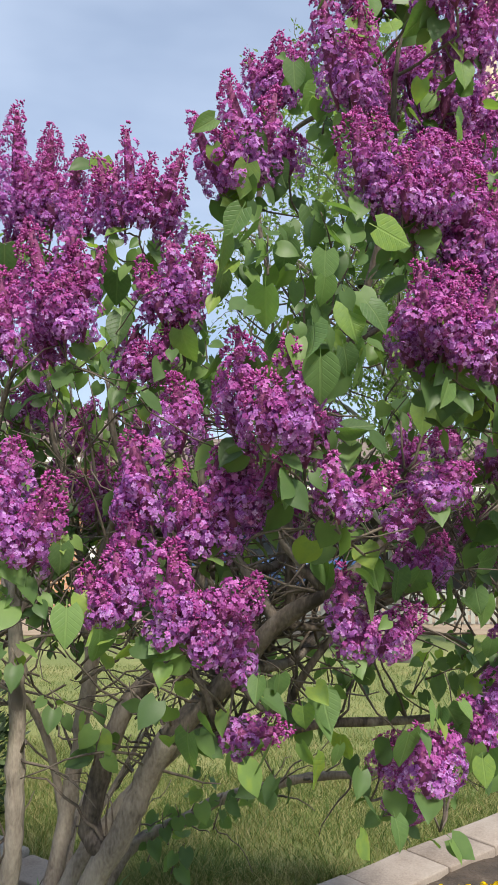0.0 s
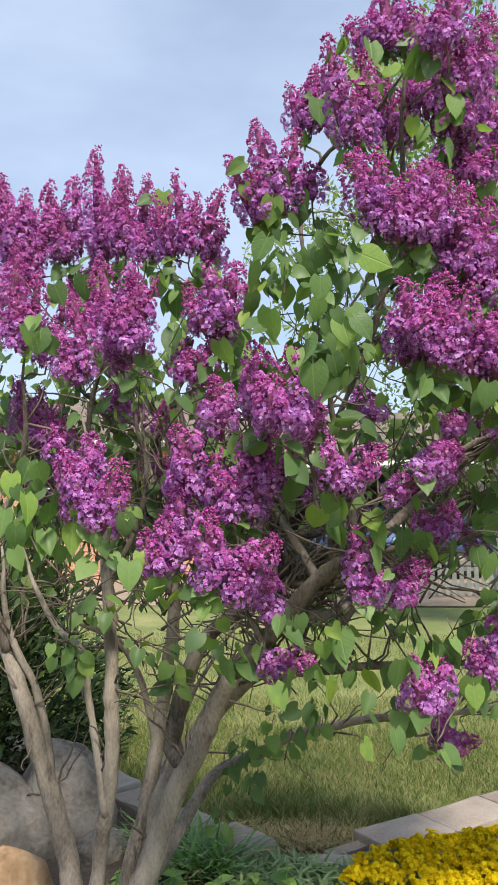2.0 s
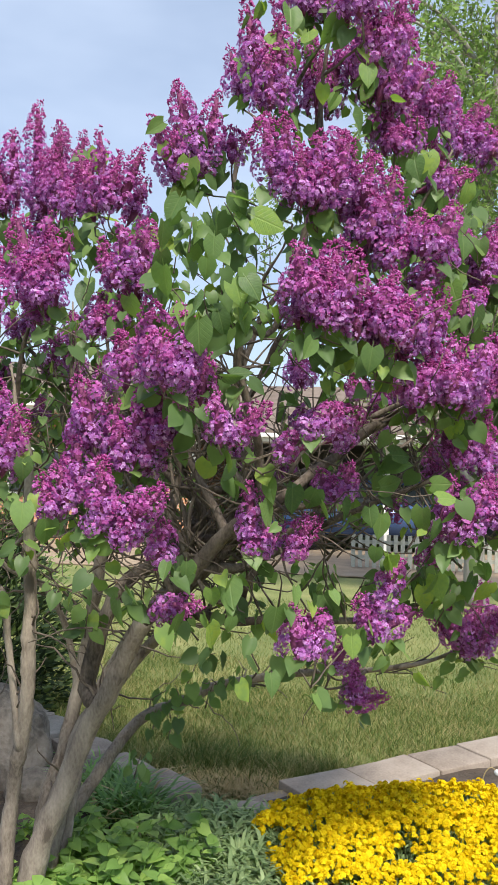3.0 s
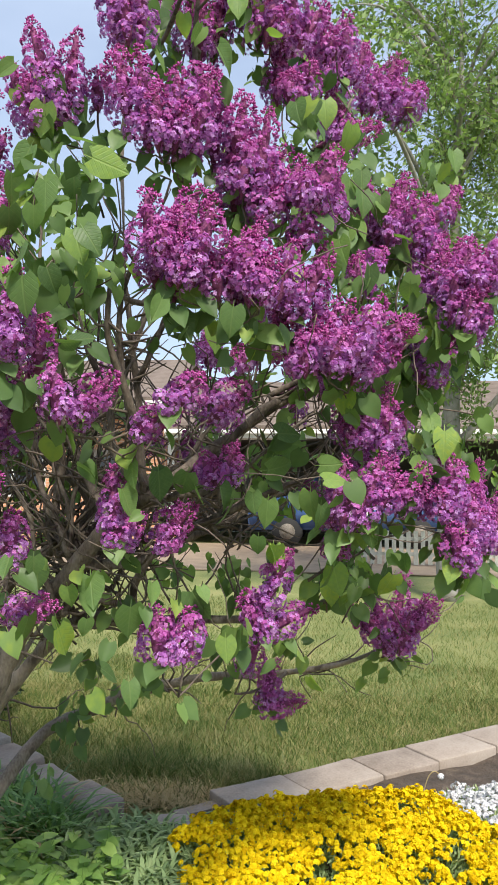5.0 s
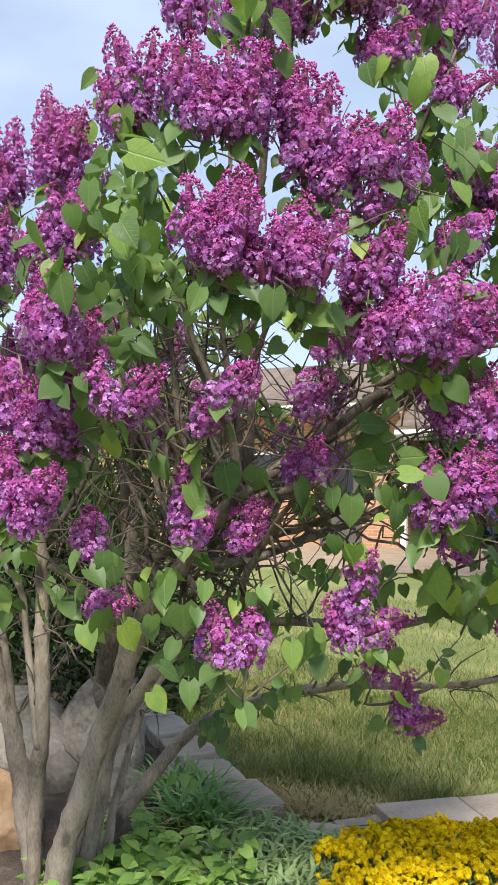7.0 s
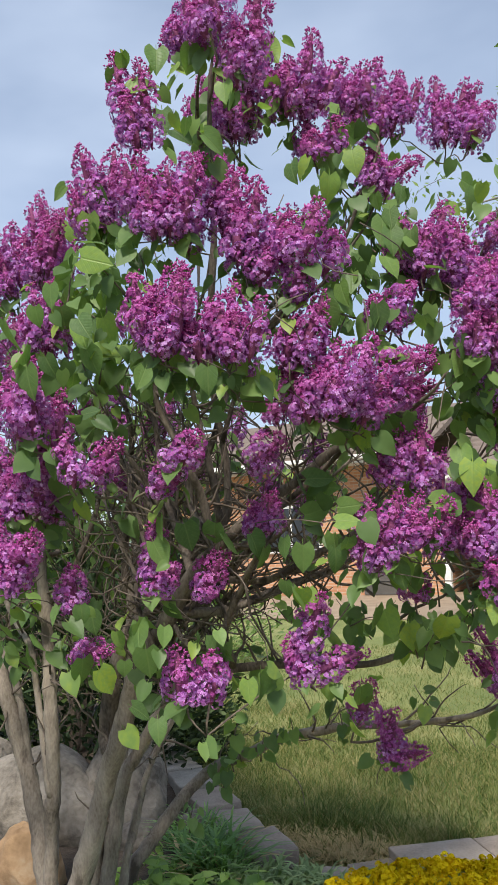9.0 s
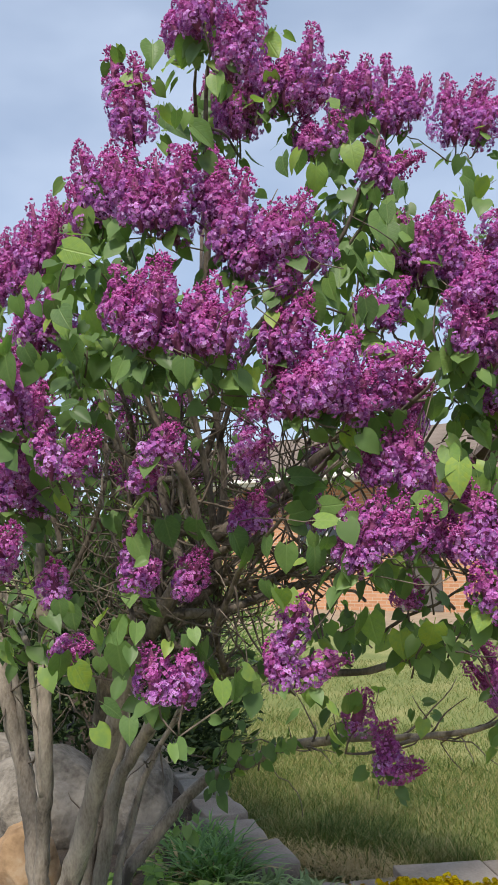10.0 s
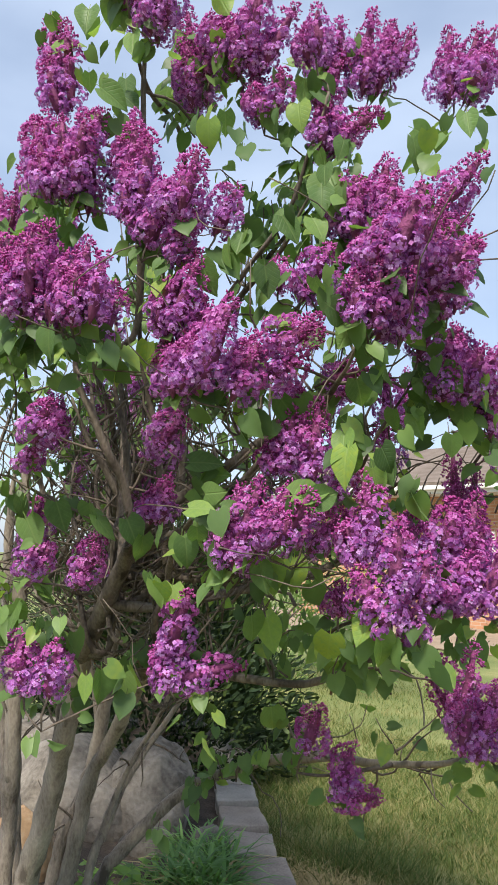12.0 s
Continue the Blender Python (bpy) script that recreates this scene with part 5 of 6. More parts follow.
leaf((0.948, 2.008, 2.203), (0.960, 2.004, 2.131), (0.43, -0.90, -0.00))
leaf((0.366, 1.479, 2.457), (0.320, 1.504, 2.396), (0.67, -0.59, -0.46))
leaf((0.290, 1.495, 2.438), (0.300, 1.469, 2.367), (0.25, 0.08, -0.96))
leaf((0.433, 1.488, 2.340), (0.439, 1.484, 2.268), (0.25, -0.97, -0.02))
leaf((0.402, 1.439, 2.199), (0.429, 1.494, 2.167), (0.64, -0.73, 0.24))
leaf((0.365, 1.428, 2.246), (0.341, 1.454, 2.211), (0.95, -0.18, -0.25))
leaf((0.493, 1.658, 1.263), (0.490, 1.660, 1.193), (0.53, -0.83, 0.15))
leaf((0.650, 1.554, 1.276), (0.622, 1.586, 1.221), (0.55, -0.57, 0.61))
leaf((0.679, 1.590, 1.312), (0.708, 1.636, 1.317), (0.64, -0.65, 0.41))
leaf((0.958, 1.790, 1.352), (0.973, 1.807, 1.300), (-0.82, -0.41, -0.41))
leaf((0.901, 1.609, 1.664), (0.911, 1.678, 1.644), (0.20, -0.96, 0.19))
leaf((0.898, 1.921, 1.778), (0.945, 1.930, 1.724), (0.86, -0.03, -0.51))
leaf((0.833, 2.026, 1.763), (0.827, 2.025, 1.700), (-0.03, -0.97, 0.26))
leaf((-0.152, 1.940, 1.841), (-0.190, 1.928, 1.748), (0.42, -0.88, 0.23))
leaf((-0.576, 1.970, 1.919), (-0.573, 2.014, 1.813), (0.39, -0.44, 0.81))
leaf((-0.073, 1.999, 1.836), (-0.102, 1.953, 1.747), (0.80, -0.42, 0.42))
leaf((0.514, 1.905, 2.455), (0.581, 1.955, 2.433), (0.00, -0.85, 0.53))


# shoots with leaves alone: centre, reach, number of blades
LEAFY = [((0.1, 1.46, 1.74), (0.08, 0.1, 0.18), 80), ((0.33, 2.0, 2.15), (0.14, 0.12, 0.18), 70), ((-0.5, 2.4, 1.45), (0.32, 0.15, 0.28), 150), ((-0.95, 2.2, 1.3), (0.2, 0.2, 0.3), 60), ((0.45, 2.35, 0.85), (0.25, 0.1, 0.1), 14),
         ((-0.75, 2.5, 1.75), (0.35, 0.2, 0.16), 130), ((-0.62, 2.3, 2.2), (0.2, 0.12, 0.16), 60), ((-0.25, 2.2, 2.1), (0.18, 0.12, 0.16), 60), ((-1.2, 2.4, 2.0), (0.25, 0.15, 0.22), 70),
         ((0.58, 2.05, 2.12), (0.2, 0.15, 0.2), 98), ((0.32, 1.85, 2.45), (0.14, 0.15, 0.12), 42), ((0.75, 2.1, 1.85), (0.15, 0.12, 0.15), 42)]


def twigs():
    """A shoot from the nearest wood below to every flower cluster, then loose shoots and leaves."""
    rng = np.random.default_rng(21)
    todo = list(range(len(clusters)))
    wood = [np.array(nodes_p), np.array(nodes_r)]
    shoots = []
    while todo:
        best = None
        for i in todo:
            b, ax, w = clusters[i]
            d = b - wood[0]
            cost = np.linalg.norm(d, axis=1) * (1 + 0.8 * (d[:, 2] < 0.02) + 0.5 * (d[:, 2] < np.linalg.norm(d, axis=1) * 0.3))
            k = int(cost.argmin())
            if best is None or cost[k] < best[0]:
                best = (cost[k], i, k)
        _, i, k = best
        todo.remove(i)
        b, ax, w = clusters[i]
        s, r0 = wood[0][k], wood[1][k]
        span = float(np.linalg.norm(b - s))
        mid = s + (b - s) * 0.5 + np.array((0, 0, -0.12 * span)) + rng.normal(0, 0.06 * span, 3)
        near = b - ax * min(0.06, span * 0.3)
        p = bend([s, mid, near, b + ax * 0.02], 0.03)
        n = len(p)
        r = np.linspace(min(r0 * 0.7, 0.0035 + 0.012 * span), 0.0026, n)
        p[1:-1] += rng.normal(0, 0.0025, (n - 2, 3))
        v, f = tube(p - SHIFT, r, 7, 0.05, rng)
        part("shoot", mesh_np("shoot", v, f, [TWIG], smooth=True), bush)
        wood = [np.concatenate([wood[0], p[1:-2]]), np.concatenate([wood[1], r[1:-2]])]
        shoots.append(p)
    loose, ends = [], []
    for _ in range(800):
        k = rng.integers(len(nodes_p)) if rng.random() < 0.7 else rng.integers(len(wood[0]))
        s = wood[0][k]
        if s[2] < 0.85 or s[2] > 1.95:
            continue
        d = unit(rng.normal(0, 1, 3) * (0.9, 0.6, 0.6) + (0.1, 0.12, 0.4))
        q, pts = s.copy(), [s]
        for _ in range(rng.integers(3, 8)):
            d = unit(d + rng.normal(0, 0.3, 3) + (0, 0, 0.06))
            q = q + d * rng.uniform(0.03, 0.07)
            pts.append(q)
        p = np.array(pts)
        loose.append(tube(p - SHIFT, np.linspace(min(wood[1][k] * 0.6, 0.0042), 0.0014, len(p)), 5))
        ends.append(p)
    # bare wood in the thicket behind
    for _ in range(120):
        s = np.array((rng.uniform(-0.45, 0.75), rng.uniform(1.95, 2.45), rng.uniform(1.0, 1.6)))
        d = unit(np.array((rng.normal(0.1, 0.6), rng.normal(0, 0.25), rng.uniform(0.2, 1.0))))
        pts = [s]
        for _ in range(rng.integers(4, 9)):
            d = unit(d + rng.normal(0, 0.34, 3))
            pts.append(pts[-1] + d * rng.uniform(0.05, 0.09))
        loose.append(tube(np.array(pts) - SHIFT, np.linspace(rng.uniform(0.0018, 0.0052), 0.0012, len(pts)), 5))
    for _ in range(130):
        s = np.array((rng.uniform(-0.95, 0.0), rng.uniform(1.95, 2.5), rng.uniform(0.95, 1.5)))
        d = unit(np.array((rng.normal(-0.1, 0.5), rng.normal(0, 0.25), rng.uniform(0.3, 1.0))))
        pts = [s]
        for _ in range(rng.integers(4, 9)):
            d = unit(d + rng.normal(0, 0.34, 3))
            pts.append(pts[-1] + d * rng.uniform(0.05, 0.09))
        loose.append(tube(np.array(pts) - SHIFT, np.linspace(rng.uniform(0.0018, 0.0052), 0.0012, len(pts)), 5))
    # crooked dead twigs along the low limb and between the stems
    low = [k for k in range(len(nodes_p)) if 0.5 < nodes_p[k][2] < 0.85 and nodes_p[k][1] > 2.25]
    foot = [k for k in range(len(nodes_p)) if 0.3 < nodes_p[k][2] < 1.0 and nodes_p[k][0] < -0.2]
    for j in range(75):
        k = low[rng.integers(len(low))] if j < 38 else foot[rng.integers(len(foot))]
        d = unit(np.array((rng.normal(0.7, 0.5), rng.normal(-0.1, 0.3), abs(rng.normal(0.15, 0.2)))) if j < 38 else rng.normal(0, 0.5, 3) + (0, 0, 0.6))
        pts = [nodes_p[k]]
        for _ in range(rng.integers(5, 12)):
            d = unit(d + rng.normal(0, 0.3, 3) + (0, 0, 0.05))
            pts.append(pts[-1] + d * rng.uniform(0.02, 0.045))
        loose.append(tube(np.array(pts) - SHIFT, np.linspace(min(nodes_r[k] * 0.6, rng.uniform(0.0028, 0.0055)), 0.0013, len(pts)), 5))
        if j % 3 == 0 and j < 38:
            ends.append(np.array(pts))
    v, f = join(loose)
    part("brushwood", mesh_np("brushwood", v, f, [TWIG], smooth=True), bush, kind="stuff", label="tangle of thin bare grey-brown twigs")
    # leaves in pairs below the flowers and along the shoots
    places, ways = [], []
    for b, ax, w in clusters:
        for _ in range(2):
            a = rng.uniform(0, 2 * np.pi)
            places.append(b - ax * rng.uniform(0.0, 0.09) + np.array((math.cos(a), math.sin(a) * 0.6 + 0.25, 0)) * rng.uniform(0.02, 0.06))
            ways.append((math.cos(a), math.sin(a), -rng.uniform(0.3, 1.6)))
    for p in shoots + ends[::5]:
        for _ in range(1):
            q = p[rng.integers(len(p) // 2, len(p))]
            if q[2] < 0.5:
                continue
            a = rng.uniform(0, 2 * np.pi)
            places.append(q + np.array((math.cos(a), math.sin(a), 0)) * 0.015)
            ways.append((math.cos(a), math.sin(a), -rng.uniform(0.2, 1.6)))
    # leafy shoots without flowers, their blades hanging in pairs
    stems = []

    def shoot(q, d, pairs):
        q, d, turn = np.array(q, float), unit(np.array(d, float)), rng.uniform(0, np.pi)
        pts = [q]
        for _ in range(pairs):
            d = unit(d + rng.normal(0, 0.14, 3) + (0, 0, 0.05))
            q = q + d * rng.uniform(0.024, 0.042)
            pts.append(q)
            turn += np.pi / 2 + rng.normal(0, 0.25)
            side, other = frames_for(d[None], np.random.default_rng(7))
            for k in (0, np.pi):
                if rng.random() < 0.87:
                    w = side[0] * math.cos(turn + k) + other[0] * math.sin(turn + k)
                    places.append(q + w * 0.02)
                    ways.append(tuple(w + (0, 0, -rng.uniform(0.3, 1.7))))
        stems.append(tube(np.array(pts) - SHIFT, np.linspace(0.0028, 0.0012, len(pts)), 5))
    for q in ((-0.3, 2.5, 0.41), (-0.24, 2.53, 0.46), (-0.2, 2.52, 0.5), (-0.32, 2.35, 0.3), (-0.16, 2.4, 0.6), (-0.1, 2.48, 0.52), (-0.05, 2.5, 0.56), (-0.22, 2.42, 0.42), (0.02, 2.5, 0.6)):
        shoot(q, (rng.normal(0.2, 0.3), -0.3, 0.9), 3)
    for _ in range(16):
        shoot((rng.uniform(-0.7, 0.1), rng.uniform(1.75, 1.95), rng.uniform(0.84, 1.08)), (rng.normal(0, 0.5), -0.4, 0.5), 3)
    for _ in range(11):
        shoot((rng.uniform(0.1, 0.8), rng.uniform(1.95, 2.2), rng.uniform(0.88, 1.1)), (rng.normal(0.2, 0.5), -0.3, 0.5), 3)
    for _ in range(52):
        z = rng.uniform(0.85, 1.95)
        shoot((rng.normal(0.2, 0.42), rng.uniform(1.95, 2.65) if z > 1.5 else rng.uniform(2.3, 2.75), z), (rng.normal(0.1, 0.5), rng.normal(0, 0.4), 0.8), rng.integers(3, 6))
    for _ in range(85):
        shoot((rng.uniform(-1.25, -0.15), rng.uniform(2.15, 2.7), rng.uniform(1.0, 1.85)), (rng.normal(0, 0.5), rng.normal(0, 0.4), 0.8), rng.integers(3, 6))
    for centre, reach, count in LEAFY:
        for _ in range(count // 7):
            q = np.array(centre) + np.clip(rng.normal(0, 0.55, 3), -1.0, 1.0) * reach - (0, 0, 0.06)
            shoot(q, (rng.normal(0, 0.35), rng.normal(0, 0.35), 1.0), rng.integers(3, 6))
    v, f = join(stems)
    part("leaf_shoot", mesh_np("leaf_shoot", v, f, [TWIG], smooth=True), bush, kind="stuff", label="thin leafy side shoots")
    # smaller blades round the large ones
    for q in leaf_spots:
        for _ in range(2 if q[2] > 1.35 else 1):
            a = rng.uniform(0, 2 * np.pi)
            places.append(q + np.clip(rng.normal(0, 0.032, 3), -0.04, 0.04) + (0, 0.035, -0.01))
            ways.append((math.cos(a) * 0.8, math.sin(a) * 0.8, -rng.uniform(0.3, 1.8)))
    places, ways = np.array(places), unit(np.array(ways))
    # the bare middle of the bush
    bare = (np.abs(places[:, 0]) < 0.45) & (places[:, 1] > 1.55) & (places[:, 1] < 2.3) & (np.abs(places[:, 2] - 1.29) < 0.27)
    places, ways = places[~bare], ways[~bare]
    n = len(places)
    size = rng.uniform(0.028, 0.06, (n, 1))
    face = unit(np.array((0.2, -0.8, 0.7)) + rng.normal(0, 0.5, (n, 3)))
    x = unit(np.cross(ways, face))
    z = np.cross(x, ways)
    sets = []
    for k, (lv, lf) in enumerate(LEAF_FORMS):
        i = np.arange(n) % 8 == k
        sets.append(stamp(lv, lf, places[i] - SHIFT, x[i] * size[i], ways[i] * size[i], z[i] * size[i]))
    v, f = join(sets)
    part("foliage", mesh_np("foliage", v, f, [LEAVES], smooth=True), bush, kind="stuff", label="smaller heart-shaped green leaves")


# more limbs, fanning out from the crown of the trunk
for k in range(13):
    a = rng_bush.uniform(-1.0, 1.0)
    p = np.array((-0.12 + 0.25 * rng_bush.random(), rng_bush.uniform(1.85, 2.1), rng_bush.uniform(0.95, 1.2)))
    d = unit(np.array((a * 0.8, rng_bush.normal(0, 0.3), 1.0)))
    run, r = [], rng_bush.uniform(0.006, 0.0105)
    for j in range(9):
        run.append((*p, r * (1 - 0.1 * j)))
        d = unit(d + rng_bush.normal(0, 0.28, 3) * (1, 0.6, 0.7) + (0.05 * a, 0, 0.08))
        p = p + d * rng_bush.uniform(0.07, 0.12)
    bough("limb", run)
for k in range(20):
    q = np.array((rng_bush.uniform(-0.45, 0.9), rng_bush.uniform(2.15, 2.55), rng_bush.uniform(1.2, 1.72)))
    panicle(q, q + rng_bush.normal(0, 0.03, 3) + (0, 0, rng_bush.uniform(0.1, 0.17)), rng_bush.uniform(0.06, 0.09), False)
for k in range(22):
    q = np.array((rng_bush.uniform(-1.3, -0.3), rng_bush.uniform(2.2, 2.6), rng_bush.uniform(1.4, 1.85)))
    panicle(q, q + rng_bush.normal(0, 0.03, 3) + (0, 0, rng_bush.uniform(0.1, 0.16)), rng_bush.uniform(0.06, 0.085), False)
twigs()


# ---- bedding plants ----
def patch(rng, n, cx, cy, rx, ry):
    a, r = rng.uniform(0, 2 * np.pi, n), np.sqrt(rng.random(n))
    return cx + np.cos(a) * r * rx, cy + np.sin(a) * r * ry, r


PETALS4 = [(0, 0, 0.1), (-0.3, 0.3, 0), (0.0, 0.55, 0.05), (0.3, 0.3, 0), (0.55, 0.0, 0.05), (0.3, -0.3, 0), (0, -0.55, 0.05), (-0.3, -0.3, 0), (-0.55, 0, 0.05)]
PETALS4_F = [(0, k, k + 1) for k in range(1, 8)] + [(0, 8, 1)]
STRAPS = [(-1, 0, 0), (1, 0, 0), (1, 0.4, 0.0), (-1, 0.4, 0.0), (0.8, 0.75, -0.12), (-0.8, 0.75, -0.12), (0, 1, -0.3)]
STRAPS_F = [(0, 1, 2), (0, 2, 3), (3, 2, 4), (3, 4, 5), (5, 4, 6)]


def mound(name, label, category, cx, cy, rx, ry, height, heads, head_size, bloom, green, seed, turn=0.0):
    """A low mat of narrow leaves, covered with small heads of flowers."""
    rng = np.random.default_rng(seed)
    ob = thing(name, None, label, category, pose(cx, cy, 0.02, 0, 0, turn))

    def spread(n):
        q = rng.uniform(-1, 1, (n * 2, 2))
        r = (np.abs(q[:, 0]) ** 3 + np.abs(q[:, 1]) ** 3) ** (1 / 3) + 0.08 * np.array([noise.noise((a * 2.5, b * 2.5, seed + 5)) for a, b in q])
        q, r = q[r < 1][:n], r[r < 1][:n]
        return q[:, 0] * rx, q[:, 1] * ry, np.clip(r, 0, 1)

    def top(x, y, r):
        return height * (1 - 0.55 * r ** 4) * (1 + 0.3 * np.array([noise.noise((a * 6, b * 6, seed)) for a, b in zip(x, y)]))
    x, y, r = spread(heads * 3)
    n = len(x)
    z = top(x, y, r) * rng.uniform(0.0, 0.75, n)
    d = unit(np.stack([x / rx, y / ry, np.full(n, 0.9)], 1) + rng.normal(0, 0.45, (n, 3)))
    sx, sy = frames_for(d, rng)
    s = rng.uniform(0.02, 0.04, (n, 1))
    v, f = stamp(STRAPS, STRAPS_F, np.stack([x, y, z], 1), sx * 0.0035, d * s, sy * s)
    part("foliage", mesh_np("foliage", v, f, [green]), ob, kind="stuff", label="narrow grey-green leaves")
    x, y, r = spread(heads)
    gap = np.array([noise.noise((p * 11, q * 11, seed + 9)) + 0.5 * noise.noise((p * 31, q * 31, seed)) for p, q in zip(x, y)])
    full = gap > -0.42 + 0.35 * r ** 3
    x, y, r, gap = x[full], y[full], r[full], gap[full]
    heads = len(x)
    z = top(x, y, r) + gap * 0.022 + rng.normal(0, 0.009, heads)
    up = unit(np.stack([x / rx * 0.8, y / ry * 0.8, np.ones(heads)], 1) + rng.normal(0, 0.2, (heads, 3)))
    # each head a small dome of cupped florets
    per = 9
    q = unit(rng.normal(0, 1, (heads * per, 3)) + np.repeat(up, per, 0) * 1.1)
    c = np.repeat(np.stack([x, y, z], 1), per, 0) + q * (head_size * 0.42 * np.repeat(rng.uniform(0.7, 1.15, heads), per))[:, None]
    px, py = frames_for(q, rng)
    s = head_size * rng.uniform(0.42, 0.58, (heads * per, 1))
    v, f = stamp(FLORET, FACES, c, px * s, py * s, q * s)
    part("bloom", mesh_np("bloom", v, f, [bloom], smooth=True), ob, kind="stuff", label="dense small flower heads")


def tuft(name, label, category, cx, cy, count, length, width, spread, mat, seed, droop=0.6, dry=0):
    """A clump of strap-like blades."""
    rng = np.random.default_rng(seed)
    ob = thing(name, None, label, category, pose(cx, cy, 0.0))
    for kind, n, mt in (("leaf_tuft", count, mat), ("dry_tuft", dry, STRAW)):
        if not n:
            continue
        x, y, r = patch(rng, n, 0, 0, spread, spread * 0.8)
        a = rng.uniform(0, 2 * np.pi, n)
        lean = rng.uniform(0.15, 1.0, n) + (0.5 if kind == "dry_tuft" else 0)
        d = unit(np.stack([np.cos(a) * lean, np.sin(a) * lean, np.ones(n)], 1))
        s = rng.uniform(0.6, 1.15, (n, 1)) * length
        side = np.stack([-np.sin(a), np.cos(a), np.zeros(n)], 1) * rng.uniform(0.7, 1.2, (n, 1)) * width
        fall = np.stack([-np.cos(a) * 0.9, -np.sin(a) * 0.9, np.full(n, droop + 0.6)], 1) * s
        # the blades stand in several tufts
        hub = rng.integers(n, size=min(n, 7))
        near = np.hypot(x[:, None] - x[hub], y[:, None] - y[hub]).argmin(1)
        for k in range(len(hub)):
            m = near == k
            if not m.any():
                continue
            v, f = stamp(STRAPS, STRAPS_F, np.stack([x, y, np.full(n, 0.015)], 1)[m], side[m], (d * s)[m], fall[m])
            part(kind, mesh_np(kind, v, f, [mt]), ob, kind="stuff", label="dry straw-coloured blades" if mt is STRAW else "")


def herb(name, label, cx, cy, rx, ry, stems, height, seed, mat=None, size=0.05):
    """Upright stems with broad leaves in pairs."""
    rng = np.random.default_rng(seed)
    ob = thing(name, None, label, "plant", pose(cx, cy, 0.0))
    tubes, pl, wy, sz = [], [], [], []
    for _ in range(stems):
        x, y, r = patch(rng, 1, 0, 0, rx, ry)
        h = height * rng.uniform(0.5, 1.15)
        p = np.array([(x[0], y[0], 0.0), (x[0] + rng.normal(0, 0.015), y[0] + rng.normal(0, 0.015), h * 0.5), (x[0] + rng.normal(0, 0.03), y[0] + rng.normal(0, 0.03), h)])
        tubes.append(tube(p, (0.003, 0.0025, 0.0015), 5))
        turn = rng.uniform(0, np.pi)
        for t in np.arange(0.25, 1.01, 0.16):
            turn += np.pi / 2
            for k in (0, np.pi):
                pl.append(p[0] + (p[2] - p[0]) * t)
                wy.append((math.cos(turn + k), math.sin(turn + k), rng.uniform(-0.35, 0.5)))
                sz.append(size * rng.uniform(0.6, 1.15) * (1.1 - 0.45 * t))
    v, f = join(tubes)
    part("stem", mesh_np("stem", v, f, [HERB]), ob, kind="stuff")
    pl, wy, sz = np.array(pl), unit(np.array(wy)), np.array(sz)[:, None]
    face = unit(np.array((0, -0.25, 1.0)) + rng.normal(0, 0.25, (len(pl), 3)))
    x = unit(np.cross(wy, face))
    z = np.cross(x, wy)
    lv, lf = LEAF_FORMS[1]
    v, f = stamp(lv, lf, pl, x * sz * 0.85, wy * sz, z * sz)
    part("foliage", mesh_np("foliage", v, f, [mat or HERB], smooth=True), ob, kind="stuff")


mound("yellow_alyssum", "mound of golden yellow alyssum in full flower beside the slabs", "flowers", 0.68, 2.56, 0.57, 0.45, 0.15, 3900, 0.027, YELLOW, STRAP, 31, 20)
mound("candytuft", "low mat of white candytuft flowers beside the slabs", "flowers", 1.36, 3.13, 0.42, 0.22, 0.07, 1100, 0.022, WHITE, STRAP, 32, 25)
dry = thing("dried_flower", None, "single dried pale seed head on a bent stalk beside the slabs", "flower", pose(0.97, 3.2, 0.0))
v, f = tube(bend([(0, 0, 0), (0.008, 0, 0.06), (0.03, 0, 0.13), (0.055, 0, 0.15), (0.075, 0, 0.135)], 0.02), [0.002] * len(bend([(0, 0, 0), (0.008, 0, 0.06), (0.03, 0, 0.13), (0.055, 0, 0.15), (0.075, 0, 0.135)], 0.02)), 6)
part("stalk", mesh_np("stalk", v, f, [STRAW], smooth=True), dry)
q = unit(np.random.default_rng(8).normal(0, 1, (40, 3)))
qx, qy = frames_for(q, np.random.default_rng(9))
v, f = stamp(PETALS4, PETALS4_F, q * 0.011 + (0.078, 0, 0.13), qx * 0.014, qy * 0.014, q * 0.014)
part("seed_head", mesh_np("seed_head", v, f, [WHITE]), dry, label="papery whitish seed head")
tuft("grey_pinks", "spreading clump of grey-green strap leaves in the bed", "plant", -0.05, 2.52, 900, 0.165, 0.0072, 0.28, STRAP, 41)
tuft("grey_pinks", "spreading clump of grey-green strap leaves in the bed", "plant", -0.02, 2.2, 660, 0.155, 0.0072, 0.23, STRAP, 44)
tuft("day_lily", "young clump of arching green blades with dry leaves", "plant", -0.42, 2.64, 190, 0.26, 0.0065, 0.12, LILY, 42, 0.5, 26)
tuft("day_lily", "young clump of narrow arching green blades beside the edging", "plant", -0.6, 2.86, 190, 0.23, 0.005, 0.16, LILY, 43, 0.5, 8)
herb("bedding_herb", "low leafy green plant at the lilac's foot", -0.3, 2.2, 0.3, 0.26, 60, 0.18, 51, size=0.08)
herb("bedding_herb", "low leafy green plant at the lilac's foot", -0.42, 1.92, 0.26, 0.2, 46, 0.16, 53, size=0.075)
herb("bedding_herb", "low leafy green plant spreading between the stems", -0.62, 2.5, 0.2, 0.16, 24, 0.12, 52)


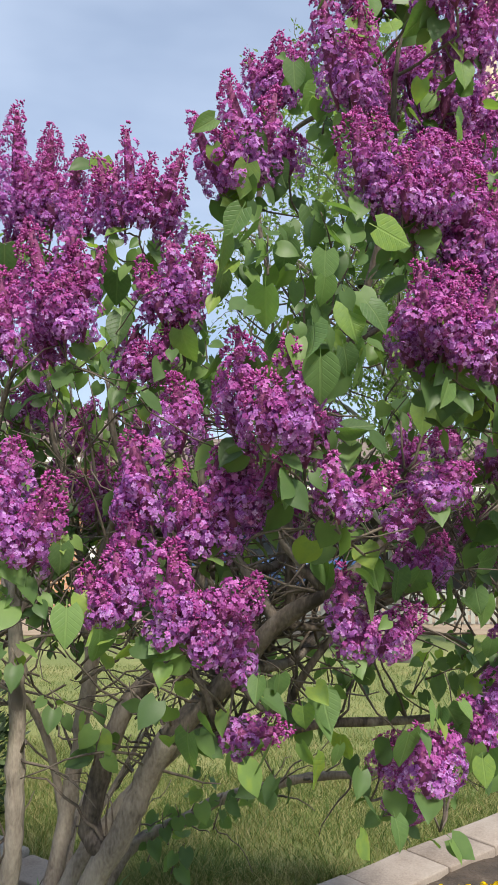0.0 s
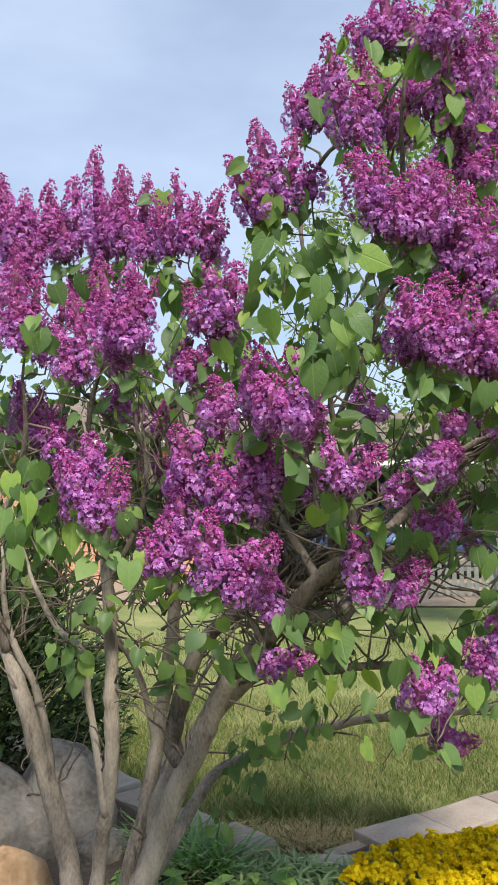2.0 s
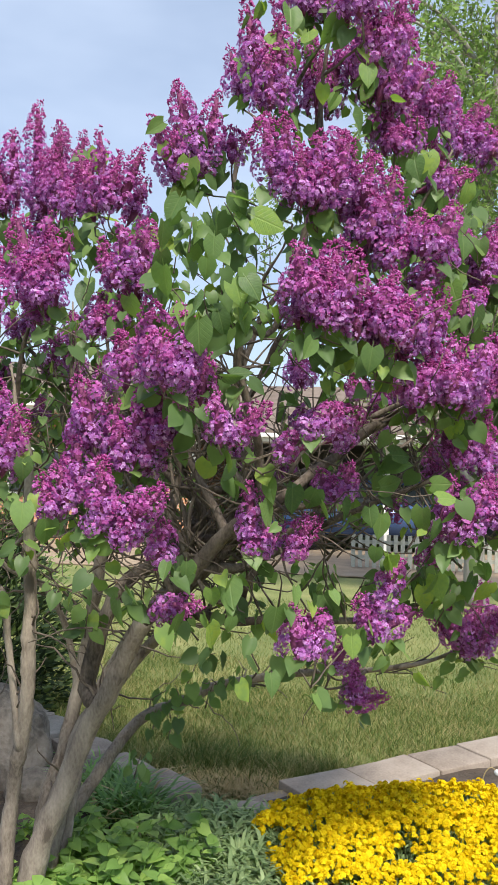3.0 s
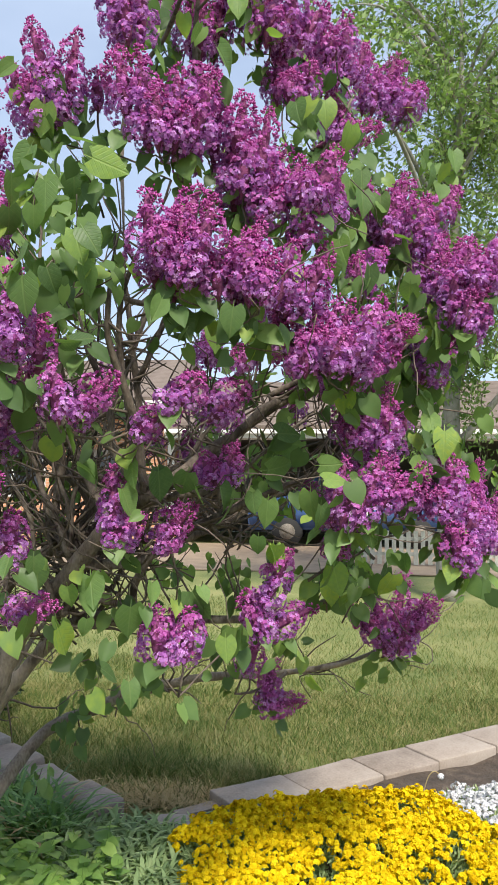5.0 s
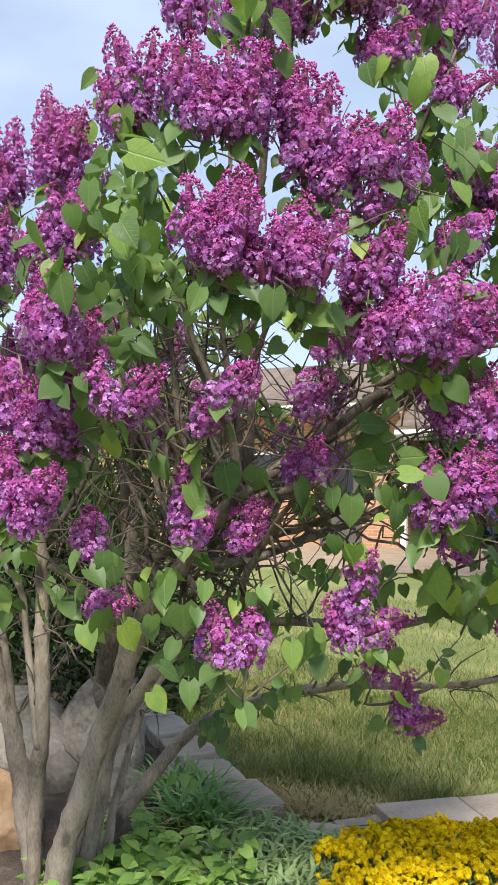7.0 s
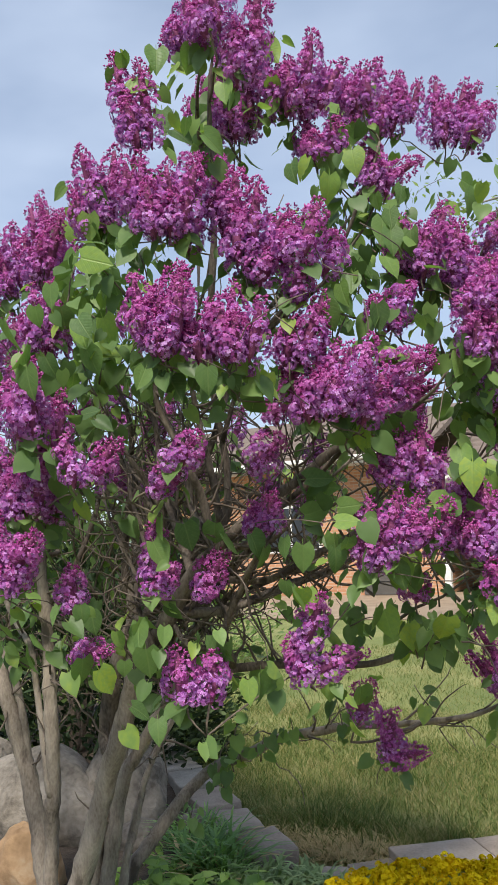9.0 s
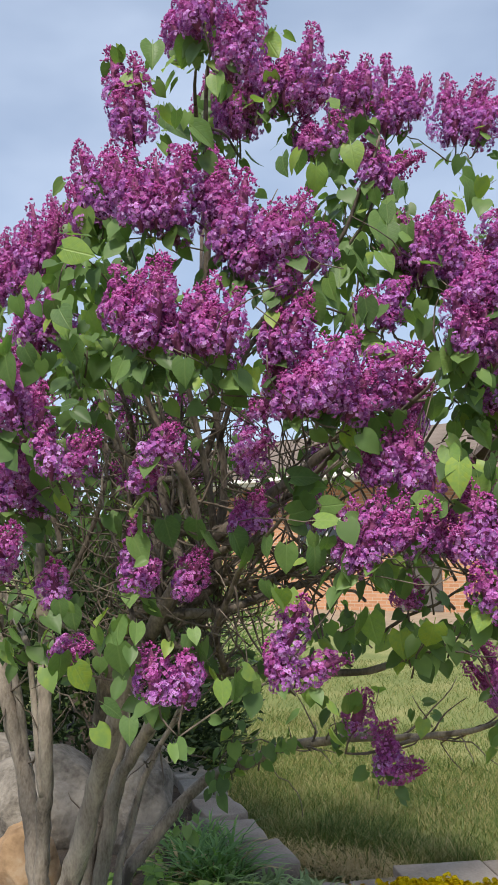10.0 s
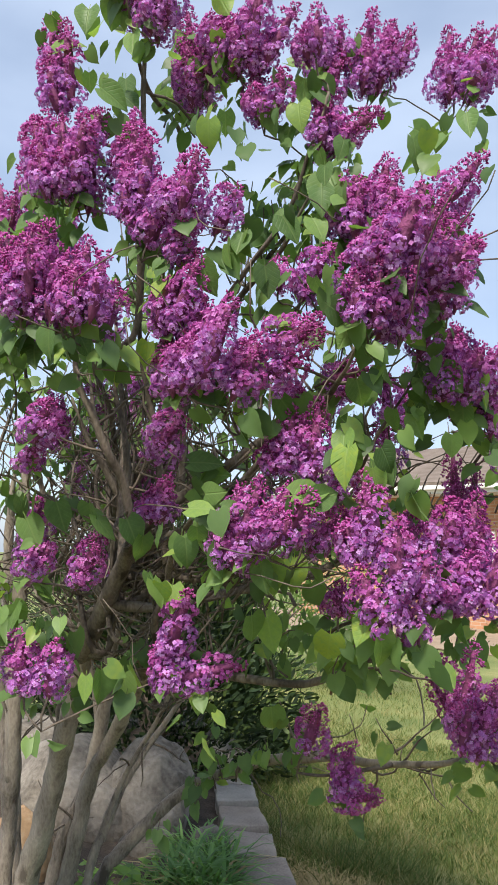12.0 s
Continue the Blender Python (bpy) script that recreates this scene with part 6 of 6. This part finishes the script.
# ---- beyond the lawn ----
def shrub(name, label, x, y, size, mat, seed, n=26000):
    rng = np.random.default_rng(seed)
    ob = thing(name, None, label, "shrub", pose(x, y, 0))
    limbs = []
    for k in range(14):
        a = rng.uniform(0, 2 * np.pi)
        e = np.array((math.cos(a) * 0.6, math.sin(a) * 0.4, rng.uniform(0.5, 1.2)))
        limbs.append(tube(bend([(0, 0, 0), e * (0.4, 0.4, 0.6), e], 0.1), np.linspace(0.03, 0.006, len(bend([(0, 0, 0), e * (0.4, 0.4, 0.6), e], 0.1))), 6))
    v, f = join(limbs)
    part("brushwood", mesh_np("brushwood", v, f, [TWIG]), ob, kind="stuff")
    q = unit(rng.normal(0, 1, (n, 3)))
    q[:, 2] = np.abs(q[:, 2])
    lump = np.array([noise.noise((a * 2.4, b * 2.4, c * 2.4)) for a, b, c in q])
    r = rng.uniform(0.55, 1.0, n) ** 0.6 * (1 + 0.35 * lump)
    c = q * r[:, None] * size + (0, 0, 0.05)
    d = unit(q + rng.normal(0, 0.5, (n, 3)) + (0, 0, 0.3))
    x, y = frames_for(d, rng)
    s = rng.uniform(0.035, 0.08, (n, 1))
    v, f = stamp([(-0.1, 0, 0), (0.1, 0, 0), (0.16, 0.5, 0.05), (-0.16, 0.5, 0.05), (0, 1, 0)], [(0, 1, 2), (0, 2, 3), (3, 2, 4)], c, x * s, d * s, y * s)
    part("sprays", mesh_np("sprays", v, f, [mat]), ob, kind="stuff", label="dense needle sprays")


def tree():
    rng = np.random.default_rng(71)
    ob = thing("lawn_tree", None, "pale-barked tree with fresh green hanging foliage on the lawn", "tree", pose(1.85, 9.45, -0.03))
    limbs = [np.array(bend([(0, 0, 0, 0.15), (-0.02, 0, 0.6, 0.12), (0.0, 0, 1.3, 0.115), (0.02, 0, 1.8, 0.12), (0.05, 0.05, 2.6, 0.09), (0.1, 0.2, 4.2, 0.07), (0.2, 0.2, 6.5, 0.035), (0.2, 0.3, 8.3, 0.012)], 0.15))]
    starts = [((-0.02, 0, 1.45), (-0.5, 0.1, 2.1), (-1.1, 0, 3.4), (-1.9, 0.0, 5.0), 0.06), ((0.02, 0, 1.75), (0.5, 0.1, 2.3), (1.3, 0.1, 3.3), (2.2, 0.3, 4.4), 0.055)]
    for k in range(22):
        z = rng.uniform(2.2, 6.8)
        a = rng.uniform(0, 2 * np.pi)
        l = rng.uniform(1.3, 2.9) * (1.1 - 0.06 * z)
        starts.append(((0.08, 0.1, z), (math.cos(a) * l * 0.35, math.sin(a) * l * 0.35, z + 0.5 * l), (math.cos(a) * l * 0.75, math.sin(a) * l * 0.75, z + 0.75 * l), (math.cos(a) * l * 1.1, math.sin(a) * l * 1.1, z + 0.7 * l), 0.035))
    for *p, r in starts:
        b = bend([(*q, r * k) for q, k in zip(p, (1, 0.75, 0.45, 0.12))], 0.2)
        limbs.append(b)
    v, f = tube(limbs[0][:, :3], np.maximum(limbs[0][:, 3], 0.008), 14, 0.04, rng)
    part("trunk", mesh_np("trunk", v, f, [TREEBARK], smooth=True), ob, label="smooth pale grey trunk")
    for b in limbs[1:]:
        v, f = tube(b[:, :3], np.maximum(b[:, 3], 0.004), 8, 0.04, rng)
        part("limb", mesh_np("limb", v, f, [TREEBARK], smooth=True), ob)
    # hanging sprays of leaves along the limbs
    seeds = np.concatenate([b[len(b) // 4:, :3] for b in limbs])
    sprays, twig = [], []
    for _ in range(900):
        s = seeds[rng.integers(len(seeds))] + rng.normal(0, 0.3, 3)
        d = unit(np.array((rng.normal(0, 0.5), rng.normal(0, 0.5), rng.uniform(-0.8, 0.4))))
        q = s.copy()
        for _ in range(rng.integers(5, 12)):
            d = unit(d + rng.normal(0, 0.2, 3) + (0, 0, -0.16))
            e = q + d * 0.09
            twig.append(np.stack([q, e]))
            q = e
            if q[2] < 1.7:
                break
            for _ in range(4):
                sprays.append(q + rng.normal(0, 0.045, 3))
    c = np.array(sprays)
    n = len(c)
    nrm = unit(rng.normal(0, 1, (n, 3)) + (0, -0.2, 0.3))
    x, y = frames_for(nrm, rng)
    s = rng.uniform(0.05, 0.1, (n, 1))
    v, f = stamp([(0, 0, 0), (0.25, 0.45, 0.06), (0, 1.1, 0), (-0.25, 0.45, 0.06)], [(0, 1, 2), (0, 2, 3)], c, x * s, y * s, nrm * s)
    part("crown", mesh_np("crown", v, f, [TREELEAF]), ob, kind="stuff", label="loose hanging sprays of fresh green leaves")
    t = np.array(twig)
    d = t[:, 1] - t[:, 0]
    x, y = frames_for(unit(d), rng)
    v, f = stamp([(1, 0, 0), (-0.5, 0, 0.87), (-0.5, 0, -0.87), (0.9, 1, 0), (-0.45, 1, 0.8), (-0.45, 1, -0.8)], [(0, 1, 4), (0, 4, 3), (1, 2, 5), (1, 5, 4), (2, 0, 3), (2, 3, 5)], t[:, 0], x * 0.004, d, y * 0.004)
    part("brushwood", mesh_np("brushwood", v, f, [TWIG]), ob, kind="stuff")


shrub("juniper_shrub", "dark spreading juniper shrub behind the boulders", -2.2, 3.9, (0.95, 0.65, 1.4), NEEDLE, 61, 19000)
shrub("garden_shrub", "yellow-green twiggy shrub at the lawn's far edge", -4.3, 7.2, (1.6, 0.9, 1.7), TREELEAF, 62, 10000)
shrub("garden_shrub", "dense green shrub at the lawn's far edge", -7.6, 7.6, (2.2, 1.0, 2.0), NEEDLE, 63, 9000)
tree()
v, f = tube([(0, 0, 0), (0, 0, 4), (0, 0, 9.5)], (0.17, 0.155, 0.125), 18)
thing("utility_pole", mesh_np("utility_pole", v, f, [POLE], smooth=True), "bare pale wooden utility pole", "pole", pose(3.42, 10.2, -0.05))


# ---- the house across the lawn ----
ROOF = surface("shingle", [(0.3, (0.10, 0.075, 0.06)), (0.6, (0.19, 0.15, 0.125)), (0.8, (0.26, 0.21, 0.18))], 3, 6, 0.95, 0.5, 40, (1, 1, 6))
PAINT = surface("white_paint", [(0.3, (0.62, 0.62, 0.6)), (0.7, (0.80, 0.80, 0.78))], 4, 4, 0.6, 0.1, 30)
DARK = surface("dark_siding", [(0.3, (0.06, 0.055, 0.05)), (0.7, (0.12, 0.11, 0.10))], 3, 4, 0.8, 0.2, 30)
GLASS = surface("dark_glass", [(0.0, (0.02, 0.025, 0.03)), (1.0, (0.03, 0.035, 0.045))], 1, 1, 0.08, 0.0, 3)
CARBLUE = surface("blue_car_paint", [(0.0, (0.05, 0.10, 0.24)), (1.0, (0.07, 0.13, 0.29))], 2, 2, 0.25, 0.0, 20, metal=0.3)
RUBBER = surface("rubber", [(0.0, (0.012, 0.012, 0.012)), (1.0, (0.03, 0.03, 0.03))], 5, 2, 0.9, 0.1, 30)
FENCE = surface("fence_wood", [(0.3, (0.28, 0.29, 0.25)), (0.7, (0.42, 0.43, 0.38))], 5, 4, 0.8, 0.2, 40)
DIRT = surface("dry_ground", [(0.3, (0.22, 0.16, 0.11)), (0.7, (0.36, 0.28, 0.20))], 3, 6, 0.95, 0.3, 40)
brick_m, bn, bl = material("brick_wall")
bt, btc, bmp = bn.new("ShaderNodeTexBrick"), bn.new("ShaderNodeTexCoord"), bn.new("ShaderNodeMapping")
bmp.inputs["Rotation"].default_value = (radians(90), 0, 0)
bt.inputs["Color1"].default_value, bt.inputs["Color2"].default_value, bt.inputs["Mortar"].default_value = (0.40, 0.19, 0.1, 1), (0.5, 0.26, 0.145, 1), (0.45, 0.36, 0.28, 1)
bt.inputs["Scale"].default_value, bt.inputs["Mortar Size"].default_value = 1.0, 0.007
bt.inputs["Brick Width"].default_value, bt.inputs["Row Height"].default_value = 0.22, 0.075
bp_, bo = bn.new("ShaderNodeBsdfPrincipled"), bn.new("ShaderNodeOutputMaterial")
bp_.inputs["Roughness"].default_value = 0.9
bl.new(btc.outputs["Object"], bmp.inputs["Vector"])
bl.new(bmp.outputs["Vector"], bt.inputs["Vector"])
bl.new(bt.outputs["Color"], bp_.inputs["Base Color"])
bl.new(bp_.outputs["BSDF"], bo.inputs["Surface"])


def box(name, parent, size, x, y, z, mat, label="", bevel=0.0, turn=0.0):
    return part(name, bm_mesh(name, block(size, bevel), mat), parent, pose(x, y, z, 0, 0, turn), label)


def house():
    ob = thing("house", None, "single-storey brick house with brown shingle roof and carport", "house", pose(0, 16.6, 0))
    box("wall", ob, (8.2, 0.25, 3.0), -7.4, 0.12, 0, brick_m, "orange-brown brick wall")
    box("wall", ob, (0.25, 6.0, 3.0), -3.42, 3.2, 0, brick_m, "orange-brown brick end wall")
    box("back_wall", ob, (11.0, 0.2, 2.4), 2.2, 5.6, 0, DARK, "dark wall at the back of the carport")
    for x in (-3.2, 1.0, 5.6):
        box("post", ob, (0.14, 0.14, 2.3), x, 0.0, 0, PAINT, "white carport post", 0.01)
    box("ceiling", ob, (11.0, 6.0, 0.05), 2.2, 2.7, 2.36, DARK)
    # the house's own roof stands higher than the carport's
    for x0, x1, h in ((-12.0, -3.25, 0.48), (-3.2, 8.0, -0.12)):
        w, m = x1 - x0, (x0 + x1) / 2
        box("fascia", ob, (w, 0.05, 0.2), m, -0.62, 2.42 + h, PAINT, "white eaves fascia")
        box("gutter", ob, (w, 0.11, 0.1), m, -0.7, 2.5 + h, PAINT, "white gutter", 0.02)
        box("soffit", ob, (w, 0.7, 0.03), m, -0.3, 2.42 + h, PAINT)
        bm = bmesh.new()
        prof = [(-0.72, 2.56), (3.0, 3.95), (6.8, 2.56), (6.8, 2.66), (3.0, 4.07), (-0.72, 2.66)]
        rows = [[bm.verts.new((x, p, q + h)) for p, q in prof] for x in (x0, x1)]
        for k in range(6):
            bm.faces.new((rows[0][k], rows[0][(k + 1) % 6], rows[1][(k + 1) % 6], rows[1][k]))
        bm.faces.new(rows[0])
        bm.faces.new(rows[1][::-1])
        part("roof", bm_mesh("roof", bm, ROOF), ob, label="brown shingle roof")
        for k in range(9):
            t = (k + 0.5) / 9
            box("shingle_course", ob, (w, 0.42, 0.012), m, -0.72 + 3.72 * t, 2.665 + h + 1.4 * t, ROOF).rotation_euler = (math.atan2(1.41, 3.72) + 0.02, 0, 0)
    win = part("window", bm_mesh("window", block((1.5, 0.1, 1.1), 0.0), PAINT), ob, pose(-6.8, -0.03, 1.0), "white-framed window")
    part("pane", bm_mesh("pane", block((0.66, 0.04, 0.96), 0.0), GLASS), win, pose(-0.36, -0.05, 0.07))
    part("pane", bm_mesh("pane", block((0.66, 0.04, 0.96), 0.0), GLASS), win, pose(0.36, -0.05, 0.07))
    door = part("door", bm_mesh("door", block((0.95, 0.08, 2.05), 0.0), DARK), ob, pose(-4.6, -0.03, 0.02), "dark door")
    part("pane", bm_mesh("pane", block((0.6, 0.04, 0.9), 0.0), GLASS), door, pose(0, -0.04, 1.0))


def car():
    ob = thing("car", None, "dark blue car parked under the carport", "car", pose(0.75, 17.6, 0))
    bm = bmesh.new()
    side = [(-2.25, 0.35), (-2.28, 0.8), (-2.1, 0.98), (-1.35, 1.05), (-0.75, 1.55), (1.2, 1.6), (1.95, 1.1), (2.25, 1.02), (2.28, 0.4)]
    a = [bm.verts.new((x, -0.88 + (0.12 if z > 1.2 else 0), z)) for x, z in side]
    b = [bm.verts.new((x, 0.88 - (0.12 if z > 1.2 else 0), z)) for x, z in side]
    n = len(side)
    for k in range(n):
        bm.faces.new((a[k], a[(k + 1) % n], b[(k + 1) % n], b[k]))
    bm.faces.new(a[::-1])
    bm.faces.new(b)
    bmesh.ops.bevel(bm, geom=list(bm.edges), offset=0.06, segments=3, affect="EDGES")
    part("body", bm_mesh("body", bm, CARBLUE, True), ob)
    for x0, x1 in ((-0.95, 0.1), (0.2, 1.3)):
        bm = bmesh.new()
        q = [bm.verts.new(c) for c in ((x0 - 0.12 if x0 < 0 else x0, -0.885, 1.08), (x1 + (0.25 if x1 > 1 else 0), -0.885, 1.08), (x1, -0.79, 1.48), (x0 + (0.25 if x0 < 0 else 0), -0.79, 1.48))]
        r = bmesh.ops.extrude_face_region(bm, geom=[bm.faces.new(q)])
        bmesh.ops.translate(bm, vec=(0, -0.012, 0), verts=[e for e in r["geom"] if isinstance(e, bmesh.types.BMVert)])
        part("window", bm_mesh("window", bm, GLASS), ob)
    for x in (-1.4, 1.4):
        for y in (-0.8, 0.8):
            bm = bmesh.new()
            bmesh.ops.create_cone(bm, cap_ends=True, segments=24, radius1=0.33, radius2=0.33, depth=0.2)
            bmesh.ops.bevel(bm, geom=list(bm.edges), offset=0.03, segments=2, affect="EDGES")
            w = part("wheel", bm_mesh("tyre", bm, RUBBER, True), ob, pose(x, y, 0.33, 90, 0, 0))
            bm = bmesh.new()
            bmesh.ops.create_cone(bm, cap_ends=True, segments=18, radius1=0.2, radius2=0.17, depth=0.22)
            part("rim", bm_mesh("rim", bm, STONE, True), w)


def fence():
    ob = thing("picket_fence", None, "low weathered grey picket fence before the carport", "fence", pose(2.9, 13.2, 0))
    for z in (0.16, 0.42):
        box("rail", ob, (5.2, 0.03, 0.06), 0, 0.03, z, FENCE)
    for k in range(44):
        box("picket", ob, (0.07, 0.018, 0.56), -2.55 + k * 0.119, 0.0, 0.02, FENCE)


house()
car()
fence()
box_ = thing("driveway", bm_mesh("driveway", block((26, 5.5, 0.012), 0), DIRT), "bare dry tan ground before the house", "ground", pose(0, 14.6, -0.008), kind="structure")
